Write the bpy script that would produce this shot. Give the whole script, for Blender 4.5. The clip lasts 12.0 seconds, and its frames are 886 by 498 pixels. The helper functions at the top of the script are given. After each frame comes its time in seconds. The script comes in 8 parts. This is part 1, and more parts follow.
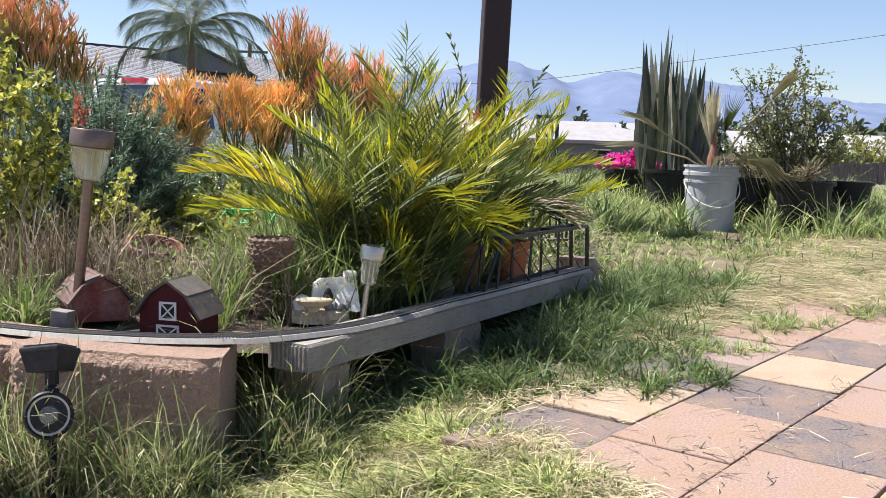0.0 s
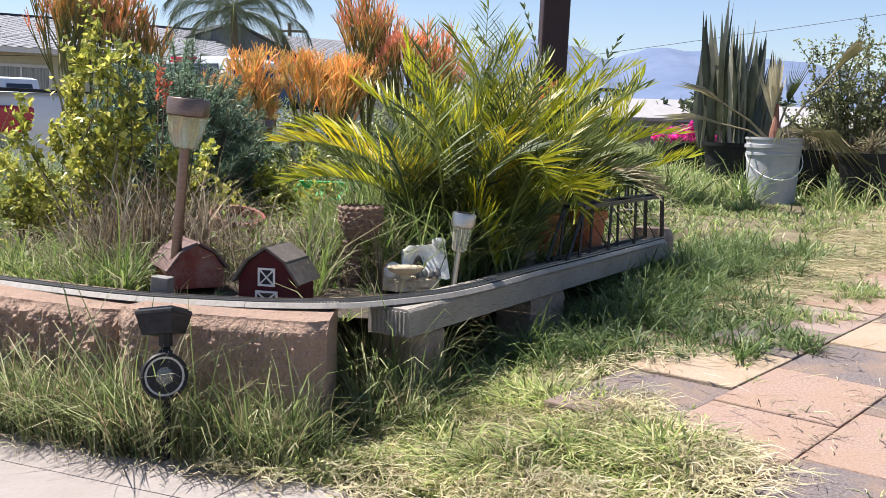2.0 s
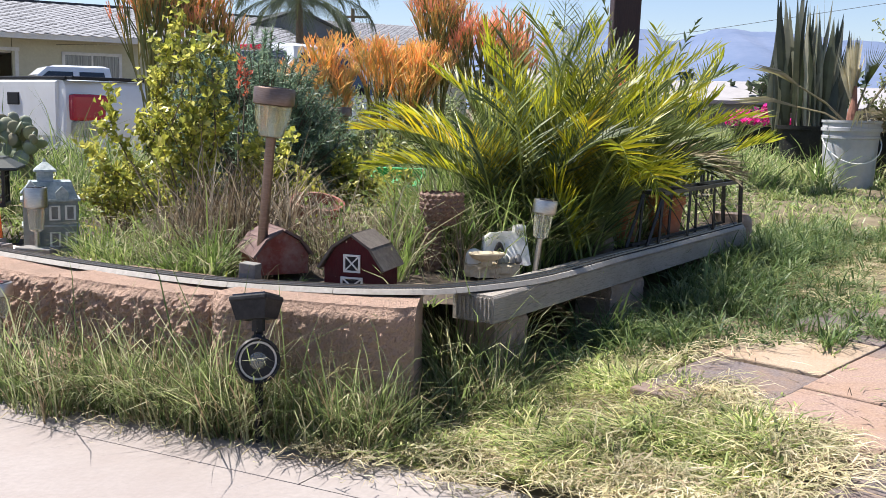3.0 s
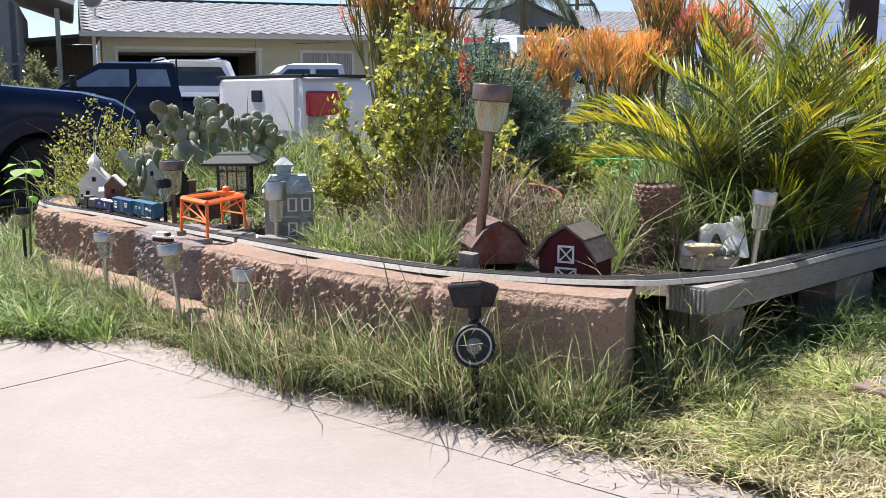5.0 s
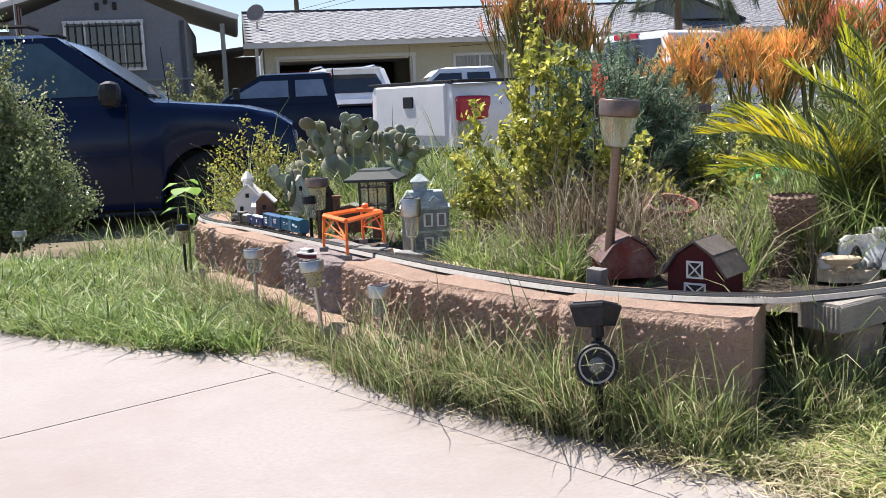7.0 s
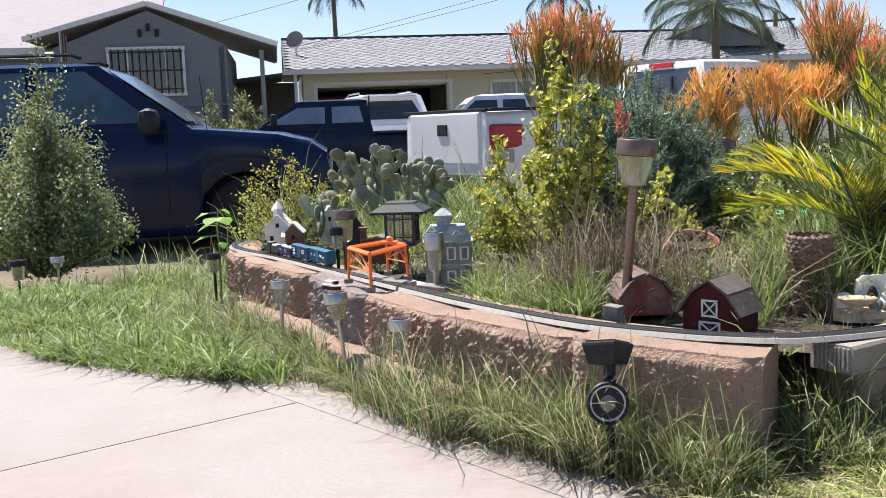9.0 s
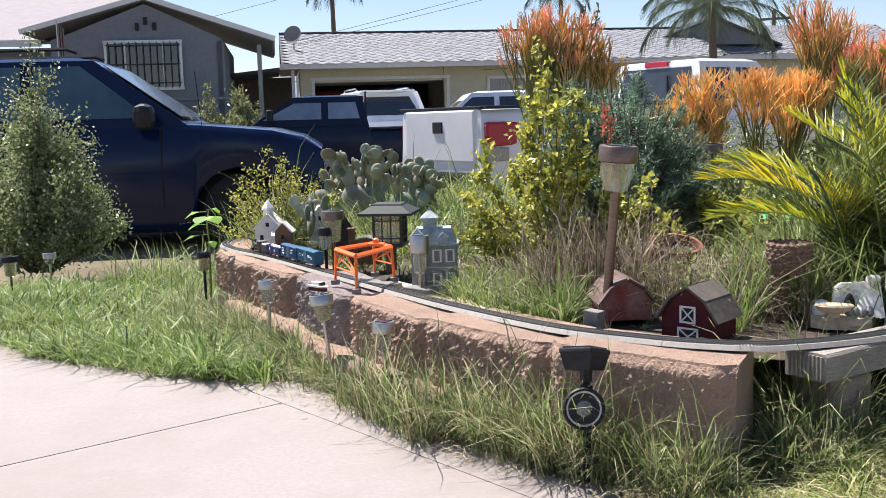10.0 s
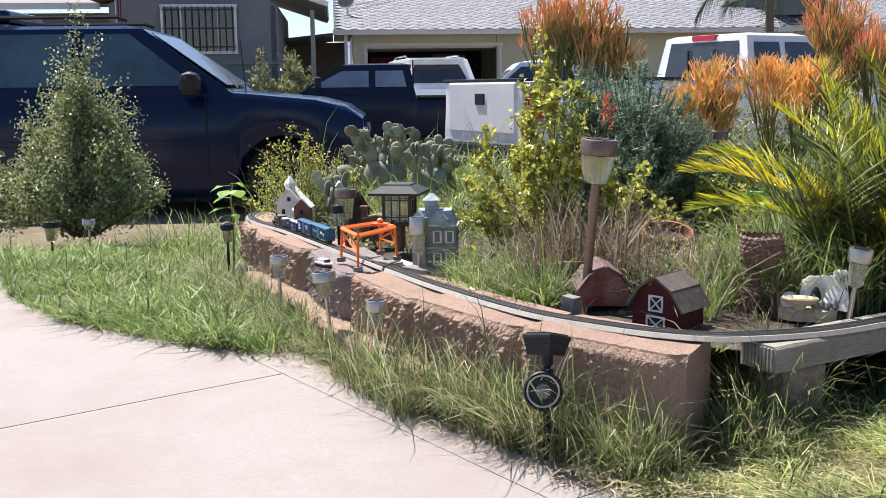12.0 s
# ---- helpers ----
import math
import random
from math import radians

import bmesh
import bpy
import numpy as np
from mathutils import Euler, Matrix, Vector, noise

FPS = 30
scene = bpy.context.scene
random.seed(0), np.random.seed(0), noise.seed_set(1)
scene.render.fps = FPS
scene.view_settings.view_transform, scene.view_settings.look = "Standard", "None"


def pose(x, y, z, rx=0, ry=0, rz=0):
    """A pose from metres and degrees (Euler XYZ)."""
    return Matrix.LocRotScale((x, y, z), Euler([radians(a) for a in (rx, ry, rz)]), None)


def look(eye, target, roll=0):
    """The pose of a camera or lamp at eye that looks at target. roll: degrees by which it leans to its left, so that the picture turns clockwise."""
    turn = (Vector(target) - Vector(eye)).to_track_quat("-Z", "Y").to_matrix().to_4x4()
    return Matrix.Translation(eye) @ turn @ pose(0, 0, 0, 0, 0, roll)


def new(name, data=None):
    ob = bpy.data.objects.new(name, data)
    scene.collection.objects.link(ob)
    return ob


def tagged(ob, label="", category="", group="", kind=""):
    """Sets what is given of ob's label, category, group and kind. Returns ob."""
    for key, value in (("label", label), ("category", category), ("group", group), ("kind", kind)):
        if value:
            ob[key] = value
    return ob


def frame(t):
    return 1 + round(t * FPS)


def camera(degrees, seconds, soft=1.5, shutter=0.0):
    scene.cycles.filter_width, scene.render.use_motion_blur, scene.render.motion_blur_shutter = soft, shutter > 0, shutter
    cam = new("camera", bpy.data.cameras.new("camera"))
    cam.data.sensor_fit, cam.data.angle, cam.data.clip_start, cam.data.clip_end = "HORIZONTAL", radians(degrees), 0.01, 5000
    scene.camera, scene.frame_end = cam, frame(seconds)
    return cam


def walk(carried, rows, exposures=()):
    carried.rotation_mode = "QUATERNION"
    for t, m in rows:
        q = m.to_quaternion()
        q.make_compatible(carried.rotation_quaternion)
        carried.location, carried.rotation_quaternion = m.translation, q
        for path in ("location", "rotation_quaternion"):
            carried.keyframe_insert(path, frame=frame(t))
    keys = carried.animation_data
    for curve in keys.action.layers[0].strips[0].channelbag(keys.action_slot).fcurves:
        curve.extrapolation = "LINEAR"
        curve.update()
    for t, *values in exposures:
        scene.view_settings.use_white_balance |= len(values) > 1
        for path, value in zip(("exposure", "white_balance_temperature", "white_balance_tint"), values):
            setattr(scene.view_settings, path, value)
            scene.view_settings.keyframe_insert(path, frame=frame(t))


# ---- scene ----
cam = camera(46.8, 12.0, soft=0.75)
METRES, EYE, TILT, LEAN, TURN = 0.69, 0.62, -13.2, 1.5, 0.0
ROWS = [
    (0.0, 0.0, 0.0, 0.0, -0.46, 7.57, -3.47),
    (0.5, -0.0318, -0.0107, -0.017, -0.27, 7.44, -3.72),
    (1.0, -0.0894, -0.0069, -0.0261, 0.41, 7.0, -3.6),
    (1.5, -0.1408, -0.0024, -0.0343, 1.05, 6.62, -3.61),
    (2.0, -0.1683, -0.0117, -0.0498, 1.68, 6.25, -3.59),
    (2.5, -0.1991, -0.0193, -0.0564, 2.8, 5.75, -3.46),
    (3.0, -0.2311, -0.039, -0.0504, 5.14, 5.17, -3.91),
    (3.5, -0.2426, -0.0714, -0.0599, 8.59, 4.55, -5.0),
    (5.5, -0.1635, -0.1234, -0.0298, 20.23, 3.36, -4.76),
    (6.0, -0.1377, -0.1262, -0.0041, 22.86, 3.05, -4.43),
    (6.5, -0.1024, -0.1241, 0.0087, 24.89, 2.77, -4.64),
    (7.0, -0.0846, -0.1407, 0.0157, 26.38, 2.71, -4.9),
    (9.0, -0.006, -0.1747, 0.054, 28.38, 3.91, -5.57),
    (9.5, -0.0046, -0.1746, 0.0623, 28.28, 4.01, -5.85),
    (10.0, 0.0514, -0.1852, 0.0866, 28.19, 3.67, -6.02),
    (10.5, 0.2237, -0.1933, 0.1343, 28.29, 2.94, -6.38),
    (11.0, 0.3233, -0.1953, 0.1663, 28.8, 2.23, -6.83),
    (11.5, 0.3476, -0.2364, 0.165, 29.9, 1.72, -7.19),
    (12.0, 0.3455, -0.2437, 0.1712, 31.12, 1.43, -7.49),
]
walk(cam, [(t, pose(0, 0, EYE, TILT, LEAN, TURN) @ pose(METRES * x, METRES * y, METRES * z, 90 + pitch, roll, yaw)) for t, x, y, z, yaw, pitch, roll in ROWS])

# ---- world and sun ----
SUN_AZ = math.atan2(0.27, -0.96)
SUN_EL = radians(62)
world = bpy.data.worlds.new("world")
scene.world = world
world.use_nodes = True
wn = world.node_tree
sky = wn.nodes.new("ShaderNodeTexSky")
sky.sky_type = "NISHITA"
sky.sun_disc = False
sky.sun_elevation = SUN_EL
sky.sun_rotation = math.pi / 2 - SUN_AZ
sky.dust_density = 0.25
sky.ozone_density = 3.0
tint = wn.nodes.new("ShaderNodeMixRGB")
tint.blend_type = "MULTIPLY"
tint.inputs[0].default_value = 1.0
tint.inputs[2].default_value = (1.03, 0.985, 1.08, 1)
wn.links.new(sky.outputs[0], tint.inputs[1])
wn.links.new(tint.outputs[0], wn.nodes["Background"].inputs[0])
wn.nodes["Background"].inputs[1].default_value = 0.086
sun = new("sun", bpy.data.lights.new("sun", "SUN"))
sun.data.energy = 6.7
sun.data.angle = radians(0.55)
sun.data.color = (1.0, 0.945, 0.9)
sun_dir = Vector((math.cos(SUN_AZ) * math.cos(SUN_EL), math.sin(SUN_AZ) * math.cos(SUN_EL), math.sin(SUN_EL)))
sun.matrix_world = look(sun_dir * 30, (0, 0, 0))
scene.view_settings.exposure = 0.72


# ---- materials ----
def nodes_of(name):
    m = bpy.data.materials.new(name)
    m.use_nodes = True
    return m, m.node_tree, m.node_tree.nodes["Principled BSDF"]


def ramp_of(nt, cols):
    r = nt.nodes.new("ShaderNodeValToRGB")
    el = r.color_ramp.elements
    while len(el) < len(cols):
        el.new(0.5)
    for k, c in enumerate(cols):
        el[k].position = k / (len(cols) - 1) if len(cols) > 1 else 0
        el[k].color = (*c, 1)
    return r


def surf(name, cols, rough=0.8, scale=40, bump=0.25, metal=0.0, stretch=(1, 1, 1), dirt=None, dirt_scale=4, dirt_amount=0.5, detail=6, bump_dist=0.004, coat=0.0):
    """Two-scale noise surface: grain between the given colours, patches of dirt, fine relief."""
    m, nt, b = nodes_of(name)
    tc = nt.nodes.new("ShaderNodeTexCoord")
    mp = nt.nodes.new("ShaderNodeMapping")
    mp.inputs["Scale"].default_value = stretch
    nt.links.new(tc.outputs["Object"], mp.inputs[0])
    n1 = nt.nodes.new("ShaderNodeTexNoise")
    n1.inputs["Scale"].default_value = scale
    n1.inputs["Detail"].default_value = detail
    n1.inputs["Roughness"].default_value = 0.65
    nt.links.new(mp.outputs[0], n1.inputs["Vector"])
    st = nt.nodes.new("ShaderNodeMapRange")
    st.inputs[1].default_value, st.inputs[2].default_value = 0.3, 0.7
    nt.links.new(n1.outputs[0], st.inputs[0])
    r = ramp_of(nt, cols)
    nt.links.new(st.outputs[0], r.inputs[0])
    out = r.outputs[0]
    if dirt:
        n2 = nt.nodes.new("ShaderNodeTexNoise")
        n2.inputs["Scale"].default_value = dirt_scale
        n2.inputs["Detail"].default_value = 8
        n2.inputs["Roughness"].default_value = 0.7
        nt.links.new(tc.outputs["Object"], n2.inputs["Vector"])
        s2 = nt.nodes.new("ShaderNodeMapRange")
        s2.inputs[1].default_value, s2.inputs[2].default_value = 0.45, 0.68
        s2.inputs[4].default_value = dirt_amount
        nt.links.new(n2.outputs[0], s2.inputs[0])
        mx = nt.nodes.new("ShaderNodeMix")
        mx.data_type = "RGBA"
        nt.links.new(s2.outputs[0], mx.inputs[0])
        nt.links.new(out, mx.inputs[6])
        mx.inputs[7].default_value = (*dirt, 1)
        out = mx.outputs[2]
    nt.links.new(out, b.inputs["Base Color"])
    b.inputs["Roughness"].default_value = rough
    b.inputs["Metallic"].default_value = metal
    b.inputs["Coat Weight"].default_value = coat
    if bump:
        bp = nt.nodes.new("ShaderNodeBump")
        bp.inputs["Strength"].default_value = bump
        bp.inputs["Distance"].default_value = bump_dist
        nt.links.new(n1.outputs[0], bp.inputs["Height"])
        nt.links.new(bp.outputs[0], b.inputs["Normal"])
    return m


def leafy(name, cols, rough=0.45, through_light=0.4, per="island", spec=0.5):
    """Leaf material: each leaf or blade takes its own colour; light passes through."""
    m, nt, b = nodes_of(name)
    g = nt.nodes.new("ShaderNodeObjectInfo" if per == "object" else "ShaderNodeNewGeometry")
    r = ramp_of(nt, cols)
    nt.links.new(g.outputs["Random" if per == "object" else "Random Per Island"], r.inputs[0])
    tc = nt.nodes.new("ShaderNodeTexCoord")
    n1 = nt.nodes.new("ShaderNodeTexNoise")
    n1.inputs["Scale"].default_value = 9
    n1.inputs["Detail"].default_value = 3
    nt.links.new(tc.outputs["Object"], n1.inputs["Vector"])
    hs = nt.nodes.new("ShaderNodeHueSaturation")
    mr = nt.nodes.new("ShaderNodeMapRange")
    mr.inputs[1].default_value, mr.inputs[2].default_value = 0.3, 0.7
    mr.inputs[3].default_value, mr.inputs[4].default_value = (0.85, 1.7) if through_light >= 0.3 else (0.7, 1.3)
    nt.links.new(n1.outputs[0], mr.inputs[0])
    nt.links.new(mr.outputs[0], hs.inputs["Value"])
    nt.links.new(r.outputs[0], hs.inputs["Color"])
    nt.links.new(hs.outputs[0], b.inputs["Base Color"])
    b.inputs["Roughness"].default_value = rough
    b.inputs["Specular IOR Level"].default_value = spec
    if through_light:
        t = nt.nodes.new("ShaderNodeBsdfTranslucent")
        nt.links.new(hs.outputs[0], t.inputs[0])
        mx = nt.nodes.new("ShaderNodeMixShader")
        mx.inputs[0].default_value = through_light
        nt.links.new(b.outputs[0], mx.inputs[1])
        nt.links.new(t.outputs[0], mx.inputs[2])
        nt.links.new(mx.outputs[0], nt.nodes["Material Output"].inputs[0])
    return m


def glassy(name, col=(0.9, 0.95, 0.95), rough=0.05):
    m, nt, b = nodes_of(name)
    b.inputs["Base Color"].default_value = (*col, 1)
    b.inputs["Transmission Weight"].default_value = 1.0
    b.inputs["Roughness"].default_value = rough
    return m


M_ground = surf("lawn_soil", [(0.06, 0.045, 0.028), (0.13, 0.10, 0.06), (0.085, 0.075, 0.035)], 0.95, 18, 0.6, dirt=(0.24, 0.2, 0.12), dirt_scale=3)
M_soil = surf("bed_soil", [(0.03, 0.022, 0.016), (0.085, 0.062, 0.042)], 0.95, 50, 0.7)
M_concrete = surf("driveway_concrete", [(0.235, 0.208, 0.194), (0.285, 0.254, 0.236)], 0.85, 90, 0.16, dirt=(0.215, 0.176, 0.158), dirt_scale=1.4, dirt_amount=0.75)
M_joint = surf("sandy_joint", [(0.24, 0.21, 0.19), (0.33, 0.29, 0.265)], 0.95, 60, 0.3)
M_block = surf("split_face_block", [(0.27, 0.175, 0.125), (0.45, 0.305, 0.225), (0.36, 0.24, 0.18)], 0.92, 150, 1.0, dirt=(0.25, 0.18, 0.14), dirt_scale=11, bump_dist=0.013)
M_support = surf("old_concrete_block", [(0.24, 0.18, 0.14), (0.36, 0.27, 0.21), (0.3, 0.22, 0.175)], 0.92, 120, 0.8, dirt=(0.18, 0.135, 0.11), dirt_scale=9)
M_block_grey = surf("split_face_block_grey", [(0.2, 0.16, 0.152), (0.34, 0.28, 0.265), (0.27, 0.22, 0.21)], 0.92, 150, 1.0, dirt=(0.2, 0.155, 0.15), dirt_scale=9, bump_dist=0.013)
M_timber = surf("weathered_timber", [(0.15, 0.13, 0.112), (0.32, 0.29, 0.25), (0.22, 0.195, 0.168)], 0.85, 26, 0.8, stretch=(1, 12, 12), dirt=(0.14, 0.12, 0.1), dirt_scale=6)
M_roadbed = surf("grey_plastic_roadbed", [(0.24, 0.225, 0.205), (0.35, 0.33, 0.3)], 0.75, 120, 0.2, dirt=(0.22, 0.19, 0.15), dirt_scale=8)
M_tie = surf("black_plastic_tie", [(0.015, 0.014, 0.013), (0.04, 0.036, 0.032)], 0.75, 200, 0.2)
M_rail = surf("nickel_rail", [(0.2, 0.18, 0.15), (0.34, 0.31, 0.27)], 0.4, 200, 0.1, metal=0.9)
M_grass = leafy("green_grass", [(0.075, 0.125, 0.03), (0.17, 0.24, 0.065), (0.12, 0.19, 0.05), (0.22, 0.29, 0.08), (0.31, 0.33, 0.13), (0.11, 0.17, 0.04), (0.05, 0.08, 0.025)], 0.5, 0.42)
M_strip = leafy("wall_foot_grass_blade", [(0.075, 0.11, 0.033), (0.19, 0.24, 0.085), (0.11, 0.155, 0.05), (0.3, 0.34, 0.15), (0.46, 0.43, 0.28), (0.15, 0.2, 0.065), (0.045, 0.065, 0.024), (0.27, 0.22, 0.13), (0.17, 0.12, 0.075)], 0.5, 0.5)
M_front = leafy("mown_grass_blade", [(0.16, 0.22, 0.06), (0.36, 0.42, 0.15), (0.26, 0.33, 0.1), (0.54, 0.53, 0.26), (0.66, 0.59, 0.38), (0.14, 0.19, 0.055), (0.06, 0.09, 0.03), (0.34, 0.27, 0.16)], 0.5, 0.55)
M_lush = leafy("lush_grass", [(0.06, 0.105, 0.028), (0.12, 0.18, 0.048), (0.19, 0.26, 0.075), (0.31, 0.36, 0.14), (0.42, 0.41, 0.21), (0.04, 0.06, 0.02)], 0.42, 0.46)
# Darker grass green: the palms' shadow is put into its colour.
M_shadegrass = leafy("palm_shadow_grass", [(0.035, 0.068, 0.02), (0.085, 0.135, 0.038), (0.06, 0.1, 0.028), (0.13, 0.175, 0.058), (0.19, 0.22, 0.09), (0.045, 0.08, 0.024)], 0.5, 0.36)
M_pale_straw = leafy("bleached_straw", [(0.31, 0.27, 0.15), (0.42, 0.37, 0.23), (0.22, 0.22, 0.1), (0.52, 0.46, 0.32), (0.25, 0.18, 0.11)], 0.7, 0.3)
M_straw = leafy("dry_straw", [(0.25, 0.21, 0.115), (0.35, 0.3, 0.18), (0.18, 0.19, 0.08), (0.42, 0.36, 0.24), (0.22, 0.16, 0.09)], 0.7, 0.3)
M_weed = leafy("bed_weeds", [(0.04, 0.075, 0.016), (0.12, 0.18, 0.042), (0.2, 0.27, 0.07), (0.27, 0.32, 0.11), (0.07, 0.115, 0.024), (0.42, 0.4, 0.24), (0.045, 0.06, 0.02)], 0.5, 0.42)
M_drybed = leafy("dry_stems", [(0.15, 0.11, 0.07), (0.28, 0.22, 0.15), (0.44, 0.38, 0.27), (0.08, 0.055, 0.036), (0.2, 0.15, 0.1)], 0.8, 0.15)
M_palm = leafy("palm_leaflet", [(0.13, 0.16, 0.014), (0.25, 0.27, 0.018), (0.38, 0.36, 0.022), (0.19, 0.22, 0.016), (0.48, 0.4, 0.022)], 0.42, 0.45, spec=0.45)
# Darker leaflet green; in the date palm it paints the clump's inner shade.
M_palm_dark = leafy("palm_leaflet_dark_shade_tone", [(0.035, 0.055, 0.02), (0.065, 0.095, 0.032), (0.12, 0.15, 0.05)], 0.5, 0.25, spec=0.4)
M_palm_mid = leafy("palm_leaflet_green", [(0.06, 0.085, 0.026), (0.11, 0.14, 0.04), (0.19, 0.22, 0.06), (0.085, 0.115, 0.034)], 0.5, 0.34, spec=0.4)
M_palm_yellow = leafy("palm_leaflet_yellow", [(0.32, 0.31, 0.015), (0.45, 0.39, 0.015), (0.4, 0.28, 0.02), (0.26, 0.28, 0.016)], 0.5, 0.42, spec=0.35)
M_rachis = surf("palm_rachis", [(0.12, 0.16, 0.03), (0.22, 0.26, 0.06)], 0.5, 40, 0.1)
M_palmdry = leafy("dry_palm_leaf", [(0.3, 0.25, 0.15), (0.42, 0.36, 0.24), (0.2, 0.17, 0.09), (0.22, 0.22, 0.1)], 0.75, 0.2)
M_stick = leafy("firestick_stem", [(0.12, 0.14, 0.04), (0.2, 0.2, 0.06), (0.3, 0.25, 0.08), (0.24, 0.24, 0.07)], 0.45, 0.2)
M_stick_o = leafy("firestick_orange", [(0.62, 0.36, 0.14), (0.64, 0.42, 0.15), (0.58, 0.43, 0.15), (0.42, 0.35, 0.11), (0.64, 0.38, 0.16), (0.36, 0.32, 0.1)], 0.5, 0.36)
M_stick_y = leafy("firestick_yellow", [(0.7, 0.43, 0.17), (0.73, 0.48, 0.2), (0.6, 0.45, 0.17), (0.48, 0.41, 0.15), (0.74, 0.43, 0.19)], 0.5, 0.42)
M_stick_p = leafy("firestick_tip", [(0.7, 0.3, 0.18), (0.72, 0.38, 0.26), (0.68, 0.36, 0.18)], 0.5, 0.36)
M_spruce = leafy("blue_green_needles", [(0.07, 0.12, 0.075), (0.13, 0.2, 0.125), (0.25, 0.32, 0.22), (0.1, 0.16, 0.09)], 0.45, 0.35)
M_yleaf = leafy("yellow_green_leaf", [(0.17, 0.19, 0.03), (0.36, 0.36, 0.06), (0.52, 0.48, 0.12), (0.12, 0.14, 0.03), (0.28, 0.3, 0.06)], 0.4, 0.45)
M_shrubleaf = leafy("small_shrub_leaf", [(0.10, 0.13, 0.055), (0.16, 0.2, 0.08), (0.27, 0.3, 0.14), (0.4, 0.41, 0.23)], 0.35, 0.35)
M_treeleaf = leafy("tree_leaf", [(0.09, 0.11, 0.045), (0.17, 0.19, 0.08), (0.26, 0.27, 0.13)], 0.4, 0.35)
M_pear = leafy("prickly_pear_pad", [(0.13, 0.16, 0.10), (0.21, 0.245, 0.17), (0.3, 0.33, 0.25), (0.21, 0.185, 0.14), (0.25, 0.25, 0.15), (0.27, 0.3, 0.23), (0.16, 0.13, 0.1)], 0.65, 0.0, "object", 0.3)
M_twig = surf("twig_bark", [(0.1, 0.075, 0.05), (0.2, 0.155, 0.11)], 0.9, 60, 0.4)


# ---- mesh tools ----
class MB:
    """Collects vertices and faces of one mesh."""

    def __init__(self):
        self.v, self.f = [], []

    def add(self, vs, fs, m=None):
        k = len(self.v)
        if m is not None:
            vs = [m @ Vector(p) for p in vs]
        self.v += [tuple(p) for p in vs]
        self.f += [tuple(i + k for i in q) for q in fs]
        return self

    def box(self, c, s, m=None, bevel=0.0, rz=0.0):
        bm = bmesh.new()
        bmesh.ops.create_cube(bm, size=1.0)
        bmesh.ops.scale(bm, vec=s, verts=bm.verts)
        if bevel:
            bmesh.ops.bevel(bm, geom=list(bm.edges), offset=bevel, segments=2, affect="EDGES", profile=0.5)
        mm = Matrix.Translation(c) @ Matrix.Rotation(radians(rz), 4, "Z")
        if m is not None:
            mm = m @ mm
        bm.verts.index_update()
        vs = [mm @ v.co for v in bm.verts]
        fs = [[v.index for v in f.verts] for f in bm.faces]
        bm.free()
        return self.add(vs, fs)

    def lathe(self, prof, n=20, m=None, cap=True, sx=1.0, sy=1.0):
        """prof: (radius, z) from bottom to top, turned round z."""
        vs, fs = [], []
        for r, z in prof:
            for k in range(n):
                a = 2 * math.pi * k / n
                vs.append((r * sx * math.cos(a), r * sy * math.sin(a), z))
        for i in range(len(prof) - 1):
            for k in range(n):
                a, b = i * n + k, i * n + (k + 1) % n
                fs.append((a, b, b + n, a + n))
        if cap:
            fs.append(tuple(range(n))[::-1])
            fs.append(tuple((len(prof) - 1) * n + k for k in range(n)))
        return self.add(vs, fs, m)

    def tube(self, pts, rad, n=6, cap=True):
        """A tube along points; rad: one radius or one for each point."""
        pts = [Vector(p) for p in pts]
        rads = rad if isinstance(rad, (list, tuple)) else [rad] * len(pts)
        vs, fs = [], []
        up = Vector((0, 0, 1))
        for i, p in enumerate(pts):
            d = (pts[min(i + 1, len(pts) - 1)] - pts[max(i - 1, 0)]).normalized()
            a = d.cross(up if abs(d.z) < 0.95 else Vector((1, 0, 0))).normalized()
            b = a.cross(d)
            for k in range(n):
                t = 2 * math.pi * k / n
                vs.append(p + (a * math.cos(t) + b * math.sin(t)) * rads[i])
        for i in range(len(pts) - 1):
            for k in range(n):
                q, w = i * n + k, i * n + (k + 1) % n
                fs.append((q, w, w + n, q + n))
        if cap:
            fs.append(tuple(range(n))[::-1])
            fs.append(tuple((len(pts) - 1) * n + k for k in range(n)))
        return self.add(vs, fs)

    def prism(self, poly, y0, y1, m=None):
        """A polygon in x, z pushed along y."""
        n = len(poly)
        vs = [(x, y0, z) for x, z in poly] + [(x, y1, z) for x, z in poly]
        fs = [tuple(range(n)), tuple(range(2 * n - 1, n - 1, -1))]
        fs += [((k + 1) % n, k, k + n, (k + 1) % n + n) for k in range(n)]
        return self.add(vs, fs, m)

    def flat(self, poly, z0, z1, m=None):
        """A polygon in x, y pushed along z."""
        n = len(poly)
        vs = [(x, y, z0) for x, y in poly] + [(x, y, z1) for x, y in poly]
        fs = [tuple(range(n))[::-1], tuple(range(n, 2 * n))]
        fs += [(k, (k + 1) % n, (k + 1) % n + n, k + n) for k in range(n)]
        return self.add(vs, fs, m)


def mesh_of(name, mb, material, smooth=False):
    me = bpy.data.meshes.new(name)
    me.from_pydata(mb.v, [], mb.f)
    me.materials.append(material)
    if smooth:
        me.shade_smooth()
        me.set_sharp_from_angle(angle=radians(38))
    me.update()
    return me


def part(name, mb, material, parent=None, label="", smooth=False, m=None):
    ob = new(name, mesh_of(name, mb, material, smooth))
    ob.parent = parent
    if m is not None:
        ob.matrix_basis = m
    if label:
        ob["label"] = label
    return ob


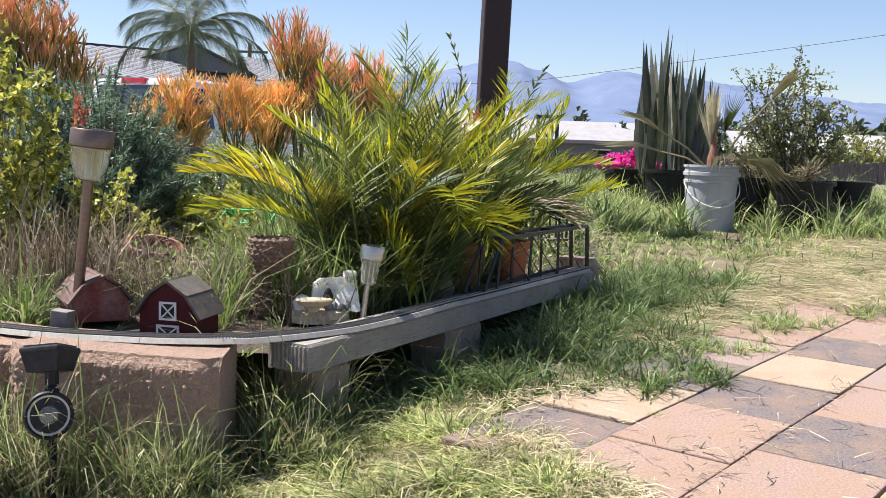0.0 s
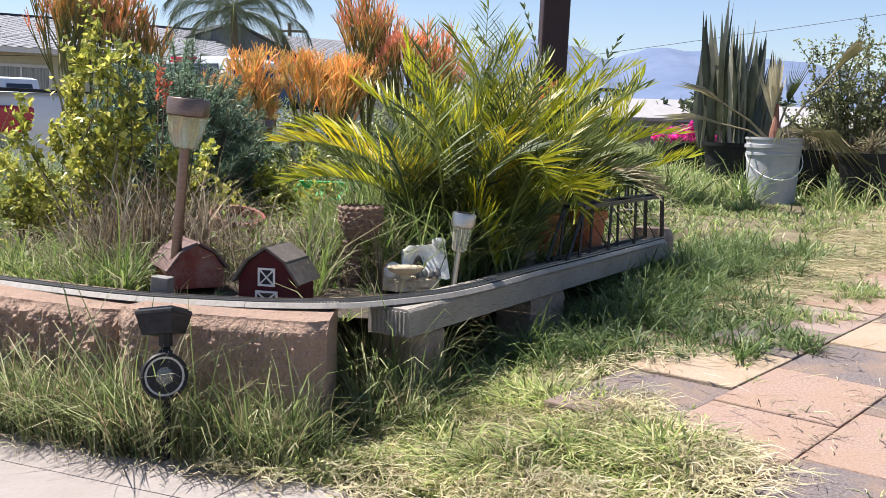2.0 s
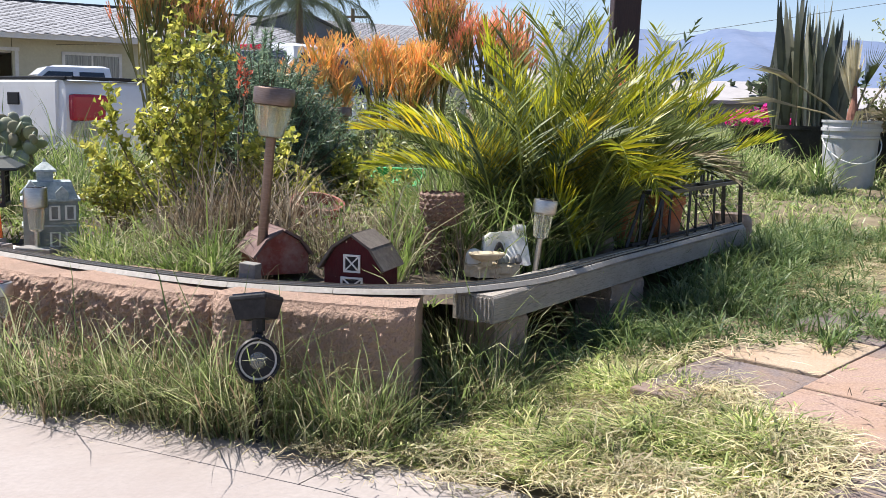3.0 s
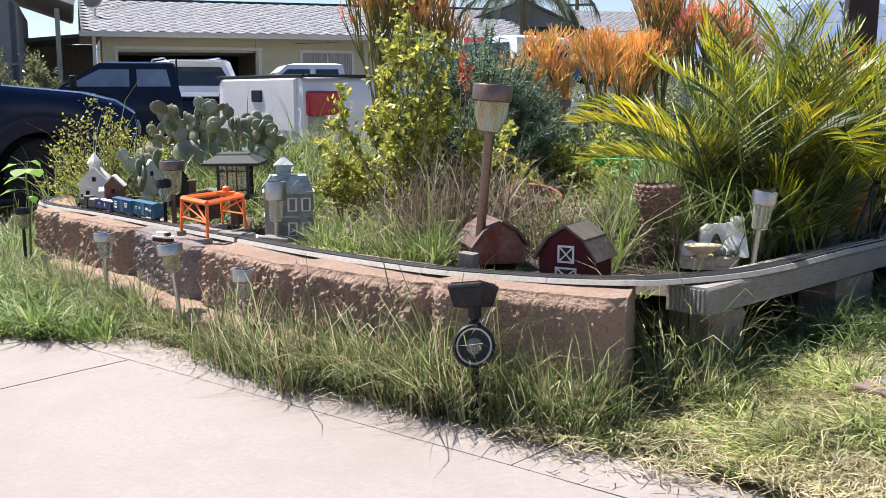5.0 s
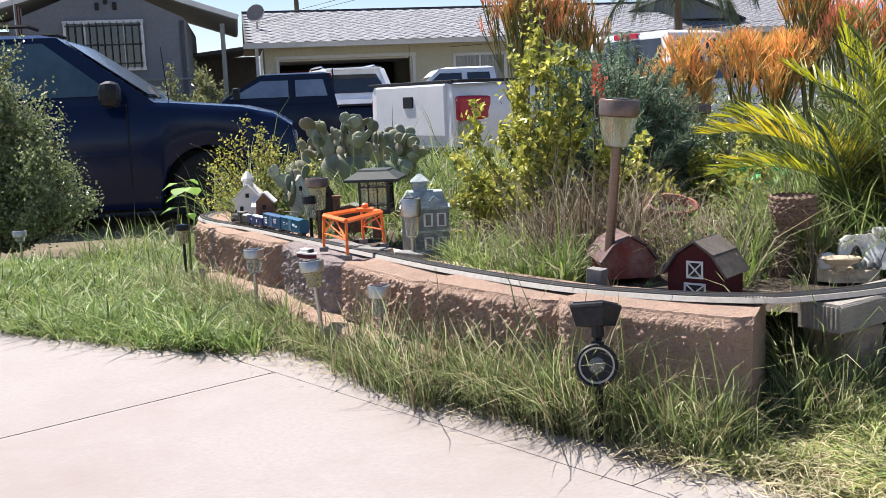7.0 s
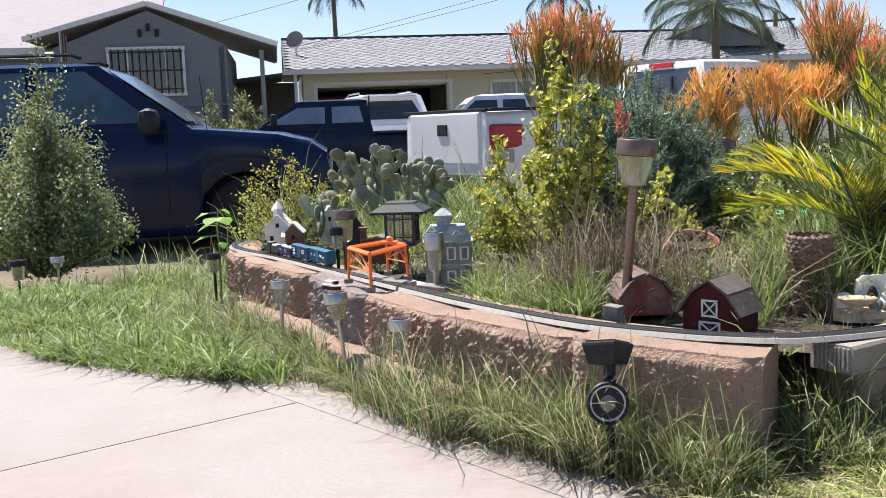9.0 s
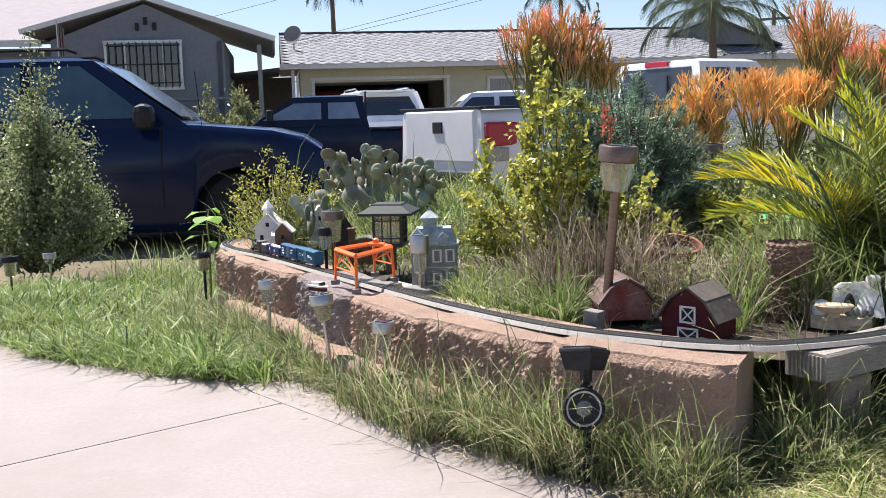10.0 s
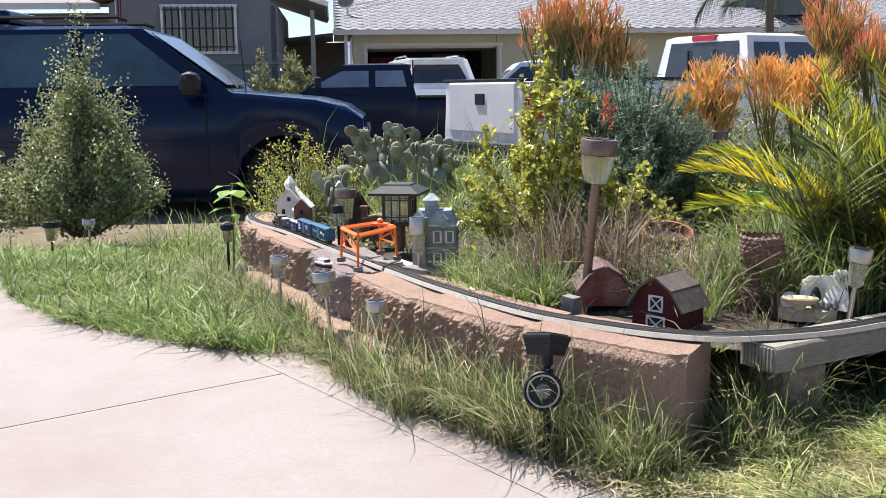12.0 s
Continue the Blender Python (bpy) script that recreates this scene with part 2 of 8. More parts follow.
def thing(name, m, label, category, group="", kind=""):
    e = new(name)
    e.empty_display_size = 0.05
    e.matrix_basis = m
    return tagged(e, label, category, group, kind)


def stuff(name, vs, fs, material, label, category):
    me = bpy.data.meshes.new(name)
    me.from_pydata(vs, [], fs)
    me.materials.append(material)
    me.update()
    return tagged(new(name, me), label, category, kind="stuff")


def smooth01(a, b, x):
    t = min(1.0, max(0.0, (x - a) / (b - a)))
    return t * t * (3 - 2 * t)


def rnd(a, b):
    return random.uniform(a, b)


# ---- the lie of the land ----
def left_z(x, y):
    q = -0.62 * x + 0.79 * y
    z = 0.025 * (min(x, -0.38) + 0.38) if x > -4 else -0.0905
    z += -0.42 * smooth01(4.6, 8.5, q)
    return z + 0.5 * smooth01(22, 30, q)


def right_z(x, y):
    return 0.1 + 0.028 * (max(0.5, min(y, 9)) - 1.9) - 1.2 * smooth01(14, 50, y)


def land(x, y):
    lo = -0.35 if y < 3.4 else -0.35 - 0.5 * min(4, y - 3.4)
    w = smooth01(lo, lo + 0.65 + 0.4 * max(0, min(4, y - 3.4)), x)
    return left_z(x, y) * (1 - w) + right_z(x, y) * w


SEAM = Vector((-1.64, 2.01))
SU, SV = Vector((0.913, -0.408)), Vector((-0.408, -0.913))
EDGE = [(0.6, 1.12), (0.1, 1.28), (-0.1, 1.44), (-0.39, 1.585), (-0.6, 1.67), (-0.85, 1.755), (-1.06, 1.825), (-1.22, 1.915), (-1.52, 2.06), (-1.9, 2.19), (-2.25, 2.17), (-2.8, 2.23), (-3.35, 2.41), (-4.2, 2.91), (-6, 4.2), (-9, 6.5)]


def edge_y(x):
    for (x0, y0), (x1, y1) in zip(EDGE, EDGE[1:]):
        if x1 <= x <= x0:
            return y0 + (y1 - y0) * (x - x0) / (x1 - x0)
    return 1.12 if x > 0 else 6.5


def sheet():
    """One ground sheet, fine near the bed and coarse towards the horizon."""
    def axis(c, fine, reach):
        out = [c]
        step = fine
        d = 0
        while d < reach:
            d += step
            if d > 4:
                step *= 1.25
            out += [c + d, c - d]
        return sorted(out)
    xs, ys = axis(-0.8, 0.12, 1500), axis(3.0, 0.12, 3500)
    vs = []
    for y in ys:
        for x in xs:
            z = land(x, y)
            q = Vector((x, y)) - SEAM
            if y < edge_y(x) + 0.01 and y > -12 and -9 < x < 7 and q.dot(SV) > (-0.16 if q.dot(SU) < 1.2 else -0.1):
                z -= 0.06
            elif abs(x) < 5 and abs(y) < 9:
                z += 0.012 * noise.noise((x * 3, y * 3, 0))
                # packed lower under the paving
                z -= 0.022 * smooth01(-0.05, 0.12, x) * smooth01(-1.2, -1.0, 0.8 * x - 0.6 * y) * (1 - smooth01(4.4, 4.7, y))
            vs.append((x, y, z))
    n = len(xs)
    fs = [(j * n + i, j * n + i + 1, (j + 1) * n + i + 1, (j + 1) * n + i) for j in range(len(ys) - 1) for i in range(n - 1)]
    mb = MB().add(vs, fs)
    return tagged(part("ground", mb, M_ground, smooth=True), "uneven earth under patchy lawn, dry in places", "ground", kind="structure")


sheet()


def slab(name, u0, u1, v0, v1):
    mb = MB()
    nu, nv = max(2, int((u1 - u0) / 0.2)), max(2, int((v1 - v0) / 0.2))
    top, bot = [], []
    for j in range(nv + 1):
        for i in range(nu + 1):
            p = SEAM + SU * (u0 + (u1 - u0) * i / nu) + SV * (v0 + (v1 - v0) * j / nv)
            z = left_z(p.x, p.y) + 0.004 * noise.noise((p.x * 0.9, p.y * 0.9, 1))
            e = 0.006 if i in (0, nu) or j in (0, nv) else 0
            top.append((p.x, p.y, z - e))
    fs = [(j * (nu + 1) + i, (j + 1) * (nu + 1) + i, (j + 1) * (nu + 1) + i + 1, j * (nu + 1) + i + 1) for j in range(nv) for i in range(nu)]
    ring = [i for i in range(nu + 1)] + [j * (nu + 1) + nu for j in range(1, nv + 1)] + [nv * (nu + 1) + i for i in range(nu - 1, -1, -1)] + [j * (nu + 1) for j in range(nv - 1, 0, -1)]
    k = len(top)
    low = [(top[i][0], top[i][1], top[i][2] - 0.09) for i in ring]
    for a in range(len(ring)):
        b = (a + 1) % len(ring)
        fs.append((ring[a], ring[b], k + b, k + a))
    mb.add(top + low, fs)
    return mb


driveway = thing("driveway", Matrix.Identity(4), "pale pinkish concrete driveway with cut joints", "driveway", kind="structure")
for u0, u1, v0, v1 in ((-2.6, 1.2, -0.24, -0.0012), (1.203, 4.2, -0.17, -0.0012), (0.008, 4.2, 0.0016, 3.4), (-2.6, -0.008, 0.0016, 3.4), (-6.4, -2.61, -0.6, 3.4), (-6.4, 4.2, 3.41, 7)):
    part("slab", slab("slab", u0, u1, v0, v1), M_concrete, driveway)
part("joint_filler", slab("joint", -6.3, 1.1, -0.2, 6.9), M_joint, driveway, m=Matrix.Translation((0, 0, -0.0075)))


# ---- retaining wall ----
def wall_top(x):
    return 0.242 + 0.025 * (min(x, -0.38) + 0.38)


def rough_block(p0, p1, z0, z1, deep, seed, taper=0.04, rag=0.012, round_ends=0.02):
    """A concrete block whose front, from p0 to p1, is split stone; the top is flat."""
    p0, p1 = Vector(p0), Vector(p1)
    L = (p1 - p0).length
    ex = (p1 - p0) / L
    ey = Vector((-ex.y, ex.x))
    if ey.y < 0:
        ey = -ey
    nx, nz = max(6, int(L / 0.005)), max(4, int((z1 - z0) / 0.005))
    vs, fs = [], []
    for j in range(nz + 1):
        for i in range(nx + 1):
            u, w = i / nx, j / nz
            p = p0 + ex * (u * L)
            a = 0.6 * noise.noise((u * L * 15 + seed, w * 2.5, seed)) + 0.5 * noise.noise((u * L * 42, (z1 - z0) * w * 42, seed * 2)) + 0.75 * noise.noise((u * L * 80, (z1 - z0) * w * 70, seed)) + 0.6 * noise.noise((u * L * 150, (z1 - z0) * w * 120, seed + 4))
            d = a * rag * (1 - 0.75 * smooth01(0.86, 0.98, w))
            rim = min(u, 1 - u) * L
            d += round_ends * (1 - smooth01(0, 2 * round_ends, rim)) ** 2
            d += 0.012 * smooth01(0.86, 1.0, w) ** 2
            q = p + ey * d
            vs.append((q.x, q.y, z0 + (z1 - z0) * w + 0.002 * noise.noise((u * 30, seed, 0))))
    n = nx + 1
    fs += [(j * n + i, j * n + i + 1, (j + 1) * n + i + 1, (j + 1) * n + i) for j in range(nz) for i in range(nx)]
    # top, sides and back
    k = len(vs)
    for i in range(nx + 1):
        u = i / nx
        q = p0 + ex * (taper + (L - 2 * taper) * u) + ey * deep
        vs.append((q.x, q.y, z1 + 0.001 * noise.noise((u * 9, seed, 3))))
    for i in range(nx + 1):
        x, y, _ = vs[k + i]
        vs.append((x, y, z0))
    t = nz * n
    fs += [(t + i, t + i + 1, k + i + 1, k + i) for i in range(nx)]
    fs += [(k + i, k + i + 1, k + n + i + 1, k + n + i) for i in range(nx)]
    fs.append(tuple([j * n for j in range(nz + 1)] + [k, k + n]))
    fs.append(tuple([j * n + nx for j in range(nz, -1, -1)] + [k + n + nx, k + nx]))
    return MB().add(vs, fs)


wall = thing("retaining_wall", Matrix.Identity(4), "low curved garden wall of reddish split-face concrete blocks", "garden wall", kind="structure")
TOPS = [((-0.80, 1.825), (-0.395, 1.75), 0), ((-1.215, 2.02), (-0.815, 1.85), 0), ((-1.605, 2.27), (-1.222, 2.03), 0), ((-2.055, 2.615), (-1.635, 2.285), 1), ((-2.45, 2.855), (-2.095, 2.65), 0), ((-2.85, 3.14), (-2.46, 2.865), 0), ((-3.15, 3.55), (-2.875, 3.16), 0)]
for k, (a, b, grey) in enumerate(TOPS):
    zt = wall_top((a[0] + b[0]) / 2)
    part("block", rough_block(a, b, zt - (0.152 if k > 1 else 0.24), zt, 0.21 if k else 0.2, 3.1 * k + 1, rag=0.013 if k else 0.006, round_ends=0.04 if k > 2 else 0.024), M_block_grey if grey else M_block, wall, smooth=False)
for k in range(9):
    # lower course, set forward of the blocks above
    u = -0.45 - 0.32 * k
    pts = [p for a, b, g in TOPS for p in (b, a)]
    def on(x):
        for (x1, y1), (x0, y0) in zip(pts, pts[1:]):
            if x0 <= x <= x1:
                return y0 + (y1 - y0) * (x - x0) / (x1 - x0 + 1e-6)
        return pts[-1][1]
    x1, x0 = u, u - 0.312
    if k < 2:
        continue
    if x0 < -3.0:
        break
    a, b = (x0 - 0.035, on(x0) - 0.055), (x1 - 0.035, on(x1) - 0.055)
    zt = wall_top(u - 0.15) - 0.154
    part("block", rough_block(a, b, zt - 0.15, zt, 0.2, 7.7 * k + 2), M_block, wall)


# ---- timber beam and its supports ----
def beam_at(u, v, z):
    """u along the beam from its near end, v to its back."""
    return Vector((-0.255 + 0.463 * u - 0.886 * v, 1.925 + 0.886 * u + 0.463 * v, z))


BEAM = Matrix.Translation((-0.255, 1.925, 0)) @ Matrix.Rotation(math.atan2(0.886, 0.463), 4, "Z")
mb = MB()
vs, fs = [], []
N = 40
for i in range(N + 1):
    u = 1.60 * i / N
    w = 0.0015 * noise.noise((u * 6, 0, 5))
    for v, z in ((0, 0.181), (0, 0.23), (0.005, 0.236), (0.09, 0.236), (0.095, 0.23), (0.095, 0.181)):
        vs.append((u, v + w, z + 0.001 * noise.noise((u * 9, v * 40, 2))))
for i in range(N):
    for k in range(6):
        a, b = i * 6 + k, i * 6 + (k + 1) % 6
        fs.append((a, b, b + 6, a + 6))
fs += [tuple(range(6)), tuple(N * 6 + k for k in range(5, -1, -1))]
beam = part("timber_beam", MB().add(vs, fs), M_timber, m=BEAM)
tagged(beam, "weathered grey timber beam carrying the model railway track", "timber beam")
for k in range(9):
    part("end_groove", MB().box((-0.0015, 0.009 + 0.0096 * k, 0.208), (0.005, 0.0045, 0.046), None, 0.0012), M_timber, beam)
for u, du in ((0.125, 0.13), (0.72, 0.19), (1.4, 0.2)):
    p0, p1 = beam_at(u - du / 2, 0.012, 0), beam_at(u + du / 2, 0.012, 0)
    s = rough_block((p0.x, p0.y), (p1.x, p1.y), 0.03 + 0.03 * u, 0.180, 0.12, u * 9 + 3, 0.01, 0.004)
    tagged(part("support_block", s, M_support), "concrete block holding up the timber beam", "concrete block", group="blocks under the beam")

p0, p1 = beam_at(1.605, -0.004, 0), beam_at(1.68, -0.004, 0)
tagged(part("end_block", rough_block((p0.x, p0.y), (p1.x, p1.y), 0.02, 0.272, 0.13, 41, 0.004, 0.004), M_support), "old concrete block standing at the end of the beam", "concrete block", group="blocks under the beam")

# ---- model railway track ----
TRACK = [(-2.68, 4.25), (-2.9, 4.02), (-3.05, 3.76), (-3.08, 3.56), (-3.0, 3.38), (-2.79, 3.2), (-2.45, 2.998), (-1.965, 2.675), (-1.515, 2.375), (-1.187, 2.163), (-0.84, 1.975), (-0.61, 1.91), (-0.46, 1.895), (-0.36, 1.92), (-0.215, 2.068), (-0.12, 2.215), (0.0, 2.455), (0.15, 2.735), (0.43, 3.27), (0.46, 3.33)]


def spline(pts, step):
    out = []
    P = [Vector(p) for p in pts]
    P = [2 * P[0] - P[1]] + P + [2 * P[-1] - P[-2]]
    for i in range(1, len(P) - 2):
        n = max(2, int((P[i + 1] - P[i]).length / step))
        for k in range(n):
            t = k / n
            out.append(0.5 * (2 * P[i] + (P[i + 1] - P[i - 1]) * t + (2 * P[i - 1] - 5 * P[i] + 4 * P[i + 1] - P[i + 2]) * t * t + (3 * P[i] - P[i - 1] - 3 * P[i + 1] + P[i + 2]) * t ** 3))
    out.append(P[-2])
    return out


LINE = spline(TRACK, 0.01)
ARC = [0.0]
for a, b in zip(LINE, LINE[1:]):
    ARC.append(ARC[-1] + (b - a).length)


def on_track(s):
    """Place and heading at s metres along the track, counted from its far left end."""
    k = max(0, min(len(LINE) - 2, int(np.searchsorted(ARC, s)) - 1))
    t = (s - ARC[k]) / (ARC[k + 1] - ARC[k])
    p = LINE[k].lerp(LINE[k + 1], t)
    d = (LINE[k + 1] - LINE[k]).normalized()
    return p, d


def bed_z(x):
    return wall_top(x) + 0.0015 if x < -0.38 else 0.242 - 0.004 * smooth01(-0.38, -0.2, x)


def sweep(prof, s0, s1, step=0.02):
    vs, fs = [], []
    n = int((s1 - s0) / step)
    m = len(prof)
    for i in range(n + 1):
        p, d = on_track(s0 + (s1 - s0) * i / n)
        nx, ny = -d.y, d.x
        z = bed_z(p.x)
        vs += [(p.x + nx * o, p.y + ny * o, z + h) for o, h in prof]
    for i in range(n):
        for k in range(m):
            a, b = i * m + k, i * m + (k + 1) % m
            fs.append((a, a + m, b + m, b))
    fs += [tuple(range(m)), tuple(n * m + k for k in range(m - 1, -1, -1))]
    return MB().add(vs, fs)


railway = thing("railway_track", Matrix.Identity(4), "model railway track with black ties on a grey plastic roadbed", "model track")
END = ARC[-1]
s0 = 0.02
while s0 < END - 0.05:
    s1 = min(END - 0.005, s0 + 0.228)
    part("roadbed", sweep([(-0.026, 0), (0.026, 0), (0.0195, 0.009), (-0.0195, 0.009)], s0, s1 - 0.0012), M_roadbed, railway)
    s0 = s1
for o in (-0.00825, 0.00825):
    part("rail", sweep([(o - 0.0013, 0.0105), (o + 0.0013, 0.0105), (o + 0.0006, 0.0125), (o + 0.0008, 0.0142), (o - 0.0008, 0.0142), (o - 0.0006, 0.0125)], 0.02, END - 0.01), M_rail, railway)
tv, tf = MB(), None
s = 0.025
while s < END - 0.02:
    p, d = on_track(s)
    m = Matrix.Translation((p.x, p.y, bed_z(p.x) + 0.0098)) @ Matrix.Rotation(math.atan2(d.y, d.x), 4, "Z")
    x, y, z = 0.0013, 0.0158, 0.0011
    tv.add([(sx * x, sy * y, sz * z) for sz in (-1, 1) for sx, sy in ((-1, -1), (1, -1), (1, 1), (-1, 1))], [(4, 5, 6, 7), (0, 1, 5, 4), (1, 2, 6, 5), (2, 3, 7, 6), (3, 0, 4, 7)], m)
    s += 0.0058
tagged(part("tie", tv, M_tie, railway), kind="stuff")

# ---- bed soil ----
BEDPOLY = [(p.x - 0.0, p.y) for p in LINE[::6]] + [(0.6, 3.9), (0.75, 5.4), (-0.6, 5.9), (-2.2, 5.6), (-3.2, 5.0)]


def inside(poly, x, y):
    r = False
    n = len(poly)
    j = n - 1
    for i in range(n):
        xi, yi = poly[i]
        xj, yj = poly[j]
        if (yi > y) != (yj > y) and x < (xj - xi) * (y - yi) / (yj - yi) + xi:
            r = not r
        j = i
    return r


def near_track(x, y):
    return min((x - p.x) ** 2 + (y - p.y) ** 2 for p in LINE[::5]) ** 0.5


def bed_top(x, y):
    d = near_track(x, y)
    base = 0.205 + 0.025 * (min(x, -0.38) + 0.38) * (1 if y < 4 else 0.6)
    return base + 0.012 * noise.noise((x * 5, y * 5, 2)) + 0.03 * smooth01(0.1, 0.9, d) - 0.05 * smooth01(4.6, 5.8, y)


xs = [-3.3 + 0.06 * i for i in range(70)]
ys = [1.8 + 0.06 * j for j in range(70)]
idx, vs, fs = {}, [], []
for j, y in enumerate(ys):
    for i, x in enumerate(xs):
        if inside(BEDPOLY, x, y):
            d = near_track(x, y)
            idx[i, j] = len(vs)
            vs.append((x, y, bed_top(x, y)))
for (i, j) in list(idx):
    q = [(i, j), (i + 1, j), (i + 1, j + 1), (i, j + 1)]
    if all(k in idx for k in q):
        fs.append(tuple(idx[k] for k in q))
tagged(part("garden_soil", MB().add(vs, fs), M_soil, smooth=True), "dark soil of the raised garden bed", "soil", kind="structure")


# ---- grass ----
def blades(n, place, height, width, lean, seed, curl=0.6, tuft=10):
    """n arching blades in tufts that share a root, a bias and a size; place() gives a point or None."""
    r = random.Random(seed)
    vs, fs = [], []
    made = 0
    tries = 0
    while made < n and tries < n * 3:
        tries += 1
        p = place(r)
        if p is None:
            continue
        cx, cy, z, hs = p
        size = height * min(1.6, hs) * r.uniform(0.6, 1.25)
        bias, pull = r.uniform(0, 6.283), r.uniform(0.0, 0.8)
        spread = height * 0.13
        for _ in range(max(1, int(tuft * r.uniform(0.5, 1.5)))):
            a = r.uniform(0, 6.283)
            q = r.random() * spread
            x, y = cx + math.cos(a) * q, cy + math.sin(a) * q
            a = math.atan2(math.sin(a) + pull * math.sin(bias), math.cos(a) + pull * math.cos(bias)) + r.gauss(0, 0.35)
            h = size * r.uniform(0.35, 1.15) * (1.4 if r.random() < 0.05 else 1)
            l = lean * r.uniform(0.15, 1.4) * h
            turn = r.uniform(-0.9, 0.9)
            b = a + 1.57 + r.uniform(-0.9, 0.9)
            w = width * r.uniform(0.55, 1.35) * 0.5
            wx, wy = math.cos(b) * w, math.sin(b) * w
            k = len(vs)
            fall = curl * min(1.3, l / h)
            vs += [(x - wx, y - wy, z), (x + wx, y + wy, z)]
            for u, t in ((0.4, 0.9), (0.75, 0.65)):
                d = l * u ** 1.5
                c = a + turn * u
                px, py, pz = x + math.cos(c) * d, y + math.sin(c) * d, z + h * (u - fall * 0.55 * u ** 2.6)
                vs += [(px - wx * t, py - wy * t, pz), (px + wx * t, py + wy * t, pz)]
            c = a + turn
            vs.append((x + math.cos(c) * l, y + math.sin(c) * l, z + h * (1 - fall * 0.7)))
            fs += [(k, k + 1, k + 3, k + 2), (k + 2, k + 3, k + 5, k + 4), (k + 4, k + 5, k + 6)]
            made += 1
    return vs, fs


def wall_front(x):
    pts = [p for a, b, g in TOPS for p in (b, a)]
    for (x1, y1), (x0, y0) in zip(pts, pts[1:]):
        if x0 <= x <= x1:
            return y0 + (y1 - y0) * (x - x0) / (x1 - x0 + 1e-6)
    return 9


def p_strip(r):
    x = r.uniform(-3.0, -0.3)
    y0, y1 = edge_y(x) + 0.055, wall_front(x) - (0.01 if x > -1.08 else 0.075)
    if y1 > 5:
        y1 = y0 + 0.3
    y = r.uniform(y0, y1) if y1 > y0 else y0
    t = (y - y0) / max(0.05, y1 - y0)
    if r.random() > 0.3 + 0.6 * t + 0.7 * noise.noise((x * 6, y * 6, 4)):
        return None
    z = land(x, y) - 0.005
    rise = smooth01(0.3, 0.95, t)
    return x, y, z, max(0.15, min(1.5, 0.13 + 1.05 * rise + (0.1 + 0.6 * t) * patch(x, y, 7, 1)))


def beam_front(x, y):
    """Signed distance to the right of the beam's front face."""
    return (x + 0.255) * 0.886 - (y - 1.925) * 0.463


def patch(x, y, f, s):
    return noise.noise((x * f, y * f, s)) + 0.5 * noise.noise((x * f * 2.7, y * f * 2.7, s + 9))


def paver_u(x, y):
    return 0.8 * x - 0.6 * y, 0.6 * x + 0.8 * y


def lawn_edge(a):
    """Where the mown grass gives way to the pavers."""
    return -0.66 - 0.29 * smooth01(1.36, 1.56, a) - 0.13 * smooth01(1.56, 1.66, a)


def p_front(r):
    x, y = r.uniform(-0.85, 0.5), r.uniform(1.15, 2.12)
    if x < -0.36 and y > wall_front(max(x, -0.84)) - 0.1 - 0.12 * smooth01(-0.4, -0.85, x):
        return None
    if y < edge_y(x) + 0.04 or beam_front(x, y) < 0.01 and y > 1.8 or (x < -0.36 and y > 1.74):
        return None
    o, a = paver_u(x, y)
    d = lawn_edge(a) - o + 0.05 * patch(x, y, 9, 2)
    if r.random() > 0.006 + 0.9 * smooth01(-0.03, 0.14, d) * smooth01(-0.62, -0.1, patch(x, y, 6, 3)) * (1 - 0.75 * smooth01(0.0, 0.1, 0.13 - abs(y - 2.02)) * smooth01(0.0, 0.1, x)):
        return None
    return x, y, land(x, y) - 0.004, max(0.3, 0.75 + 0.7 * patch(x, y, 7, 6)) * (0.6 + 0.4 * smooth01(0, 0.2, d)) * (0.45 + 0.55 * smooth01(0.0, 0.14, y - edge_y(x)))


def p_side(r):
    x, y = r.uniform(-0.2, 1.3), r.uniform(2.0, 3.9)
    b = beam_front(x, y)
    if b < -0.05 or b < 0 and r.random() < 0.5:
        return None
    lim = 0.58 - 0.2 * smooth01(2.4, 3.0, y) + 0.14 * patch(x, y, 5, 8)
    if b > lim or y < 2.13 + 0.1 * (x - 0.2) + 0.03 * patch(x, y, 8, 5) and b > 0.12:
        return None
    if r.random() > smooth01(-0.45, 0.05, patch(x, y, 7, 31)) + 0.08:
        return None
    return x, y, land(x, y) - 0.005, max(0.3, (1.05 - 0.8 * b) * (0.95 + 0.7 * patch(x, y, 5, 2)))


def p_lawn(r):
    t = r.random() ** 0.7
    y = 3.0 + 6.5 * t
    x = r.uniform(0.35 + 0.05 * (y - 3), 1.6 + 0.55 * (y - 3))
    if beam_front(x, y) < 0.05 and y < 3.6:
        return None
    o, a = paver_u(x, y)
    if a < 3.55 and o > -1.3 + 0.1 * patch(x, y, 4, 4):
        return None
    tall = smooth01(0.15, -0.35, patch(x, y, 0.9, 12) + 0.5 * (o + 2.2))
    if r.random() > 0.45 + 0.55 * tall:
        return None
    z = land(x, y) - 0.005
    return x, y, z, max(0.15, (0.35 + 0.9 * tall) * (0.85 + 0.9 * patch(x, y, 3.2, 21)))


def p_left(r):
    x = r.uniform(-5.2, -1.8)
    y0 = edge_y(x) - 0.03
    y = y0 + 2.4 * r.random() ** 1.4
    if inside(BEDPOLY, x, y) or (x > -3.15 and y > wall_front(max(-3.1, x)) - 0.02) or (x > -2.3 and y > y0 + 0.32):
        return None
    return x, y, land(x, y) - 0.005, max(0.25, 0.7 + 0.7 * patch(x, y, 3.5, 5))


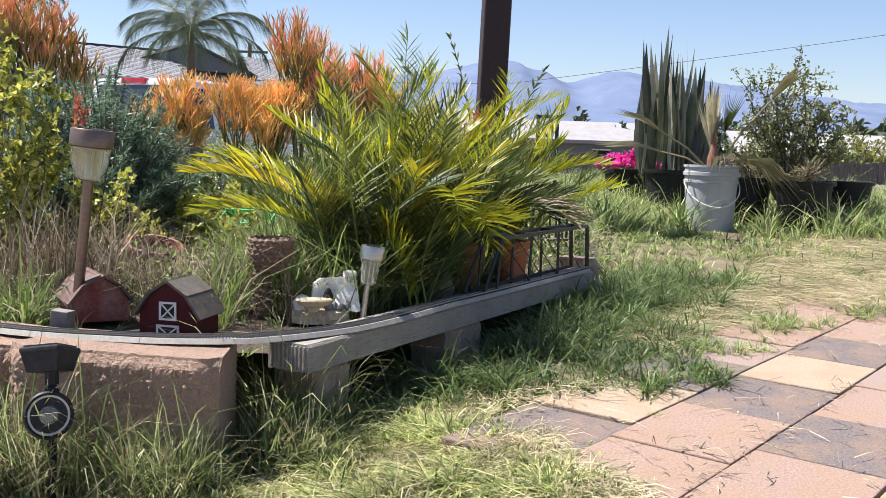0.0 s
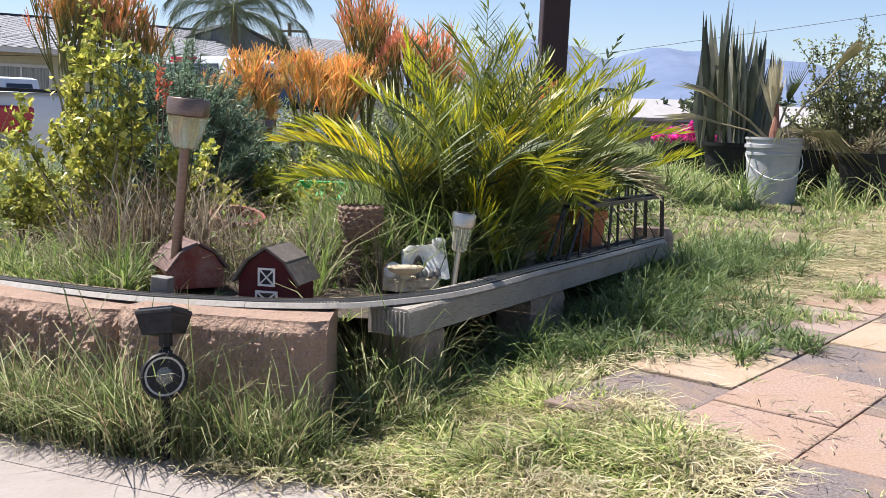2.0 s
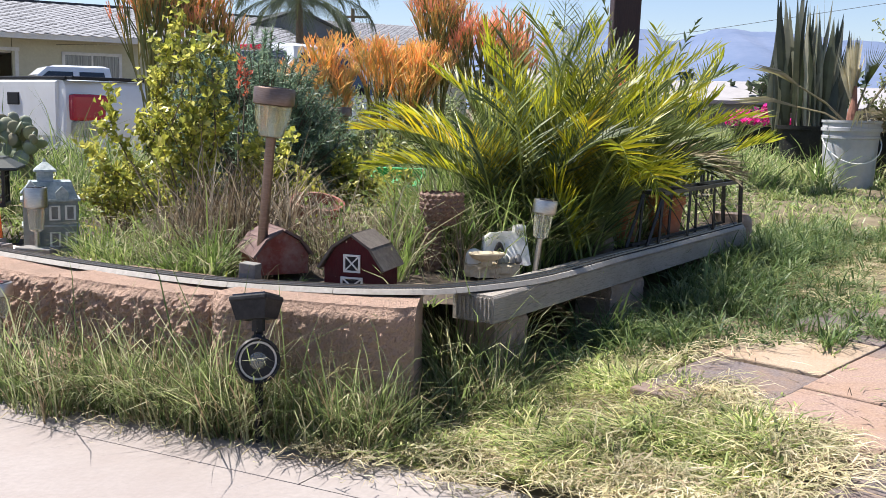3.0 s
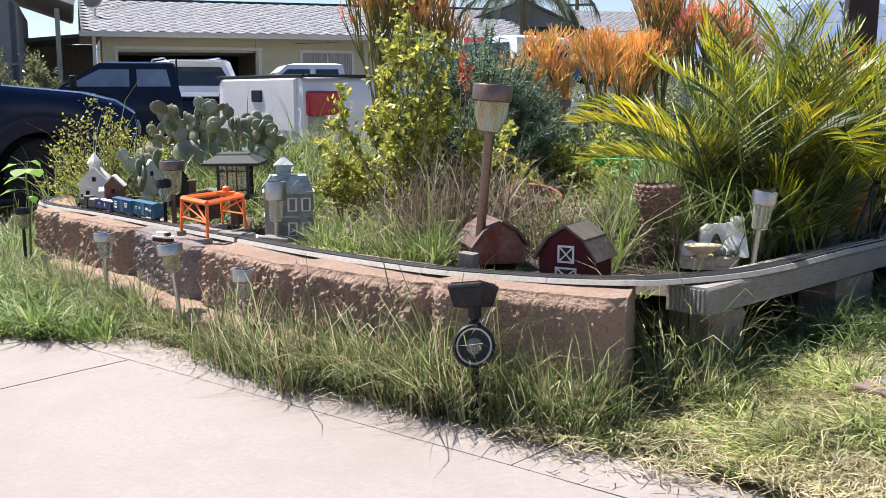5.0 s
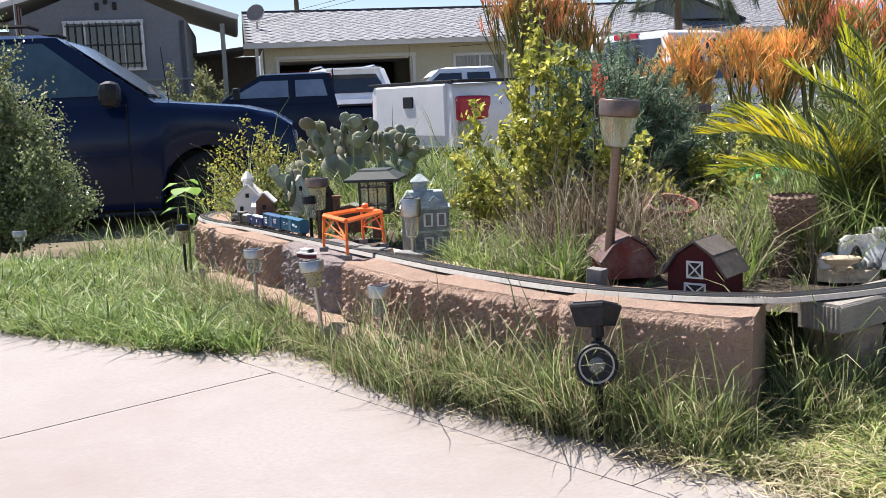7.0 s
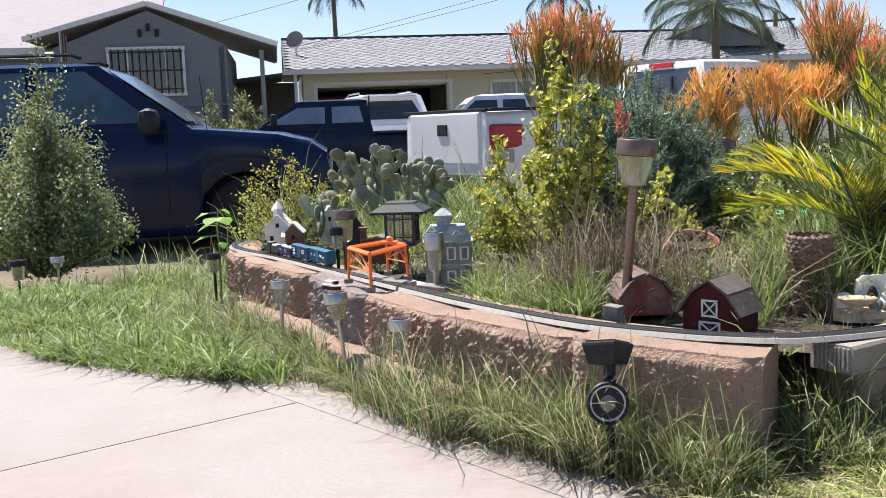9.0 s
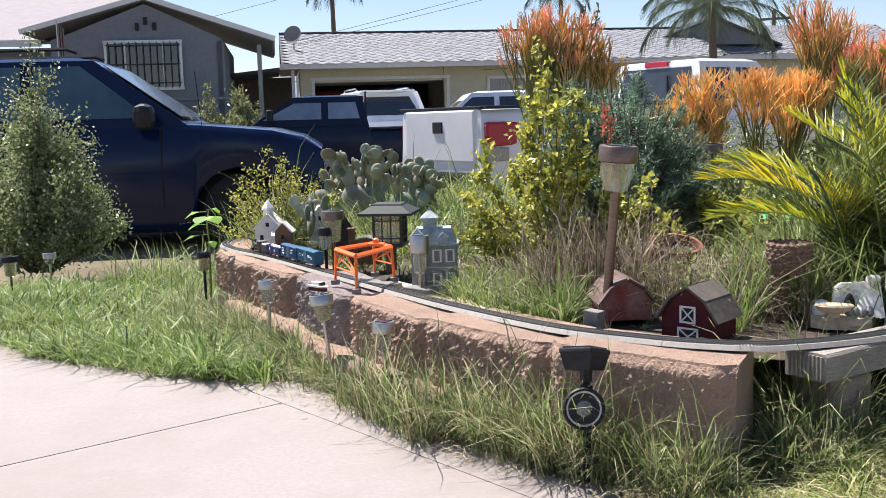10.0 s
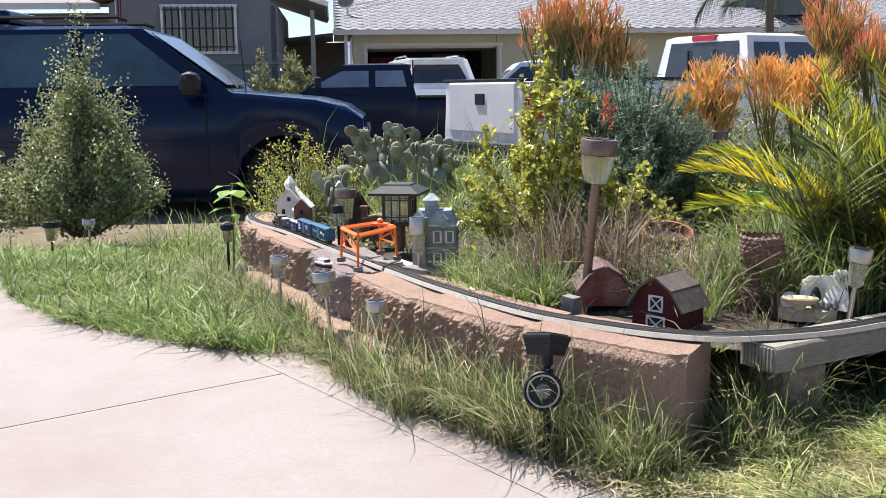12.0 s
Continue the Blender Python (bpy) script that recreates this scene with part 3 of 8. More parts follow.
ORNAMENTS = [(-0.553, 2.10, 0.085), (-0.765, 2.25, 0.09), (-0.283, 2.30, 0.09), (-0.41, 2.33, 0.07), (-1.44, 2.54, 0.09), (-2.6, 3.2, 0.14), (-2.235, 2.83, 0.06), (-0.79, 2.2, 0.03)]


def p_bed(r):
    x, y = r.uniform(-3.0, 0.7), r.uniform(1.95, 5.5)
    if not inside(BEDPOLY, x, y):
        return None
    d = near_track(x, y)
    if d < 0.045:
        return None
    if d < 0.14 and r.random() > 0.35:
        return None
    if -1.95 < x < -1.3 and d < 0.24:
        return None
    for ox, oy, rr in ORNAMENTS:
        if (x - ox) ** 2 + (y - oy) ** 2 < rr * rr * 0.6:
            return None
        if abs(x - ox) < rr and oy - 0.25 < y < oy:
            return (x, y, bed_top(x, y) - 0.004, 0.25) if r.random() < 0.4 else None
    hs = (0.28 + 0.85 * smooth01(0.08, 0.6, d)) * (0.9 + 0.6 * patch(x, y, 2.2, 7))
    if -0.75 < x < 0.1 and d < 0.3:
        hs *= 0.7
    return x, y, bed_top(x, y) - 0.004, max(0.2, hs)


def p_back(r):
    x, y = r.uniform(-4.2, -0.3), r.uniform(3.6, 6.2)
    if -0.62 * x + 0.79 * y > 6.4:
        return None
    z = bed_top(x, y) if inside(BEDPOLY, x, y) else land(x, y)
    return x, y, z - 0.01, 0.8 + 0.6 * patch(x, y, 1.5, 3)


def p_gap(r):
    """Grass between the wall's end and the beam's first support."""
    x, y = r.uniform(-0.36, -0.2), r.uniform(1.86, 2.12)
    if 0.0 < beam_front(x, y) + 0.09 < 0.075 and y > 1.93:
        return None
    return x, y, land(x, y) - 0.004, 0.75 + 0.5 * patch(x, y, 8, 2) + 0.45 * smooth01(1.95, 2.05, y)


def p_pots(r):
    """Tall tufts in front of the pots at the side of the yard."""
    x, y = r.uniform(0.75, 2.9), r.uniform(5.3, 6.6)
    if 1.3 < x < 1.68 and y < 6.02 or 1.6 < x < 2.3 and r.random() < 0.75:
        return None
    return x, y, land(x, y) - 0.006, max(0.2, 0.75 + 0.9 * patch(x, y, 3, 14))


def p_verge(r):
    """Rank weeds behind the cacti, hiding the foot of the parked cars."""
    x, y = r.uniform(-3.3, -1.35), r.uniform(3.75, 4.5)
    z = bed_top(x, y) if inside(BEDPOLY, x, y) else max(0.1, land(x, y))
    return x, y, z - 0.01, max(0.3, 0.8 + 0.6 * patch(x, y, 4, 17))


def p_wisp(r):
    """Single long stems rising before the wall."""
    x = r.uniform(-1.5, -0.36)
    y = min(wall_front(max(x, -1.49) if x < -0.4 else -0.41), 2.4) - r.uniform(0.01, 0.1) - (0.06 if x < -1.08 else 0)
    return x, y, land(x, y) - 0.005, 0.7 + 0.5 * r.random()


def p_cactus(r):
    """Weeds in front of and between the cacti."""
    x, y = r.uniform(-2.95, -1.7), r.uniform(3.3, 3.75)
    if near_track(x, y) < 0.12 or not inside(BEDPOLY, x, y):
        return None
    return x, y, bed_top(x, y) - 0.005, max(0.3, 0.8 + 0.8 * patch(x, y, 5, 27))


def p_tuft(r):
    """Fresh green tufts between the villa and the barns."""
    x = r.uniform(-1.34, -0.9)
    y = 2.32 - 0.42 * (x + 1.0) + r.gauss(0, 0.07)
    if near_track(x, y) < 0.05:
        return None
    return x, y, bed_top(x, y) - 0.004, max(0.3, 0.8 + 0.9 * patch(x, y, 7, 23))


def p_clumps(r):
    """Tall thin tufts against the wall's face."""
    x = r.uniform(-2.95, -0.42)
    y = wall_front(x) - (0.012 if x > -1.08 else 0.08) - abs(r.gauss(0, 0.05))
    if wall_front(x) > 5 or y < edge_y(x) + 0.01 or r.random() > smooth01(-0.2, 0.4, patch(x, y, 5, 41)) + 0.12 + 0.5 * smooth01(-0.95, -0.7, x):
        return None
    return x, y, land(x, y) - 0.005, max(0.3, 0.8 + 0.9 * patch(x, y, 6, 43)) * (0.65 + 0.35 * smooth01(-1.6, -1.0, x))


GRASSES = [
    ("wall_tuft_grass", 7500, p_clumps, 0.18, 0.0027, 0.75, M_strip, "tall thin grass tufts leaning on the wall"),
    ("villa_grass", 3200, p_tuft, 0.13, 0.0038, 0.9, M_weed, "fresh green grass beside the toy villa"),
    ("verge_weeds", 4500, p_verge, 0.34, 0.0048, 0.8, M_weed, "rank weeds and seed stalks behind the cacti"),
    ("cactus_weeds", 3500, p_cactus, 0.24, 0.0048, 0.8, M_weed, "weeds growing through the cacti"),
    ("pot_grass", 9000, p_pots, 0.25, 0.0075, 1.0, M_lush, "tall rank grass round the pots"),
    ("gap_grass", 3000, p_gap, 0.19, 0.0028, 0.8, M_strip, "tuft of long grass at the wall's end"),
    ("wall_foot_grass", 36000, p_strip, 0.105, 0.0033, 1.15, M_strip, "long green grass along the foot of the wall"),
    ("front_lawn", 31000, p_front, 0.062, 0.004, 1.7, M_front, "short mown yellow-green grass with bare patches"),
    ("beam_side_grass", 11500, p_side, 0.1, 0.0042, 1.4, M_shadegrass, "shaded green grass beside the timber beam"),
    ("side_lawn", 70000, p_lawn, 0.16, 0.0062, 1.3, M_lush, "rank green lawn beside the paving"),
    ("kerb_lawn", 34000, p_left, 0.14, 0.0052, 1.35, M_grass, "unmown lawn at the driveway's edge"),
    ("bed_weeds", 12000, p_bed, 0.13, 0.0046, 1.3, M_weed, "tangled weeds and grass in the garden bed"),
    ("tall_weeds", 14000, p_back, 0.3, 0.0052, 0.9, M_weed, "tall weeds behind the garden bed"),
]
stuff("wall_wisp_grass", *blades(1700, p_wisp, 0.22, 0.003, 0.7, 29, 0.7, 4), M_strip, "sparse long grass stems before the wall", "grass")
for k, (nm, n, pl, h, w, ln, mt, lb) in enumerate(GRASSES):
    stuff(nm, *blades(n, pl, h, w, ln, 10 + k), mt, lb, "grass")


def straw(n, place, length, seed):
    """Cut blades lying loose on the ground."""
    r = random.Random(seed)
    vs, fs = [], []
    made = 0
    while made < n:
        p = place(r)
        if p is None:
            continue
        x, y, z = p[:3]
        z += r.uniform(0.002, 0.014)
        a = r.uniform(0, 6.283)
        L = length * r.uniform(0.4, 1.3)
        w = r.uniform(0.0005, 0.0011)
        dx, dy = math.cos(a), math.sin(a)
        bend = r.uniform(-0.3, 0.3)
        k = len(vs)
        z1, z2 = z + r.uniform(-0.004, 0.012), z + r.uniform(-0.008, 0.006)
        mx, my = x + dx * L * 0.5 - dy * bend * L * 0.3, y + dy * L * 0.5 + dx * bend * L * 0.3
        ex, ey = x + dx * L, y + dy * L
        vs += [(x + dy * w, y - dx * w, z), (x - dy * w, y + dx * w, z + w), (mx + dy * w, my - dx * w, z1), (mx - dy * w, my + dx * w, z1 + w), (ex, ey, z2)]
        fs += [(k, k + 2, k + 3, k + 1), (k + 2, k + 4, k + 3)]
        made += 1
    return vs, fs


def p_straw_front(r):
    x, y = r.uniform(-0.6, 0.75), r.uniform(1.15, 2.2)
    if y < edge_y(x) - 0.05 or beam_front(x, y) < 0.03 and y > 1.8 or (x < -0.36 and y > 1.7):
        return None
    o, a = paver_u(x, y)
    d = lawn_edge(a) - o
    near = smooth01(-0.1, 0.02, d) * (1 - 0.3 * smooth01(0.1, 0.35, d)) * (1 - 0.85 * smooth01(1.62, 1.7, a))
    if r.random() > 0.004 + near * smooth01(-0.5, 0.3, patch(x, y, 6, 1)):
        return None
    return x, y, land(x, y) + 0.008


def p_straw_lawn(r):
    t = r.random()
    y = 2.6 + 6 * t
    x = r.uniform(0.5 + 0.05 * (y - 3), 1.8 + 0.6 * (y - 2.6))
    if beam_front(x, y) < 0.3:
        return None
    o, a = paver_u(x, y)
    if r.random() > 0.25 + 0.9 * smooth01(-0.1, 0.5, patch(x, y, 0.9, 12) + 0.5 * (o + 2.2)):
        return None
    if a < 3.4 and o > -1.1 and r.random() < 0.96:
        return None
    return x, y, land(x, y) + 0.01


def p_straw_bed(r):
    p = p_bed(r)
    return None if p is None else (p[0], p[1], p[2] + r.random() * 0.12)


stuff("front_straw", *straw(9000, p_straw_front, 0.06, 31), M_pale_straw, "dry cut grass lying over the lawn", "cut grass")
stuff("lawn_straw", *straw(30000, p_straw_lawn, 0.12, 32), M_straw, "dry mown grass strewn over the lawn", "cut grass")
def p_debris(r):
    x = r.uniform(-3.2, 0.0)
    y = edge_y(x) - r.gauss(0.01, 0.045)
    return x, y, left_z(x, y) + 0.001


stuff("driveway_debris", *straw(1100, p_debris, 0.04, 34), M_straw, "dry stems and clippings scattered on the concrete", "cut grass")
stuff("bed_straw", *straw(3500, p_straw_bed, 0.12, 33), M_drybed, "dead stems and straw in the bed", "dead stems")


def p_island(r):
    """Loose tufts of cut grass lying on the pavers."""
    cx, cy, sp = r.choice(((0.93, 2.98, 0.07), (1.0, 3.0, 0.06), (1.35, 3.2, 0.06), (0.72, 2.62, 0.06)))
    x, y = cx + r.gauss(0, sp), cy + r.gauss(0, sp)
    return x, y, land(x, y) + 0.004, 0.8


def p_twigs(r):
    """Dark broken stems and dirt on the pavers and along their joints."""
    o, a = r.uniform(-0.95, 0.3), r.uniform(1.36, 3.2)
    if r.random() < 0.6:
        o = -0.624 + 0.236 * r.randint(-1, 2) + r.gauss(0, 0.008)
    if r.random() > smooth01(-0.1, 0.5, patch(o * 1.3, a * 1.3, 3, 51)) + 0.5 * smooth01(0.25, 0.0, abs(o + 0.72) + 0.6 * abs(a - 1.5)):
        return None
    x, y = 0.8 * o + 0.6 * a, -0.6 * o + 0.8 * a
    return x, y, land(x, y) + 0.004


stuff("paver_twigs", *straw(420, p_twigs, 0.045, 35), M_drybed, "broken brown stems lying on the pavers", "dead stems")
stuff("paver_tufts", *blades(1500, p_island, 0.06, 0.003, 1.6, 79), M_lush, "small green tufts lying over the paver joints", "grass")
# ---- more materials ----
M_steel = surf("brushed_steel", [(0.36, 0.35, 0.33), (0.52, 0.5, 0.46)], 0.34, 90, 0.08, metal=1.0, stretch=(1, 1, 8))
M_bronze = surf("bronze_finish_metal", [(0.17, 0.115, 0.088), (0.25, 0.18, 0.145)], 0.42, 60, 0.08, metal=0.8, stretch=(1, 1, 6))
M_darkpl = surf("black_plastic", [(0.012, 0.012, 0.013), (0.03, 0.03, 0.032)], 0.5, 90, 0.12)
M_panel = surf("solar_cell", [(0.012, 0.014, 0.02), (0.03, 0.032, 0.045)], 0.22, 150, 0.03, coat=0.4)
M_lens = surf("clouded_clear_plastic", [(0.62, 0.62, 0.52), (0.72, 0.71, 0.62)], 0.2, 60, 0.05)
M_lens.node_tree.nodes["Principled BSDF"].inputs["Transmission Weight"].default_value = 0.75
M_clear = glassy("clear_plastic", (0.92, 0.93, 0.88), 0.12)
M_cream = surf("yellowed_plastic", [(0.56, 0.53, 0.32), (0.68, 0.64, 0.42)], 0.25, 50, 0.06)
M_cream.node_tree.nodes["Principled BSDF"].inputs["Transmission Weight"].default_value = 0.72
M_orange = surf("orange_plastic", [(0.75, 0.13, 0.015), (0.85, 0.19, 0.03)], 0.45, 60, 0.05)
M_barn = surf("dark_red_paint", [(0.045, 0.004, 0.007), (0.08, 0.007, 0.011)], 0.6, 60, 0.25, stretch=(6, 1, 1), dirt=(0.06, 0.022, 0.022), dirt_scale=20)
for mt in (M_barn, M_darkpl):
    mt.node_tree.nodes["Principled BSDF"].inputs["Specular IOR Level"].default_value = 0.22
M_barnroof = surf("grey_brown_roof", [(0.06, 0.048, 0.04), (0.12, 0.10, 0.085)], 0.8, 70, 0.4, dirt=(0.17, 0.155, 0.13), dirt_scale=25)
M_white = surf("aged_white_paint", [(0.68, 0.66, 0.62), (0.8, 0.79, 0.75)], 0.55, 60, 0.12, dirt=(0.45, 0.42, 0.36), dirt_scale=30, dirt_amount=0.5)
M_redpot = surf("faded_red_clay", [(0.2, 0.04, 0.028), (0.28, 0.07, 0.045)], 0.8, 30, 0.3, dirt=(0.36, 0.25, 0.21), dirt_scale=18, dirt_amount=0.7)
M_redroof = surf("weathered_red_roof", [(0.085, 0.045, 0.04), (0.15, 0.095, 0.085)], 0.85, 60, 0.3, dirt=(0.22, 0.16, 0.14), dirt_scale=20)
M_terra = surf("terracotta", [(0.40, 0.11, 0.045), (0.5, 0.17, 0.07)], 0.8, 40, 0.25, dirt=(0.4, 0.24, 0.16), dirt_scale=12)
M_rock = surf("tan_rock", [(0.42, 0.34, 0.23), (0.56, 0.48, 0.34)], 0.9, 50, 0.5)
M_cone = surf("pine_cone_scale", [(0.07, 0.035, 0.025), (0.2, 0.12, 0.085), (0.11, 0.06, 0.042)], 0.7, 90, 0.3)
M_slate = surf("dark_grey_block", [(0.14, 0.135, 0.125), (0.23, 0.22, 0.205)], 0.85, 60, 0.3)
M_pinktile = surf("pink_paver_tile", [(0.46, 0.36, 0.30), (0.56, 0.46, 0.39)], 0.9, 60, 0.3)
M_villa = surf("grey_house_wall", [(0.15, 0.165, 0.15), (0.25, 0.265, 0.245)], 0.7, 60, 0.2, dirt=(0.12, 0.13, 0.11), dirt_scale=25)
M_villawall = surf("weathered_villa_wall", [(0.16, 0.18, 0.17), (0.27, 0.285, 0.27)], 0.7, 60, 0.2, dirt=(0.12, 0.13, 0.11), dirt_scale=25)
M_villaroof = surf("pale_grey_villa_roof", [(0.34, 0.36, 0.35), (0.5, 0.52, 0.5)], 0.65, 60, 0.2, dirt=(0.2, 0.21, 0.19), dirt_scale=30)
M_villaroof = surf("teal_grey_roof", [(0.16, 0.21, 0.21), (0.3, 0.35, 0.35)], 0.6, 80, 0.3, dirt=(0.6, 0.62, 0.62), dirt_scale=30, dirt_amount=0.6)
M_brownhouse = surf("brown_wood_model", [(0.12, 0.055, 0.03), (0.21, 0.11, 0.065)], 0.7, 60, 0.3)
M_bluecar = surf("blue_boxcar_paint", [(0.008, 0.05, 0.13), (0.013, 0.08, 0.18)], 0.45, 50, 0.08, dirt=(0.02, 0.06, 0.11), dirt_scale=20, dirt_amount=0.4)
M_tealcar = surf("teal_boxcar_paint", [(0.006, 0.08, 0.15), (0.012, 0.11, 0.19)], 0.45, 50, 0.08)
M_gondola = surf("navy_gondola_paint", [(0.01, 0.02, 0.09), (0.018, 0.035, 0.13)], 0.45, 50, 0.08)
M_letter = surf("white_lettering", [(0.7, 0.7, 0.68), (0.8, 0.8, 0.78)], 0.6, 60, 0)
M_loco = surf("black_loco_paint", [(0.012, 0.012, 0.012), (0.035, 0.033, 0.03)], 0.5, 80, 0.15)
M_bucket = surf("grey_white_bucket_plastic", [(0.36, 0.37, 0.39), (0.45, 0.46, 0.48)], 0.45, 20, 0.05, dirt=(0.4, 0.38, 0.34), dirt_scale=9, dirt_amount=0.4)
M_sans = leafy("snake_plant_leaf", [(0.035, 0.045, 0.028), (0.08, 0.095, 0.06), (0.28, 0.28, 0.2), (0.05, 0.06, 0.038), (0.14, 0.155, 0.1), (0.46, 0.44, 0.33), (0.1, 0.12, 0.05)], 0.45, 0.12, "object")
M_pink = leafy("magenta_petal", [(0.55, 0.02, 0.25), (0.7, 0.05, 0.36), (0.8, 0.1, 0.45)], 0.5, 0.35)
M_redleaf = leafy("red_bract", [(0.4, 0.06, 0.03), (0.5, 0.12, 0.07), (0.5, 0.18, 0.1)], 0.5, 0.35)
M_post = surf("brown_painted_post", [(0.022, 0.009, 0.009), (0.04, 0.018, 0.016)], 0.6, 30, 0.2, stretch=(6, 6, 0.6))
M_blackiron = surf("black_iron", [(0.01, 0.01, 0.011), (0.03, 0.028, 0.027)], 0.5, 80, 0.2)
M_greenpl = surf("green_plastic", [(0.03, 0.3, 0.09), (0.06, 0.42, 0.15)], 0.45, 30, 0.05)
M_bluepl = surf("blue_plastic", [(0.03, 0.1, 0.42), (0.05, 0.15, 0.5)], 0.4, 30, 0.05)
M_navy = surf("navy_car_paint", [(0.003, 0.009, 0.036), (0.005, 0.013, 0.046)], 0.16, 3, 0.0, coat=0.0)
M_navy.node_tree.nodes["Principled BSDF"].inputs["Specular IOR Level"].default_value = 0.3
M_darkcar = surf("dark_blue_car_paint", [(0.008, 0.013, 0.028), (0.013, 0.02, 0.04)], 0.25, 3, 0.0, coat=0.0)
M_darkcar.node_tree.nodes["Principled BSDF"].inputs["Specular IOR Level"].default_value = 0.25
M_whitecar = surf("white_car_paint", [(0.7, 0.71, 0.73), (0.76, 0.77, 0.78)], 0.3, 3, 0.0, dirt=(0.6, 0.58, 0.55), dirt_scale=4, dirt_amount=0.3, coat=0.6)
M_tail = surf("red_tail_lamp", [(0.34, 0.002, 0.02), (0.42, 0.004, 0.03)], 0.25, 60, 0.03, coat=0.3)
M_carglass = surf("tinted_car_glass", [(0.01, 0.014, 0.018), (0.02, 0.026, 0.03)], 0.06, 3, 0.0, coat=1.0)
# Pale base colour paints a sky reflection onto the glass.
M_paleglass = surf("painted_reflection_glass", [(0.13, 0.165, 0.21), (0.24, 0.28, 0.33)], 0.08, 2, 0.0, coat=1.0)
# Lighter teal in this tint stands in for reflections on the side windows.
M_sideglass = surf("teal_tint_and_reflection_glass", [(0.02, 0.045, 0.06), (0.06, 0.11, 0.14)], 0.08, 1.2, 0.0, coat=0.5)
M_rearglass = surf("smoked_rear_glass", [(0.03, 0.036, 0.045), (0.05, 0.058, 0.07)], 0.12, 2, 0.0, coat=0.3)
M_rearglass.node_tree.nodes["Principled BSDF"].inputs["Specular IOR Level"].default_value = 0.25
M_tyre = surf("tyre_rubber", [(0.005, 0.005, 0.006), (0.012, 0.012, 0.013)], 0.9, 60, 0.2)
M_chrome = surf("dull_chrome", [(0.55, 0.55, 0.56), (0.7, 0.7, 0.7)], 0.2, 30, 0.0, metal=1.0)
M_stucco_grey = surf("grey_stucco", [(0.15, 0.165, 0.185), (0.2, 0.215, 0.235)], 0.9, 12, 0.4, dirt=(0.13, 0.14, 0.155), dirt_scale=1.2, bump_dist=0.02)
M_stucco_cream = surf("cream_stucco", [(0.52, 0.5, 0.36), (0.6, 0.58, 0.43)], 0.9, 12, 0.3, dirt=(0.46, 0.43, 0.32), dirt_scale=1.0, bump_dist=0.02)
M_trim = surf("white_trim", [(0.62, 0.62, 0.6), (0.72, 0.72, 0.7)], 0.6, 12, 0.1)
M_shingle = leafy("grey_roof_shingle", [(0.2, 0.207, 0.225), (0.225, 0.232, 0.25), (0.245, 0.252, 0.27), (0.21, 0.217, 0.235)], 0.85, 0.0)
M_shinglepale = surf("pale_pink_roofing", [(0.25, 0.22, 0.235), (0.32, 0.29, 0.3)], 0.9, 3, 0.3, stretch=(1, 6, 6))
M_roofdeck = surf("dark_roof_deck", [(0.04, 0.04, 0.045), (0.07, 0.07, 0.075)], 0.9, 8, 0.2)
M_dark = surf("dark_interior", [(0.012, 0.011, 0.012), (0.03, 0.026, 0.026)], 0.9, 3, 0.0)
M_garagered = surf("red_shelf_goods", [(0.2, 0.012, 0.015), (0.3, 0.03, 0.03)], 0.7, 4, 0.0)
M_housegl = surf("window_glass_curtained", [(0.05, 0.06, 0.07), (0.32, 0.33, 0.33)], 0.15, 3, 0.0, stretch=(9, 1, 0.4), coat=0.6)
M_asphalt = surf("asphalt", [(0.04, 0.04, 0.042), (0.065, 0.064, 0.062)], 0.95, 30, 0.3, dirt=(0.09, 0.085, 0.08), dirt_scale=0.6)
M_fence = surf("grey_wood_fence", [(0.10, 0.085, 0.075), (0.17, 0.15, 0.135)], 0.9, 5, 0.3, stretch=(6, 6, 0.6))
# Distance haze is painted into these blues and their paler patches.
M_mountain = surf("haze_tinted_mountain", [(0.085, 0.125, 0.215), (0.115, 0.155, 0.25)], 1.0, 0.008, 0.0, dirt=(0.16, 0.195, 0.285), dirt_scale=0.006, dirt_amount=0.6)
M_wire = surf("power_cable", [(0.05, 0.05, 0.055), (0.08, 0.08, 0.085)], 0.8, 3, 0.0)
M_distgreen = leafy("distant_foliage", [(0.05, 0.075, 0.045), (0.09, 0.12, 0.06), (0.13, 0.15, 0.08)], 0.7, 0.1)
M_ytree = leafy("yellow_tree_foliage", [(0.13, 0.15, 0.03), (0.2, 0.21, 0.05), (0.26, 0.25, 0.07)], 0.6, 0.3)
M_queen = leafy("queen_palm_leaflet", [(0.06, 0.085, 0.05), (0.10, 0.13, 0.08), (0.14, 0.17, 0.1)], 0.5, 0.2)


# ---- plants ----
def strip(vs, fs, p, d, side, L, w, droop):
    """One tapering leaflet of two facets from p along d."""
    k = len(vs)
    q = p + d * (L * 0.45) + Vector((0, 0, -droop * L * 0.12))
    t = p + d * L + Vector((0, 0, -droop * L * 0.55))
    s = side * (w * 0.5)
    vs.extend([p - s * 0.5, p + s * 0.5, q + s, q - s, t])
    fs.extend([(k, k + 1, k + 2, k + 3), (k + 3, k + 2, k + 4)])


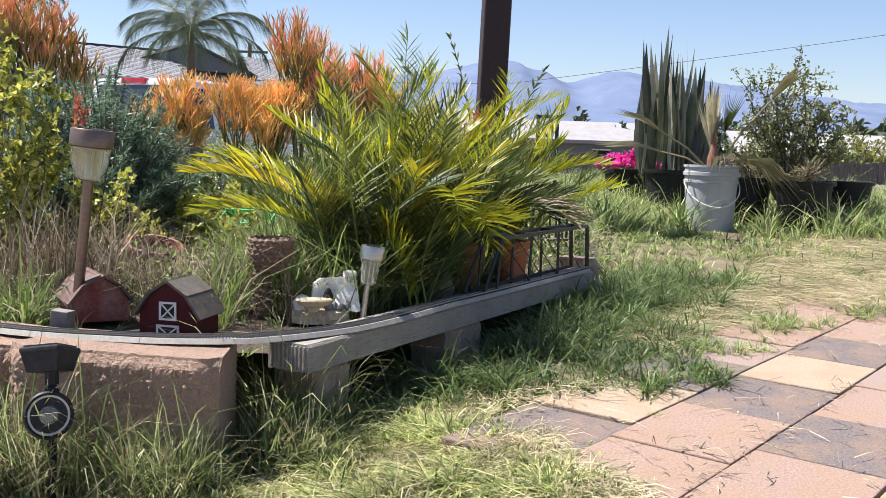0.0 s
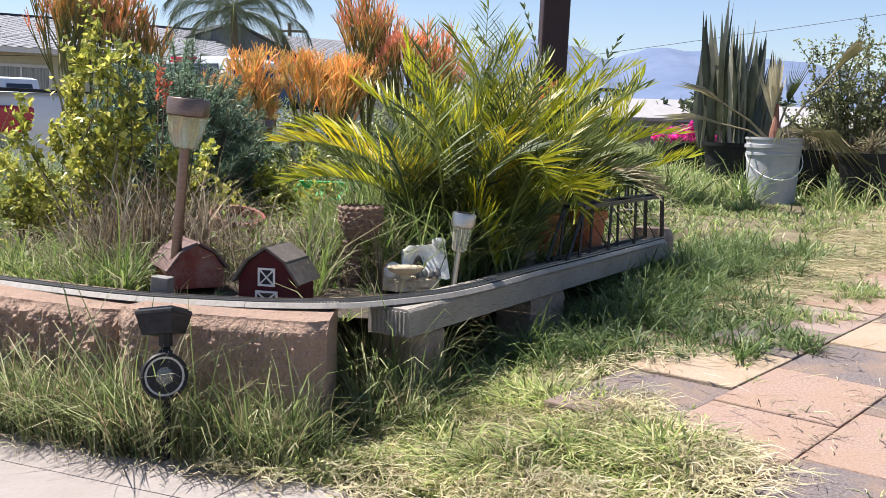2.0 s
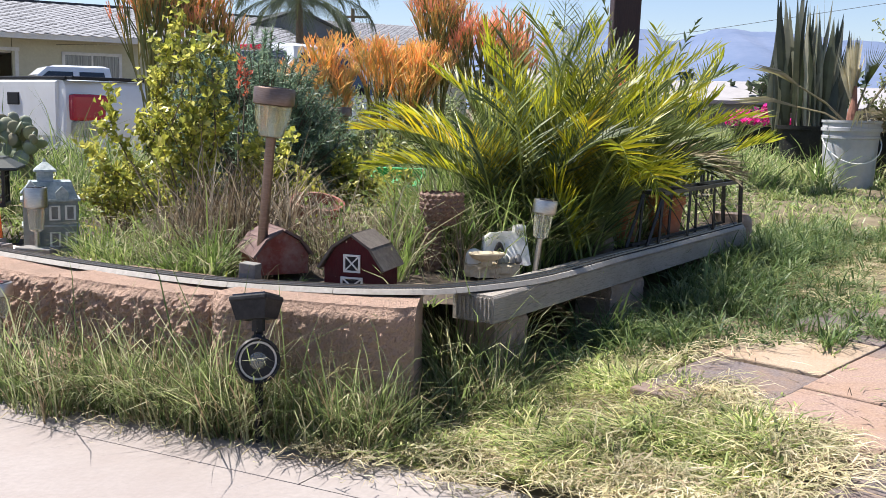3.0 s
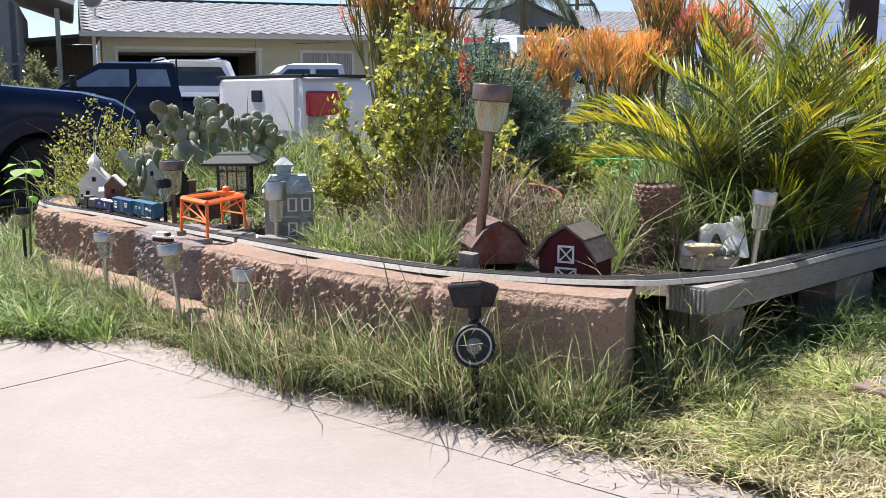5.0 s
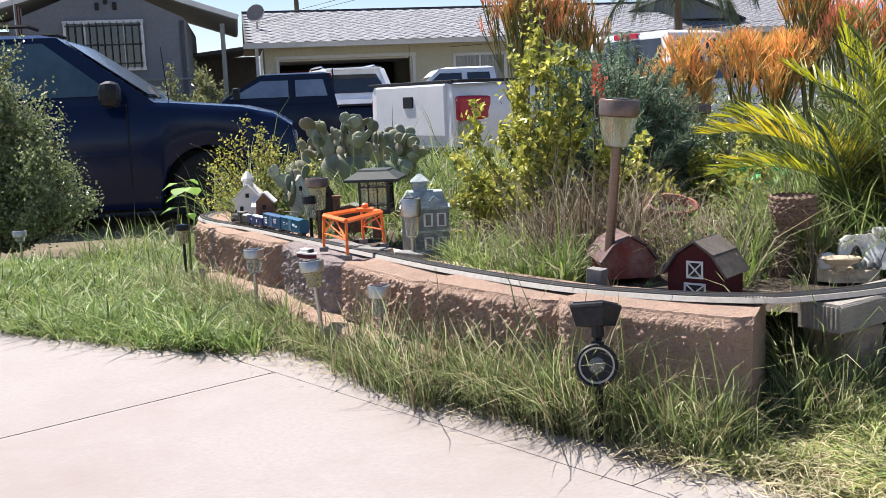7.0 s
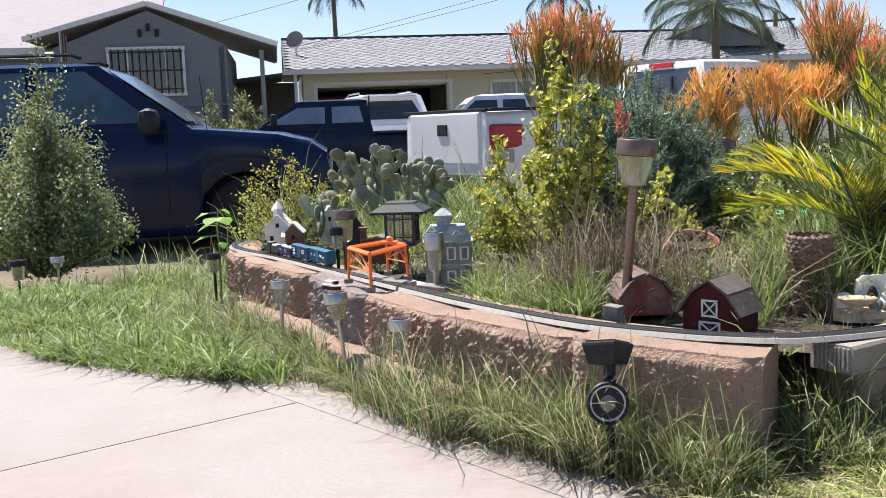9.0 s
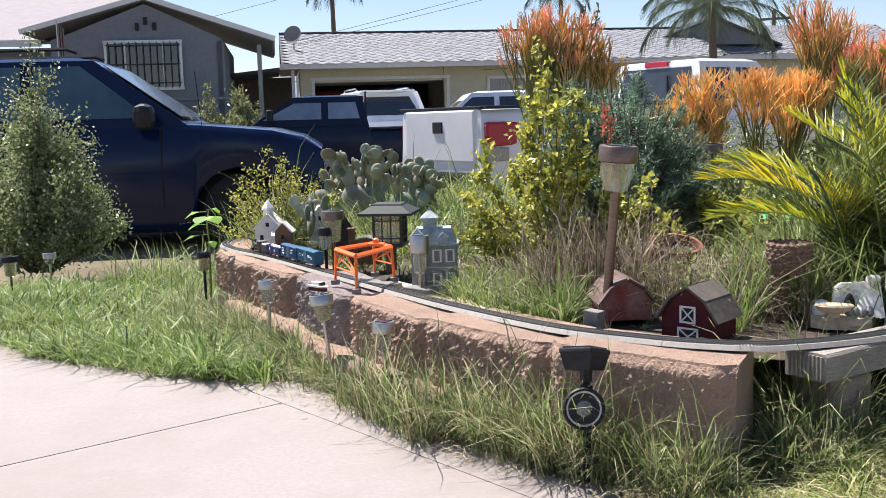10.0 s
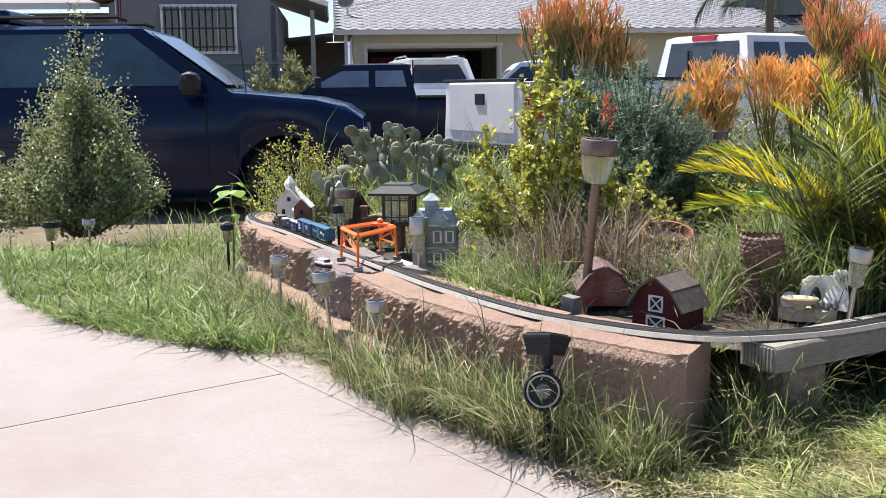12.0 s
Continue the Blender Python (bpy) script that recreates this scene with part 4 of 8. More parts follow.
def frond_mesh(base, az, el, L, sag, r, n=34, leaf=0.2, width=0.007, droop=0.35, vee=0.5):
    """Rachis points and leaflets of one feather frond."""
    pts = []
    p = Vector(base)
    a = el
    steps = 14
    twist = r.uniform(-0.35, 0.35)
    for i in range(steps + 1):
        pts.append(p.copy())
        az2 = az + twist * i / steps
        d = Vector((math.cos(az2) * math.cos(a), math.sin(az2) * math.cos(a), math.sin(a)))
        p = p + d * (L / steps)
        a -= sag / steps * (0.4 + 1.2 * i / steps)
    vs, fs = [], []
    for i in range(n):
        u = 0.16 + 0.84 * i / (n - 1)
        f = u * steps
        k = min(steps - 1, int(f))
        c = pts[k].lerp(pts[k + 1], f - k)
        d = (pts[k + 1] - pts[k]).normalized()
        side = d.cross(Vector((0, 0, 1)))
        if side.length < 0.05:
            side = Vector((1, 0, 0))
        side.normalize()
        up = side.cross(d)
        ln = leaf * (math.sin(math.pi * (0.12 + 0.8 * u)) ** 0.7) * r.uniform(0.8, 1.1)
        for sgn in (-1, 1):
            ld = (side * sgn * (1.15 - 0.5 * u) + d * (0.5 + 0.55 * u) + up * (vee * r.uniform(0.5, 1.2))).normalized()
            strip(vs, fs, c, ld, up.lerp(side * sgn, 0.35).normalized() if r.random() < 0.5 else d.cross(ld).normalized(), ln, width * r.uniform(0.7, 1.2), droop * r.uniform(0.4, 1.5))
    return pts, vs, fs


def feather_palm(name, m, fronds, label, category, seed, mats, leaf, width, n, rach=0.003, trunk=None, droop=0.35, vee=0.5, frond_name="frond"):
    r = random.Random(seed)
    palm = thing(name, m, label, category)
    if trunk:
        trunk(palm)
    for base, az, el, L, sag, mi in fronds:
        pts, vs, fs = frond_mesh(base, az, el, L, sag, r, n, leaf * r.uniform(0.85, 1.1), width, droop, vee)
        fr = part(frond_name, MB().add(vs, fs), mats[mi], palm)
        part("stalk", MB().tube(pts, [rach * (1 - 0.75 * i / len(pts)) for i in range(len(pts))], 5), M_rachis, fr)
    return palm


def date_palm():
    r = random.Random(5)
    fr = []
    plants = ((-0.24, 2.58, 20, 0.66), (-0.12, 2.68, 23, 0.74), (-0.07, 2.84, 25, 0.74), (-0.02, 2.7, 13, 0.56), (0.04, 3.14, 22, 0.72), (0.2, 3.32, 18, 0.66), (-0.06, 3.1, 20, 0.72))
    for cx, cy, n, lmax in plants:
        for i in range(n):
            az = 2.4 * i + r.uniform(-0.6, 0.6)
            t = i / n
            el = radians(87 - 42 * t + r.uniform(-10, 10))
            L = lmax * r.uniform(0.6, 1.0) * (1.0 - 0.25 * t)
            sag = 10 + 45 * r.random() + 20 * t
            if math.cos(az) > 0.25:
                el, L = max(el, radians(57)), L * 0.95
            if math.cos(az) < -0.4:
                el, L = max(el, radians(50)), L * 0.86
            # lower fronds draw more of the dark green, painting shade into the clump
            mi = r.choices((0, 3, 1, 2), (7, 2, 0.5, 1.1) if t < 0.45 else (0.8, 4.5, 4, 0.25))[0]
            fr.append(((cx + r.uniform(-0.05, 0.05), cy + r.uniform(-0.05, 0.05), 0.23 + r.uniform(0, 0.08)), az, el, L, radians(sag), mi))
    # thin upright inner leaves that fill the foot of the clump, mostly in the painted-shade green
    for i in range(44):
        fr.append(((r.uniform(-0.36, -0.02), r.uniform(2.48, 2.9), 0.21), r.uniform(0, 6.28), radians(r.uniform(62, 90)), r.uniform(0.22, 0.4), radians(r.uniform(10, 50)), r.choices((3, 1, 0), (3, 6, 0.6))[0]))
    # low fronds reaching out over the bed, and one that hangs like a fan before the pots
    fr += [((-0.22, 2.55, 0.36), radians(197), radians(44), 0.46, radians(58), 2), ((-0.22, 2.55, 0.34), radians(206), radians(36), 0.42, radians(60), 0), ((-0.22, 2.58, 0.36), radians(187), radians(52), 0.46, radians(66), 0),
           ((0.0, 2.65, 0.36), radians(268), radians(66), 0.4, radians(150), 0), ((0.02, 2.7, 0.34), radians(284), radians(60), 0.34, radians(140), 0), ((0.1, 3.2, 0.32), radians(5), radians(58), 0.5, radians(70), 0),
           ((0.06, 3.22, 0.44), radians(-8), radians(14), 0.36, radians(50), 4), ((0.1, 3.26, 0.42), radians(-30), radians(18), 0.34, radians(60), 4), ((0.0, 3.2, 0.46), radians(-20), radians(8), 0.36, radians(45), 1)]

    def trunks(p):
        for x, y, n, lmax in plants:
            part("trunk", MB().tube([(x, y, 0.19), (x + 0.005, y, 0.25), (x, y, 0.31)], [0.035, 0.04, 0.02], 9), M_twig, p)
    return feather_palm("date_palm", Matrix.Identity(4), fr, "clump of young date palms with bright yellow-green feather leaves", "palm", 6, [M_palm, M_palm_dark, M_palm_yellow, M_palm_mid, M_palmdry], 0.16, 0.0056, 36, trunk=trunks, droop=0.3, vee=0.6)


date_palm()


def fire_stick(m, height, spread, stems, seed, tall=1.0, pink=0.5):
    """Pencil bush: upright forking sticks, green below and orange at the tips."""
    r = random.Random(seed)
    out = [MB(), MB(), MB()]
    bush = thing("fire_stick_bush", m, "fire stick succulent with orange and coral pencil twigs", "succulent", "fire stick bushes")

    def twig(mb, a, b, r0, r1):
        d = (b - a).normalized()
        s = d.cross(Vector((0.31, 0.9, 0.2))).normalized()
        t = s.cross(d)
        vs = []
        for p, q in ((a, r0), (b, r1)):
            for k in range(4):
                g = 1.571 * k
                vs.append(p + (s * math.cos(g) + t * math.sin(g)) * q)
        mb.add(vs, [(0, 1, 5, 4), (1, 2, 6, 5), (2, 3, 7, 6), (3, 0, 4, 7), (4, 5, 6, 7)])

    def grow(p, d, level, rad):
        L = height * (0.34, 0.2, 0.15, 0.12, 0.085, 0.06)[level] * r.uniform(0.75, 1.2)
        e = p + d * L
        hgt = e.z / height + (0.22 if pink < 0.05 else 0)
        mb = out[0] if level < 3 or hgt < 0.64 else (out[2] if level >= 5 and hgt > 0.78 and r.random() < pink else out[1])
        if pink > 0.05 and (level == 3 or level == 4 and r.random() < 0.4):
            mb = out[0]
        twig(mb, p, e, rad, rad * (0.85 if level < 5 else 0.55))
        if level == 5:
            return
        for _ in range((3, r.choice((2, 3)), r.choice((2, 3)), r.choice((2, 3, 3)), r.choice((2, 3, 3)))[level]):
            g = (0.17 if level < 2 else (0.27 if level < 4 else 0.4)) * (1.4 if pink < 0.05 else 1)
            nd = (d + Vector((r.gauss(0, g), r.gauss(0, g), 0.4))).normalized()
            grow(e, nd, level + 1, rad * 0.85)
    for _ in range(stems):
        a = r.uniform(0, 6.283)
        q = r.random() ** 0.5 * spread
        d = Vector((math.cos(a) * q * 1.6, math.sin(a) * q * 1.6, 1.0)).normalized()
        grow(Vector((math.cos(a) * q * 0.2, math.sin(a) * q * 0.2, 0)), d, 0, 0.0062 * tall)
    tagged(part("stem_growth", out[0], M_stick, bush), kind="stuff")
    tagged(part("twig_growth", out[1], M_stick_o if pink > 0.05 else M_stick_y, bush, "orange pencil twigs"), kind="stuff")
    tagged(part("tip_growth", out[2], M_stick_p, bush, "coral-pink twig tips"), kind="stuff")
    return bush


fire_stick(pose(-1.73, 4.01, 0.2), 0.95, 0.13, 7, 1, pink=0.45)
fire_stick(pose(-1.5, 4.13, 0.2), 0.84, 0.07, 3, 8, pink=0.2)
fire_stick(pose(-1.08, 3.86, 0.2), 0.56, 0.16, 9, 2, 0.8, pink=0.02)
fire_stick(pose(-1.02, 3.9, 0.2), 0.66, 0.06, 3, 9, 0.8, pink=0.02)
fire_stick(pose(-0.78, 4.1, 0.2), 0.7, 0.2, 10, 3, 0.8, pink=0.04)
fire_stick(pose(-0.6, 4.1, 0.2), 0.9, 0.07, 4, 4, 0.8, pink=0.5)
fire_stick(pose(-0.32, 4.15, 0.2), 0.76, 0.18, 7, 5, 0.8, pink=0.75)


def leaf(mb, p, d, n, L, w):
    """One folded leaf of two triangles pairs."""
    s = d.cross(n)
    if s.length < 1e-3:
        return
    s.normalize()
    k = s.cross(d) * (w * 0.25)
    mb.add([p, p + d * (L * 0.5) + s * (w * 0.5) + k, p + d * L, p + d * (L * 0.5) - s * (w * 0.5) + k], [(0, 1, 2), (0, 2, 3)])


def rvec(r, up=0.0):
    v = Vector((r.gauss(0, 1), r.gauss(0, 1), r.gauss(0, 1) + up))
    return v.normalized()


def bush(name, m, ends, leaves, L, w, material, label, category, seed, wob=0.06, bare=0.2, stem=0.004, cluster=0.03, group="", sub=3):
    """Shrub of bent stems with side twigs; leaves crowd round the outer part of each."""
    r = random.Random(seed)
    t = thing(name, m, label, category, group)
    st, lf = MB(), MB()
    for e in ends:
        e = Vector(e)
        b = Vector((e.x * 0.12 + r.uniform(-0.02, 0.02), e.y * 0.12 + r.uniform(-0.02, 0.02), 0))
        mid = b.lerp(e, 0.5) + Vector((r.uniform(-wob, wob), r.uniform(-wob, wob), r.uniform(0, wob)))
        pts = [b.lerp(mid, 0.0), b.lerp(mid, 0.55), mid, mid.lerp(e, 0.5) + Vector((r.uniform(-wob, wob) * 0.3, r.uniform(-wob, wob) * 0.3, 0)), e]
        st.tube(pts, [stem, stem * 0.8, stem * 0.6, stem * 0.45, stem * 0.2], 4)
        paths = [pts]
        for _ in range(sub):
            k = r.choice((1, 2, 3))
            s0 = pts[k].lerp(pts[k + 1], r.random())
            s1 = s0 + rvec(r, 0.5) * e.length * r.uniform(0.12, 0.3)
            paths.append([s0, s0.lerp(s1, 0.5), s1])
            st.tube(paths[-1], [stem * 0.4, stem * 0.3, stem * 0.15], 3)
        for i in range(leaves):
            q = r.choice(paths) if r.random() < 0.75 else pts
            u = bare + (1 - bare) * r.random() if q is pts else r.random()
            f = u * (len(q) - 1)
            k = min(len(q) - 2, int(f))
            p = q[k].lerp(q[k + 1], f - k) + rvec(r) * cluster * r.random()
            leaf(lf, p, rvec(r, 0.5), rvec(r, 1.2), L * r.uniform(0.6, 1.25), w * r.uniform(0.6, 1.2))
    tagged(part("branchwork", st, M_twig, t), kind="stuff")
    tagged(part("foliage", lf, material, t), kind="stuff")
    return t


def dome(n, rx, ry, z0, z1, seed, power=0.6):
    r = random.Random(seed)
    out = []
    for _ in range(n):
        a = r.uniform(0, 6.283)
        q = r.random() ** power
        z = z1 * (1 - 0.75 * q * q) * r.uniform(0.65, 1.05)
        out.append((rx * q * math.cos(a), ry * q * math.sin(a), max(z0, z)))
    return out


# yellow-green climbing shrub behind the tall path light
bush("climbing_shrub", pose(-1.14, 2.72, 0.21), [(-0.02, 0, 0.62), (0.04, 0.03, 0.56), (-0.08, 0.05, 0.55), (0.08, 0, 0.45), (-0.14, 0, 0.46), (0.0, -0.03, 0.5), (0.14, 0.0, 0.36), (-0.22, -0.04, 0.36), (-0.3, -0.03, 0.27), (0.2, 0.0, 0.3), (-0.12, 0.08, 0.5), (0.05, -0.05, 0.34), (0.26, 0.05, 0.25), (-0.2, 0.1, 0.3), (0.02, 0.1, 0.42)], 230, 0.023, 0.019, M_yleaf, "straggling shrub with small round yellow-green leaves", "shrub", 21, bare=0.22, cluster=0.035)
bush("low_shrub", pose(-0.95, 3.6, 0.2), dome(30, 0.34, 0.16, 0.1, 0.4, 16), 120, 0.028, 0.018, M_shrubleaf, "olive shrub below the fire sticks", "shrub", 26)
bush("low_shrub", pose(-0.55, 3.55, 0.2), dome(22, 0.3, 0.16, 0.1, 0.34, 17), 110, 0.026, 0.016, M_shrubleaf, "olive shrub behind the palms", "shrub", 28)
bush("low_shrub", pose(-0.78, 3.3, 0.2), dome(18, 0.26, 0.16, 0.08, 0.3, 14), 110, 0.024, 0.018, M_yleaf, "low yellow-green shrub below the fire sticks", "shrub", 23)
bush("low_shrub", pose(-0.95, 2.95, 0.2), dome(12, 0.16, 0.14, 0.08, 0.28, 15), 100, 0.022, 0.017, M_yleaf, "low yellow-green shrub below the needle shrub", "shrub", 24)
bush("low_shrub", pose(-1.45, 2.95, 0.2), dome(12, 0.25, 0.2, 0.06, 0.26, 4), 120, 0.02, 0.014, M_yleaf, "low yellow-green shrub among the weeds", "shrub", 22)


bush("back_shrub", pose(-1.02, 4.75, 0.1), dome(46, 0.42, 0.25, 0.15, 0.62, 28), 120, 0.03, 0.012, M_shrubleaf, "olive shrub filling the back of the bed", "shrub", 29, wob=0.1, cluster=0.06)
bush("back_shrub", pose(-0.62, 4.6, 0.1), dome(44, 0.5, 0.25, 0.15, 0.68, 24), 120, 0.03, 0.012, M_shrubleaf, "olive shrub filling the back of the bed", "shrub", 25, wob=0.1, cluster=0.05)
bush("back_shrub", pose(0.15, 4.75, 0.1), dome(26, 0.45, 0.25, 0.1, 0.5, 26), 90, 0.03, 0.012, M_shrubleaf, "olive shrub filling the back of the bed", "shrub", 27, wob=0.1, cluster=0.05)


def spruce(m, rx, h, n, seed):
    """Dense shrub of needle-clad shoots."""
    r = random.Random(seed)
    t = thing("needle_shrub", m, "dense blue-green needle-leaved shrub", "shrub")
    st, nd = MB(), MB()
    for i in range(n):
        a = r.uniform(0, 6.283)
        q = r.random() ** 0.5
        e = Vector((rx * q * math.cos(a), rx * q * math.sin(a), h * (1 - 0.55 * q * q) * r.uniform(0.35, 1.0)))
        d = (Vector((e.x, e.y, e.z * 0.4 + 0.12))).normalized()
        s = e - d * 0.12
        st.tube([Vector((e.x * 0.2, e.y * 0.2, e.z * 0.3)), s, e], [0.004, 0.003, 0.0015], 3)
        for k in range(46):
            u = k / 46
            p = s.lerp(e, u)
            nv = (rvec(r) + d * 0.7).normalized()
            L = 0.03 * r.uniform(0.7, 1.2)
            sd = nv.cross(rvec(r)).normalized() * 0.0024
            nd.add([p - sd, p + sd, p + nv * L], [(0, 1, 2)])
    tagged(part("branchwork", st, M_twig, t), kind="stuff")
    tagged(part("needle_foliage", nd, M_spruce, t), kind="stuff")


spruce(pose(-1.1, 3.32, 0.2), 0.31, 0.66, 820, 3)
spruce(pose(-1.27, 3.25, 0.25), 0.15, 0.64, 240, 4)


def prickly_pear(m, pads, seed, stem=0.15):
    r = random.Random(seed)
    t = thing("prickly_pear", m, "prickly pear cactus with pale grey-green pads", "cactus", "prickly pears")
    placed = []

    def pad(base, d, face, L):
        mb = MB()
        n, k = 12, 7
        s = d.cross(face).normalized()
        f = s.cross(d)
        vs, fs = [], []
        for j in range(k + 1):
            th = math.pi * j / k
            rad = math.sin(th)
            hgt = (1 - math.cos(th)) * 0.5
            wd = rad * (0.42 + 0.1 * hgt) * L
            for i in range(n):
                ph = 2 * math.pi * i / n
                vs.append(base + d * (hgt * L) + s * (math.cos(ph) * wd) + f * (math.sin(ph) * wd * 0.3))
        for j in range(k):
            for i in range(n):
                a, b = j * n + i, j * n + (i + 1) % n
                fs.append((a, b, b + n, a + n))
        part("pad", mb.add(vs, fs), M_pear, t, smooth=True)
        return base, d, s, f, L
    stack = []
    for _ in range(3):
        stack.append(pad(Vector((r.uniform(-0.06, 0.06), r.uniform(-0.06, 0.06), 0.0)), (Vector((0, 0, 1)) + rvec(r) * 0.3).normalized(), rvec(r), stem))
    n = 3
    while n < pads and stack:
        b, d, s, f, L = stack.pop(0)
        for _ in range(r.choice((2, 2, 3))):
            a = r.uniform(-1.1, 1.1)
            e = b + d * (L * (0.5 + 0.45 * math.cos(a))) + s * (0.38 * L * math.sin(a))
            nd = (d * math.cos(a) + s * math.sin(a) + Vector((0, 0, 0.5)) + rvec(r) * 0.7).normalized()
            stack.append(pad(e, nd, (f + rvec(r) * 0.8), max(0.052, min(0.068, L * 0.9)) * r.uniform(0.8, 1.15)))
            n += 1


prickly_pear(pose(-2.56, 3.79, 0.22), 66, 2, 0.21)
prickly_pear(pose(-2.74, 3.86, 0.2), 36, 5, 0.2)
prickly_pear(pose(-2.2, 3.75, 0.2), 70, 1, 0.21)
prickly_pear(pose(-2.5, 3.4, 0.22), 12, 3, 0.12)
bush("small_shrub", pose(-2.72, 3.45, 0.15), dome(26, 0.34, 0.26, 0.12, 0.5, 7), 90, 0.016, 0.010, M_yleaf, "wispy small-leaved yellow-green shrub", "shrub", 31)
bush("driveway_shrub", pose(-5.15, 4.15, -0.15), [(0.03, 0, 1.22), (0.0, 0.03, 1.12), (0.06, 0.03, 1.0), (-0.05, 0.05, 0.95), (0.1, 0, 0.95), (0.02, -0.05, 1.05)] + dome(84, 0.54, 0.45, 0.12, 1.0, 8, 0.5), 560, 0.026, 0.017, M_shrubleaf, "upright dense shrub with small glossy leaves beside the driveway", "shrub", 32, wob=0.1, bare=0.3, stem=0.012, cluster=0.1, sub=4)
bush("driveway_shrub", pose(-5.9, 3.95, -0.2), dome(30, 0.5, 0.5, 0.15, 0.7, 9, 0.5), 260, 0.034, 0.018, M_shrubleaf, "rounded dense shrub with small glossy leaves", "shrub", 33, wob=0.1, bare=0.3, stem=0.012, cluster=0.1)


M_weedleaf = leafy("fresh_weed_leaf", [(0.16, 0.3, 0.05), (0.24, 0.4, 0.07)], 0.5, 0.5, "object")


def broad_weed(m):
    t = thing("broadleaf_weed", m, "tall broad-leaved green weed behind the wall", "weed")
    part("stem", MB().tube([(0, 0, -0.16), (0.01, 0, 0.1), (0.0, 0, 0.2), (0.005, 0.01, 0.27)], [0.006, 0.005, 0.004, 0.003], 5), M_rachis, t)
    r = random.Random(3)
    for z, az, L in ((0.25, -0.4, 0.09), (0.27, 3.9, 0.075), (0.25, -1.3, 0.08), (0.21, 3.5, 0.07), (0.16, 3.7, 0.095), (0.28, 1.4, 0.05), (0.13, -0.5, 0.05)):
        mb = MB()
        d = Vector((math.cos(az), math.sin(az), -0.15)).normalized()
        s = Vector((-math.sin(az), math.cos(az), 0))
        b = Vector((0.003, 0, z)) + d * 0.03
        vs = [b, b + d * L * 0.3 + s * L * 0.5, b + d * L * 0.65 + s * L * 0.42 - Vector((0, 0, 0.006)), b + d * L - Vector((0, 0, 0.02)), b + d * L * 0.65 - s * L * 0.42 - Vector((0, 0, 0.006)), b + d * L * 0.3 - s * L * 0.5, b + d * L * 0.5 + Vector((0, 0, 0.008))]
        mb.add(vs, [(0, 1, 6), (1, 2, 6), (2, 3, 6), (3, 4, 6), (4, 5, 6), (5, 0, 6)])
        lf = part("leaf", mb, M_weedleaf, t)
        part("leaf_stalk", MB().tube([(0.003, 0, z - 0.005), b], 0.0015, 4), M_rachis, lf)


broad_weed(pose(-2.78, 3.02, 0.14) @ Matrix.Scale(0.85, 4))
bush("red_flower_stem", pose(-1.08, 2.98, 0.24), [(0, 0, 0.5), (0.02, 0.01, 0.46)], 40, 0.02, 0.007, M_redleaf, "dry reddish flower spike", "flower", 41, bare=0.8, cluster=0.012, wob=0.01, sub=0)
# dry brush round the feet of the shrubs
def p_dry(r):
    cx, cy, sp = r.choice(((-0.98, 2.5, 0.11), (-0.92, 2.62, 0.1), (-0.62, 2.42, 0.13), (-0.45, 2.55, 0.12), (-1.1, 2.75, 0.14)))
    x, y = cx + r.gauss(0, sp), cy + r.gauss(0, sp)
    if not inside(BEDPOLY, x, y) or near_track(x, y) < 0.12:
        return None
    return x, y, bed_top(x, y), 1.0


stuff("dry_brush", *blades(2600, p_dry, 0.19, 0.0024, 0.9, 77), M_drybed, "tangle of dead brown stems", "dead stems")


def p_stalk(r):
    x, y = -0.97 + r.gauss(0, 0.09), 2.5 + r.gauss(0, 0.06)
    return x, y, bed_top(x, y), 1.0


stuff("dry_stalks", *blades(700, p_stalk, 0.27, 0.0036, 0.6, 76, 0.5, 4), M_drybed, "upright dead brown stalks round the tall path light", "dead stems")


def small_leaves(n, place, height, size, seed):
    """Little leaves in loose sprays close above the ground."""
    r = random.Random(seed)
    mb = MB()
    made = 0
    while made < n:
        p = place(r)
        if p is None:
            continue
        x, y, z, hs = p
        top = Vector((x + r.gauss(0, 0.03), y + r.gauss(0, 0.03), z + height * hs * r.uniform(0.4, 1.1)))
        for _ in range(9):
            q = Vector((x, y, z)).lerp(top, r.uniform(0.3, 1)) + rvec(r) * 0.018
            leaf(mb, q, rvec(r, 0.4), rvec(r, 1.2), size * r.uniform(0.6, 1.3), size * r.uniform(0.4, 0.7))
            made += 1
    return mb.v, mb.f


stuff("bed_leaves", *small_leaves(9000, p_bed, 0.15, 0.02, 75), M_weed, "small green leaves of weeds filling the bed", "weeds")
stuff("bed_yellow_leaves", *small_leaves(3000, p_bed, 0.16, 0.018, 74), M_yleaf, "small yellow-green leaves among the weeds", "weeds")


def p_palmweeds(r):
    x, y = r.uniform(-0.5, 0.45), r.uniform(2.2, 3.3)
    if not inside(BEDPOLY, x, y) or near_track(x, y) < 0.16:
        return None
    for ox, oy, rr in ORNAMENTS:
        if abs(x - ox) < rr * 1.1 and oy - 0.3 < y < oy + rr:
            return None
    if x > -0.02 and y > 2.7 and r.random() < 0.7:
        return None
    return x, y, bed_top(x, y), 1.0


stuff("palm_undergrowth", *blades(8500, p_palmweeds, 0.25, 0.0036, 0.9, 78), M_weed, "grass growing up under the palms", "grass")


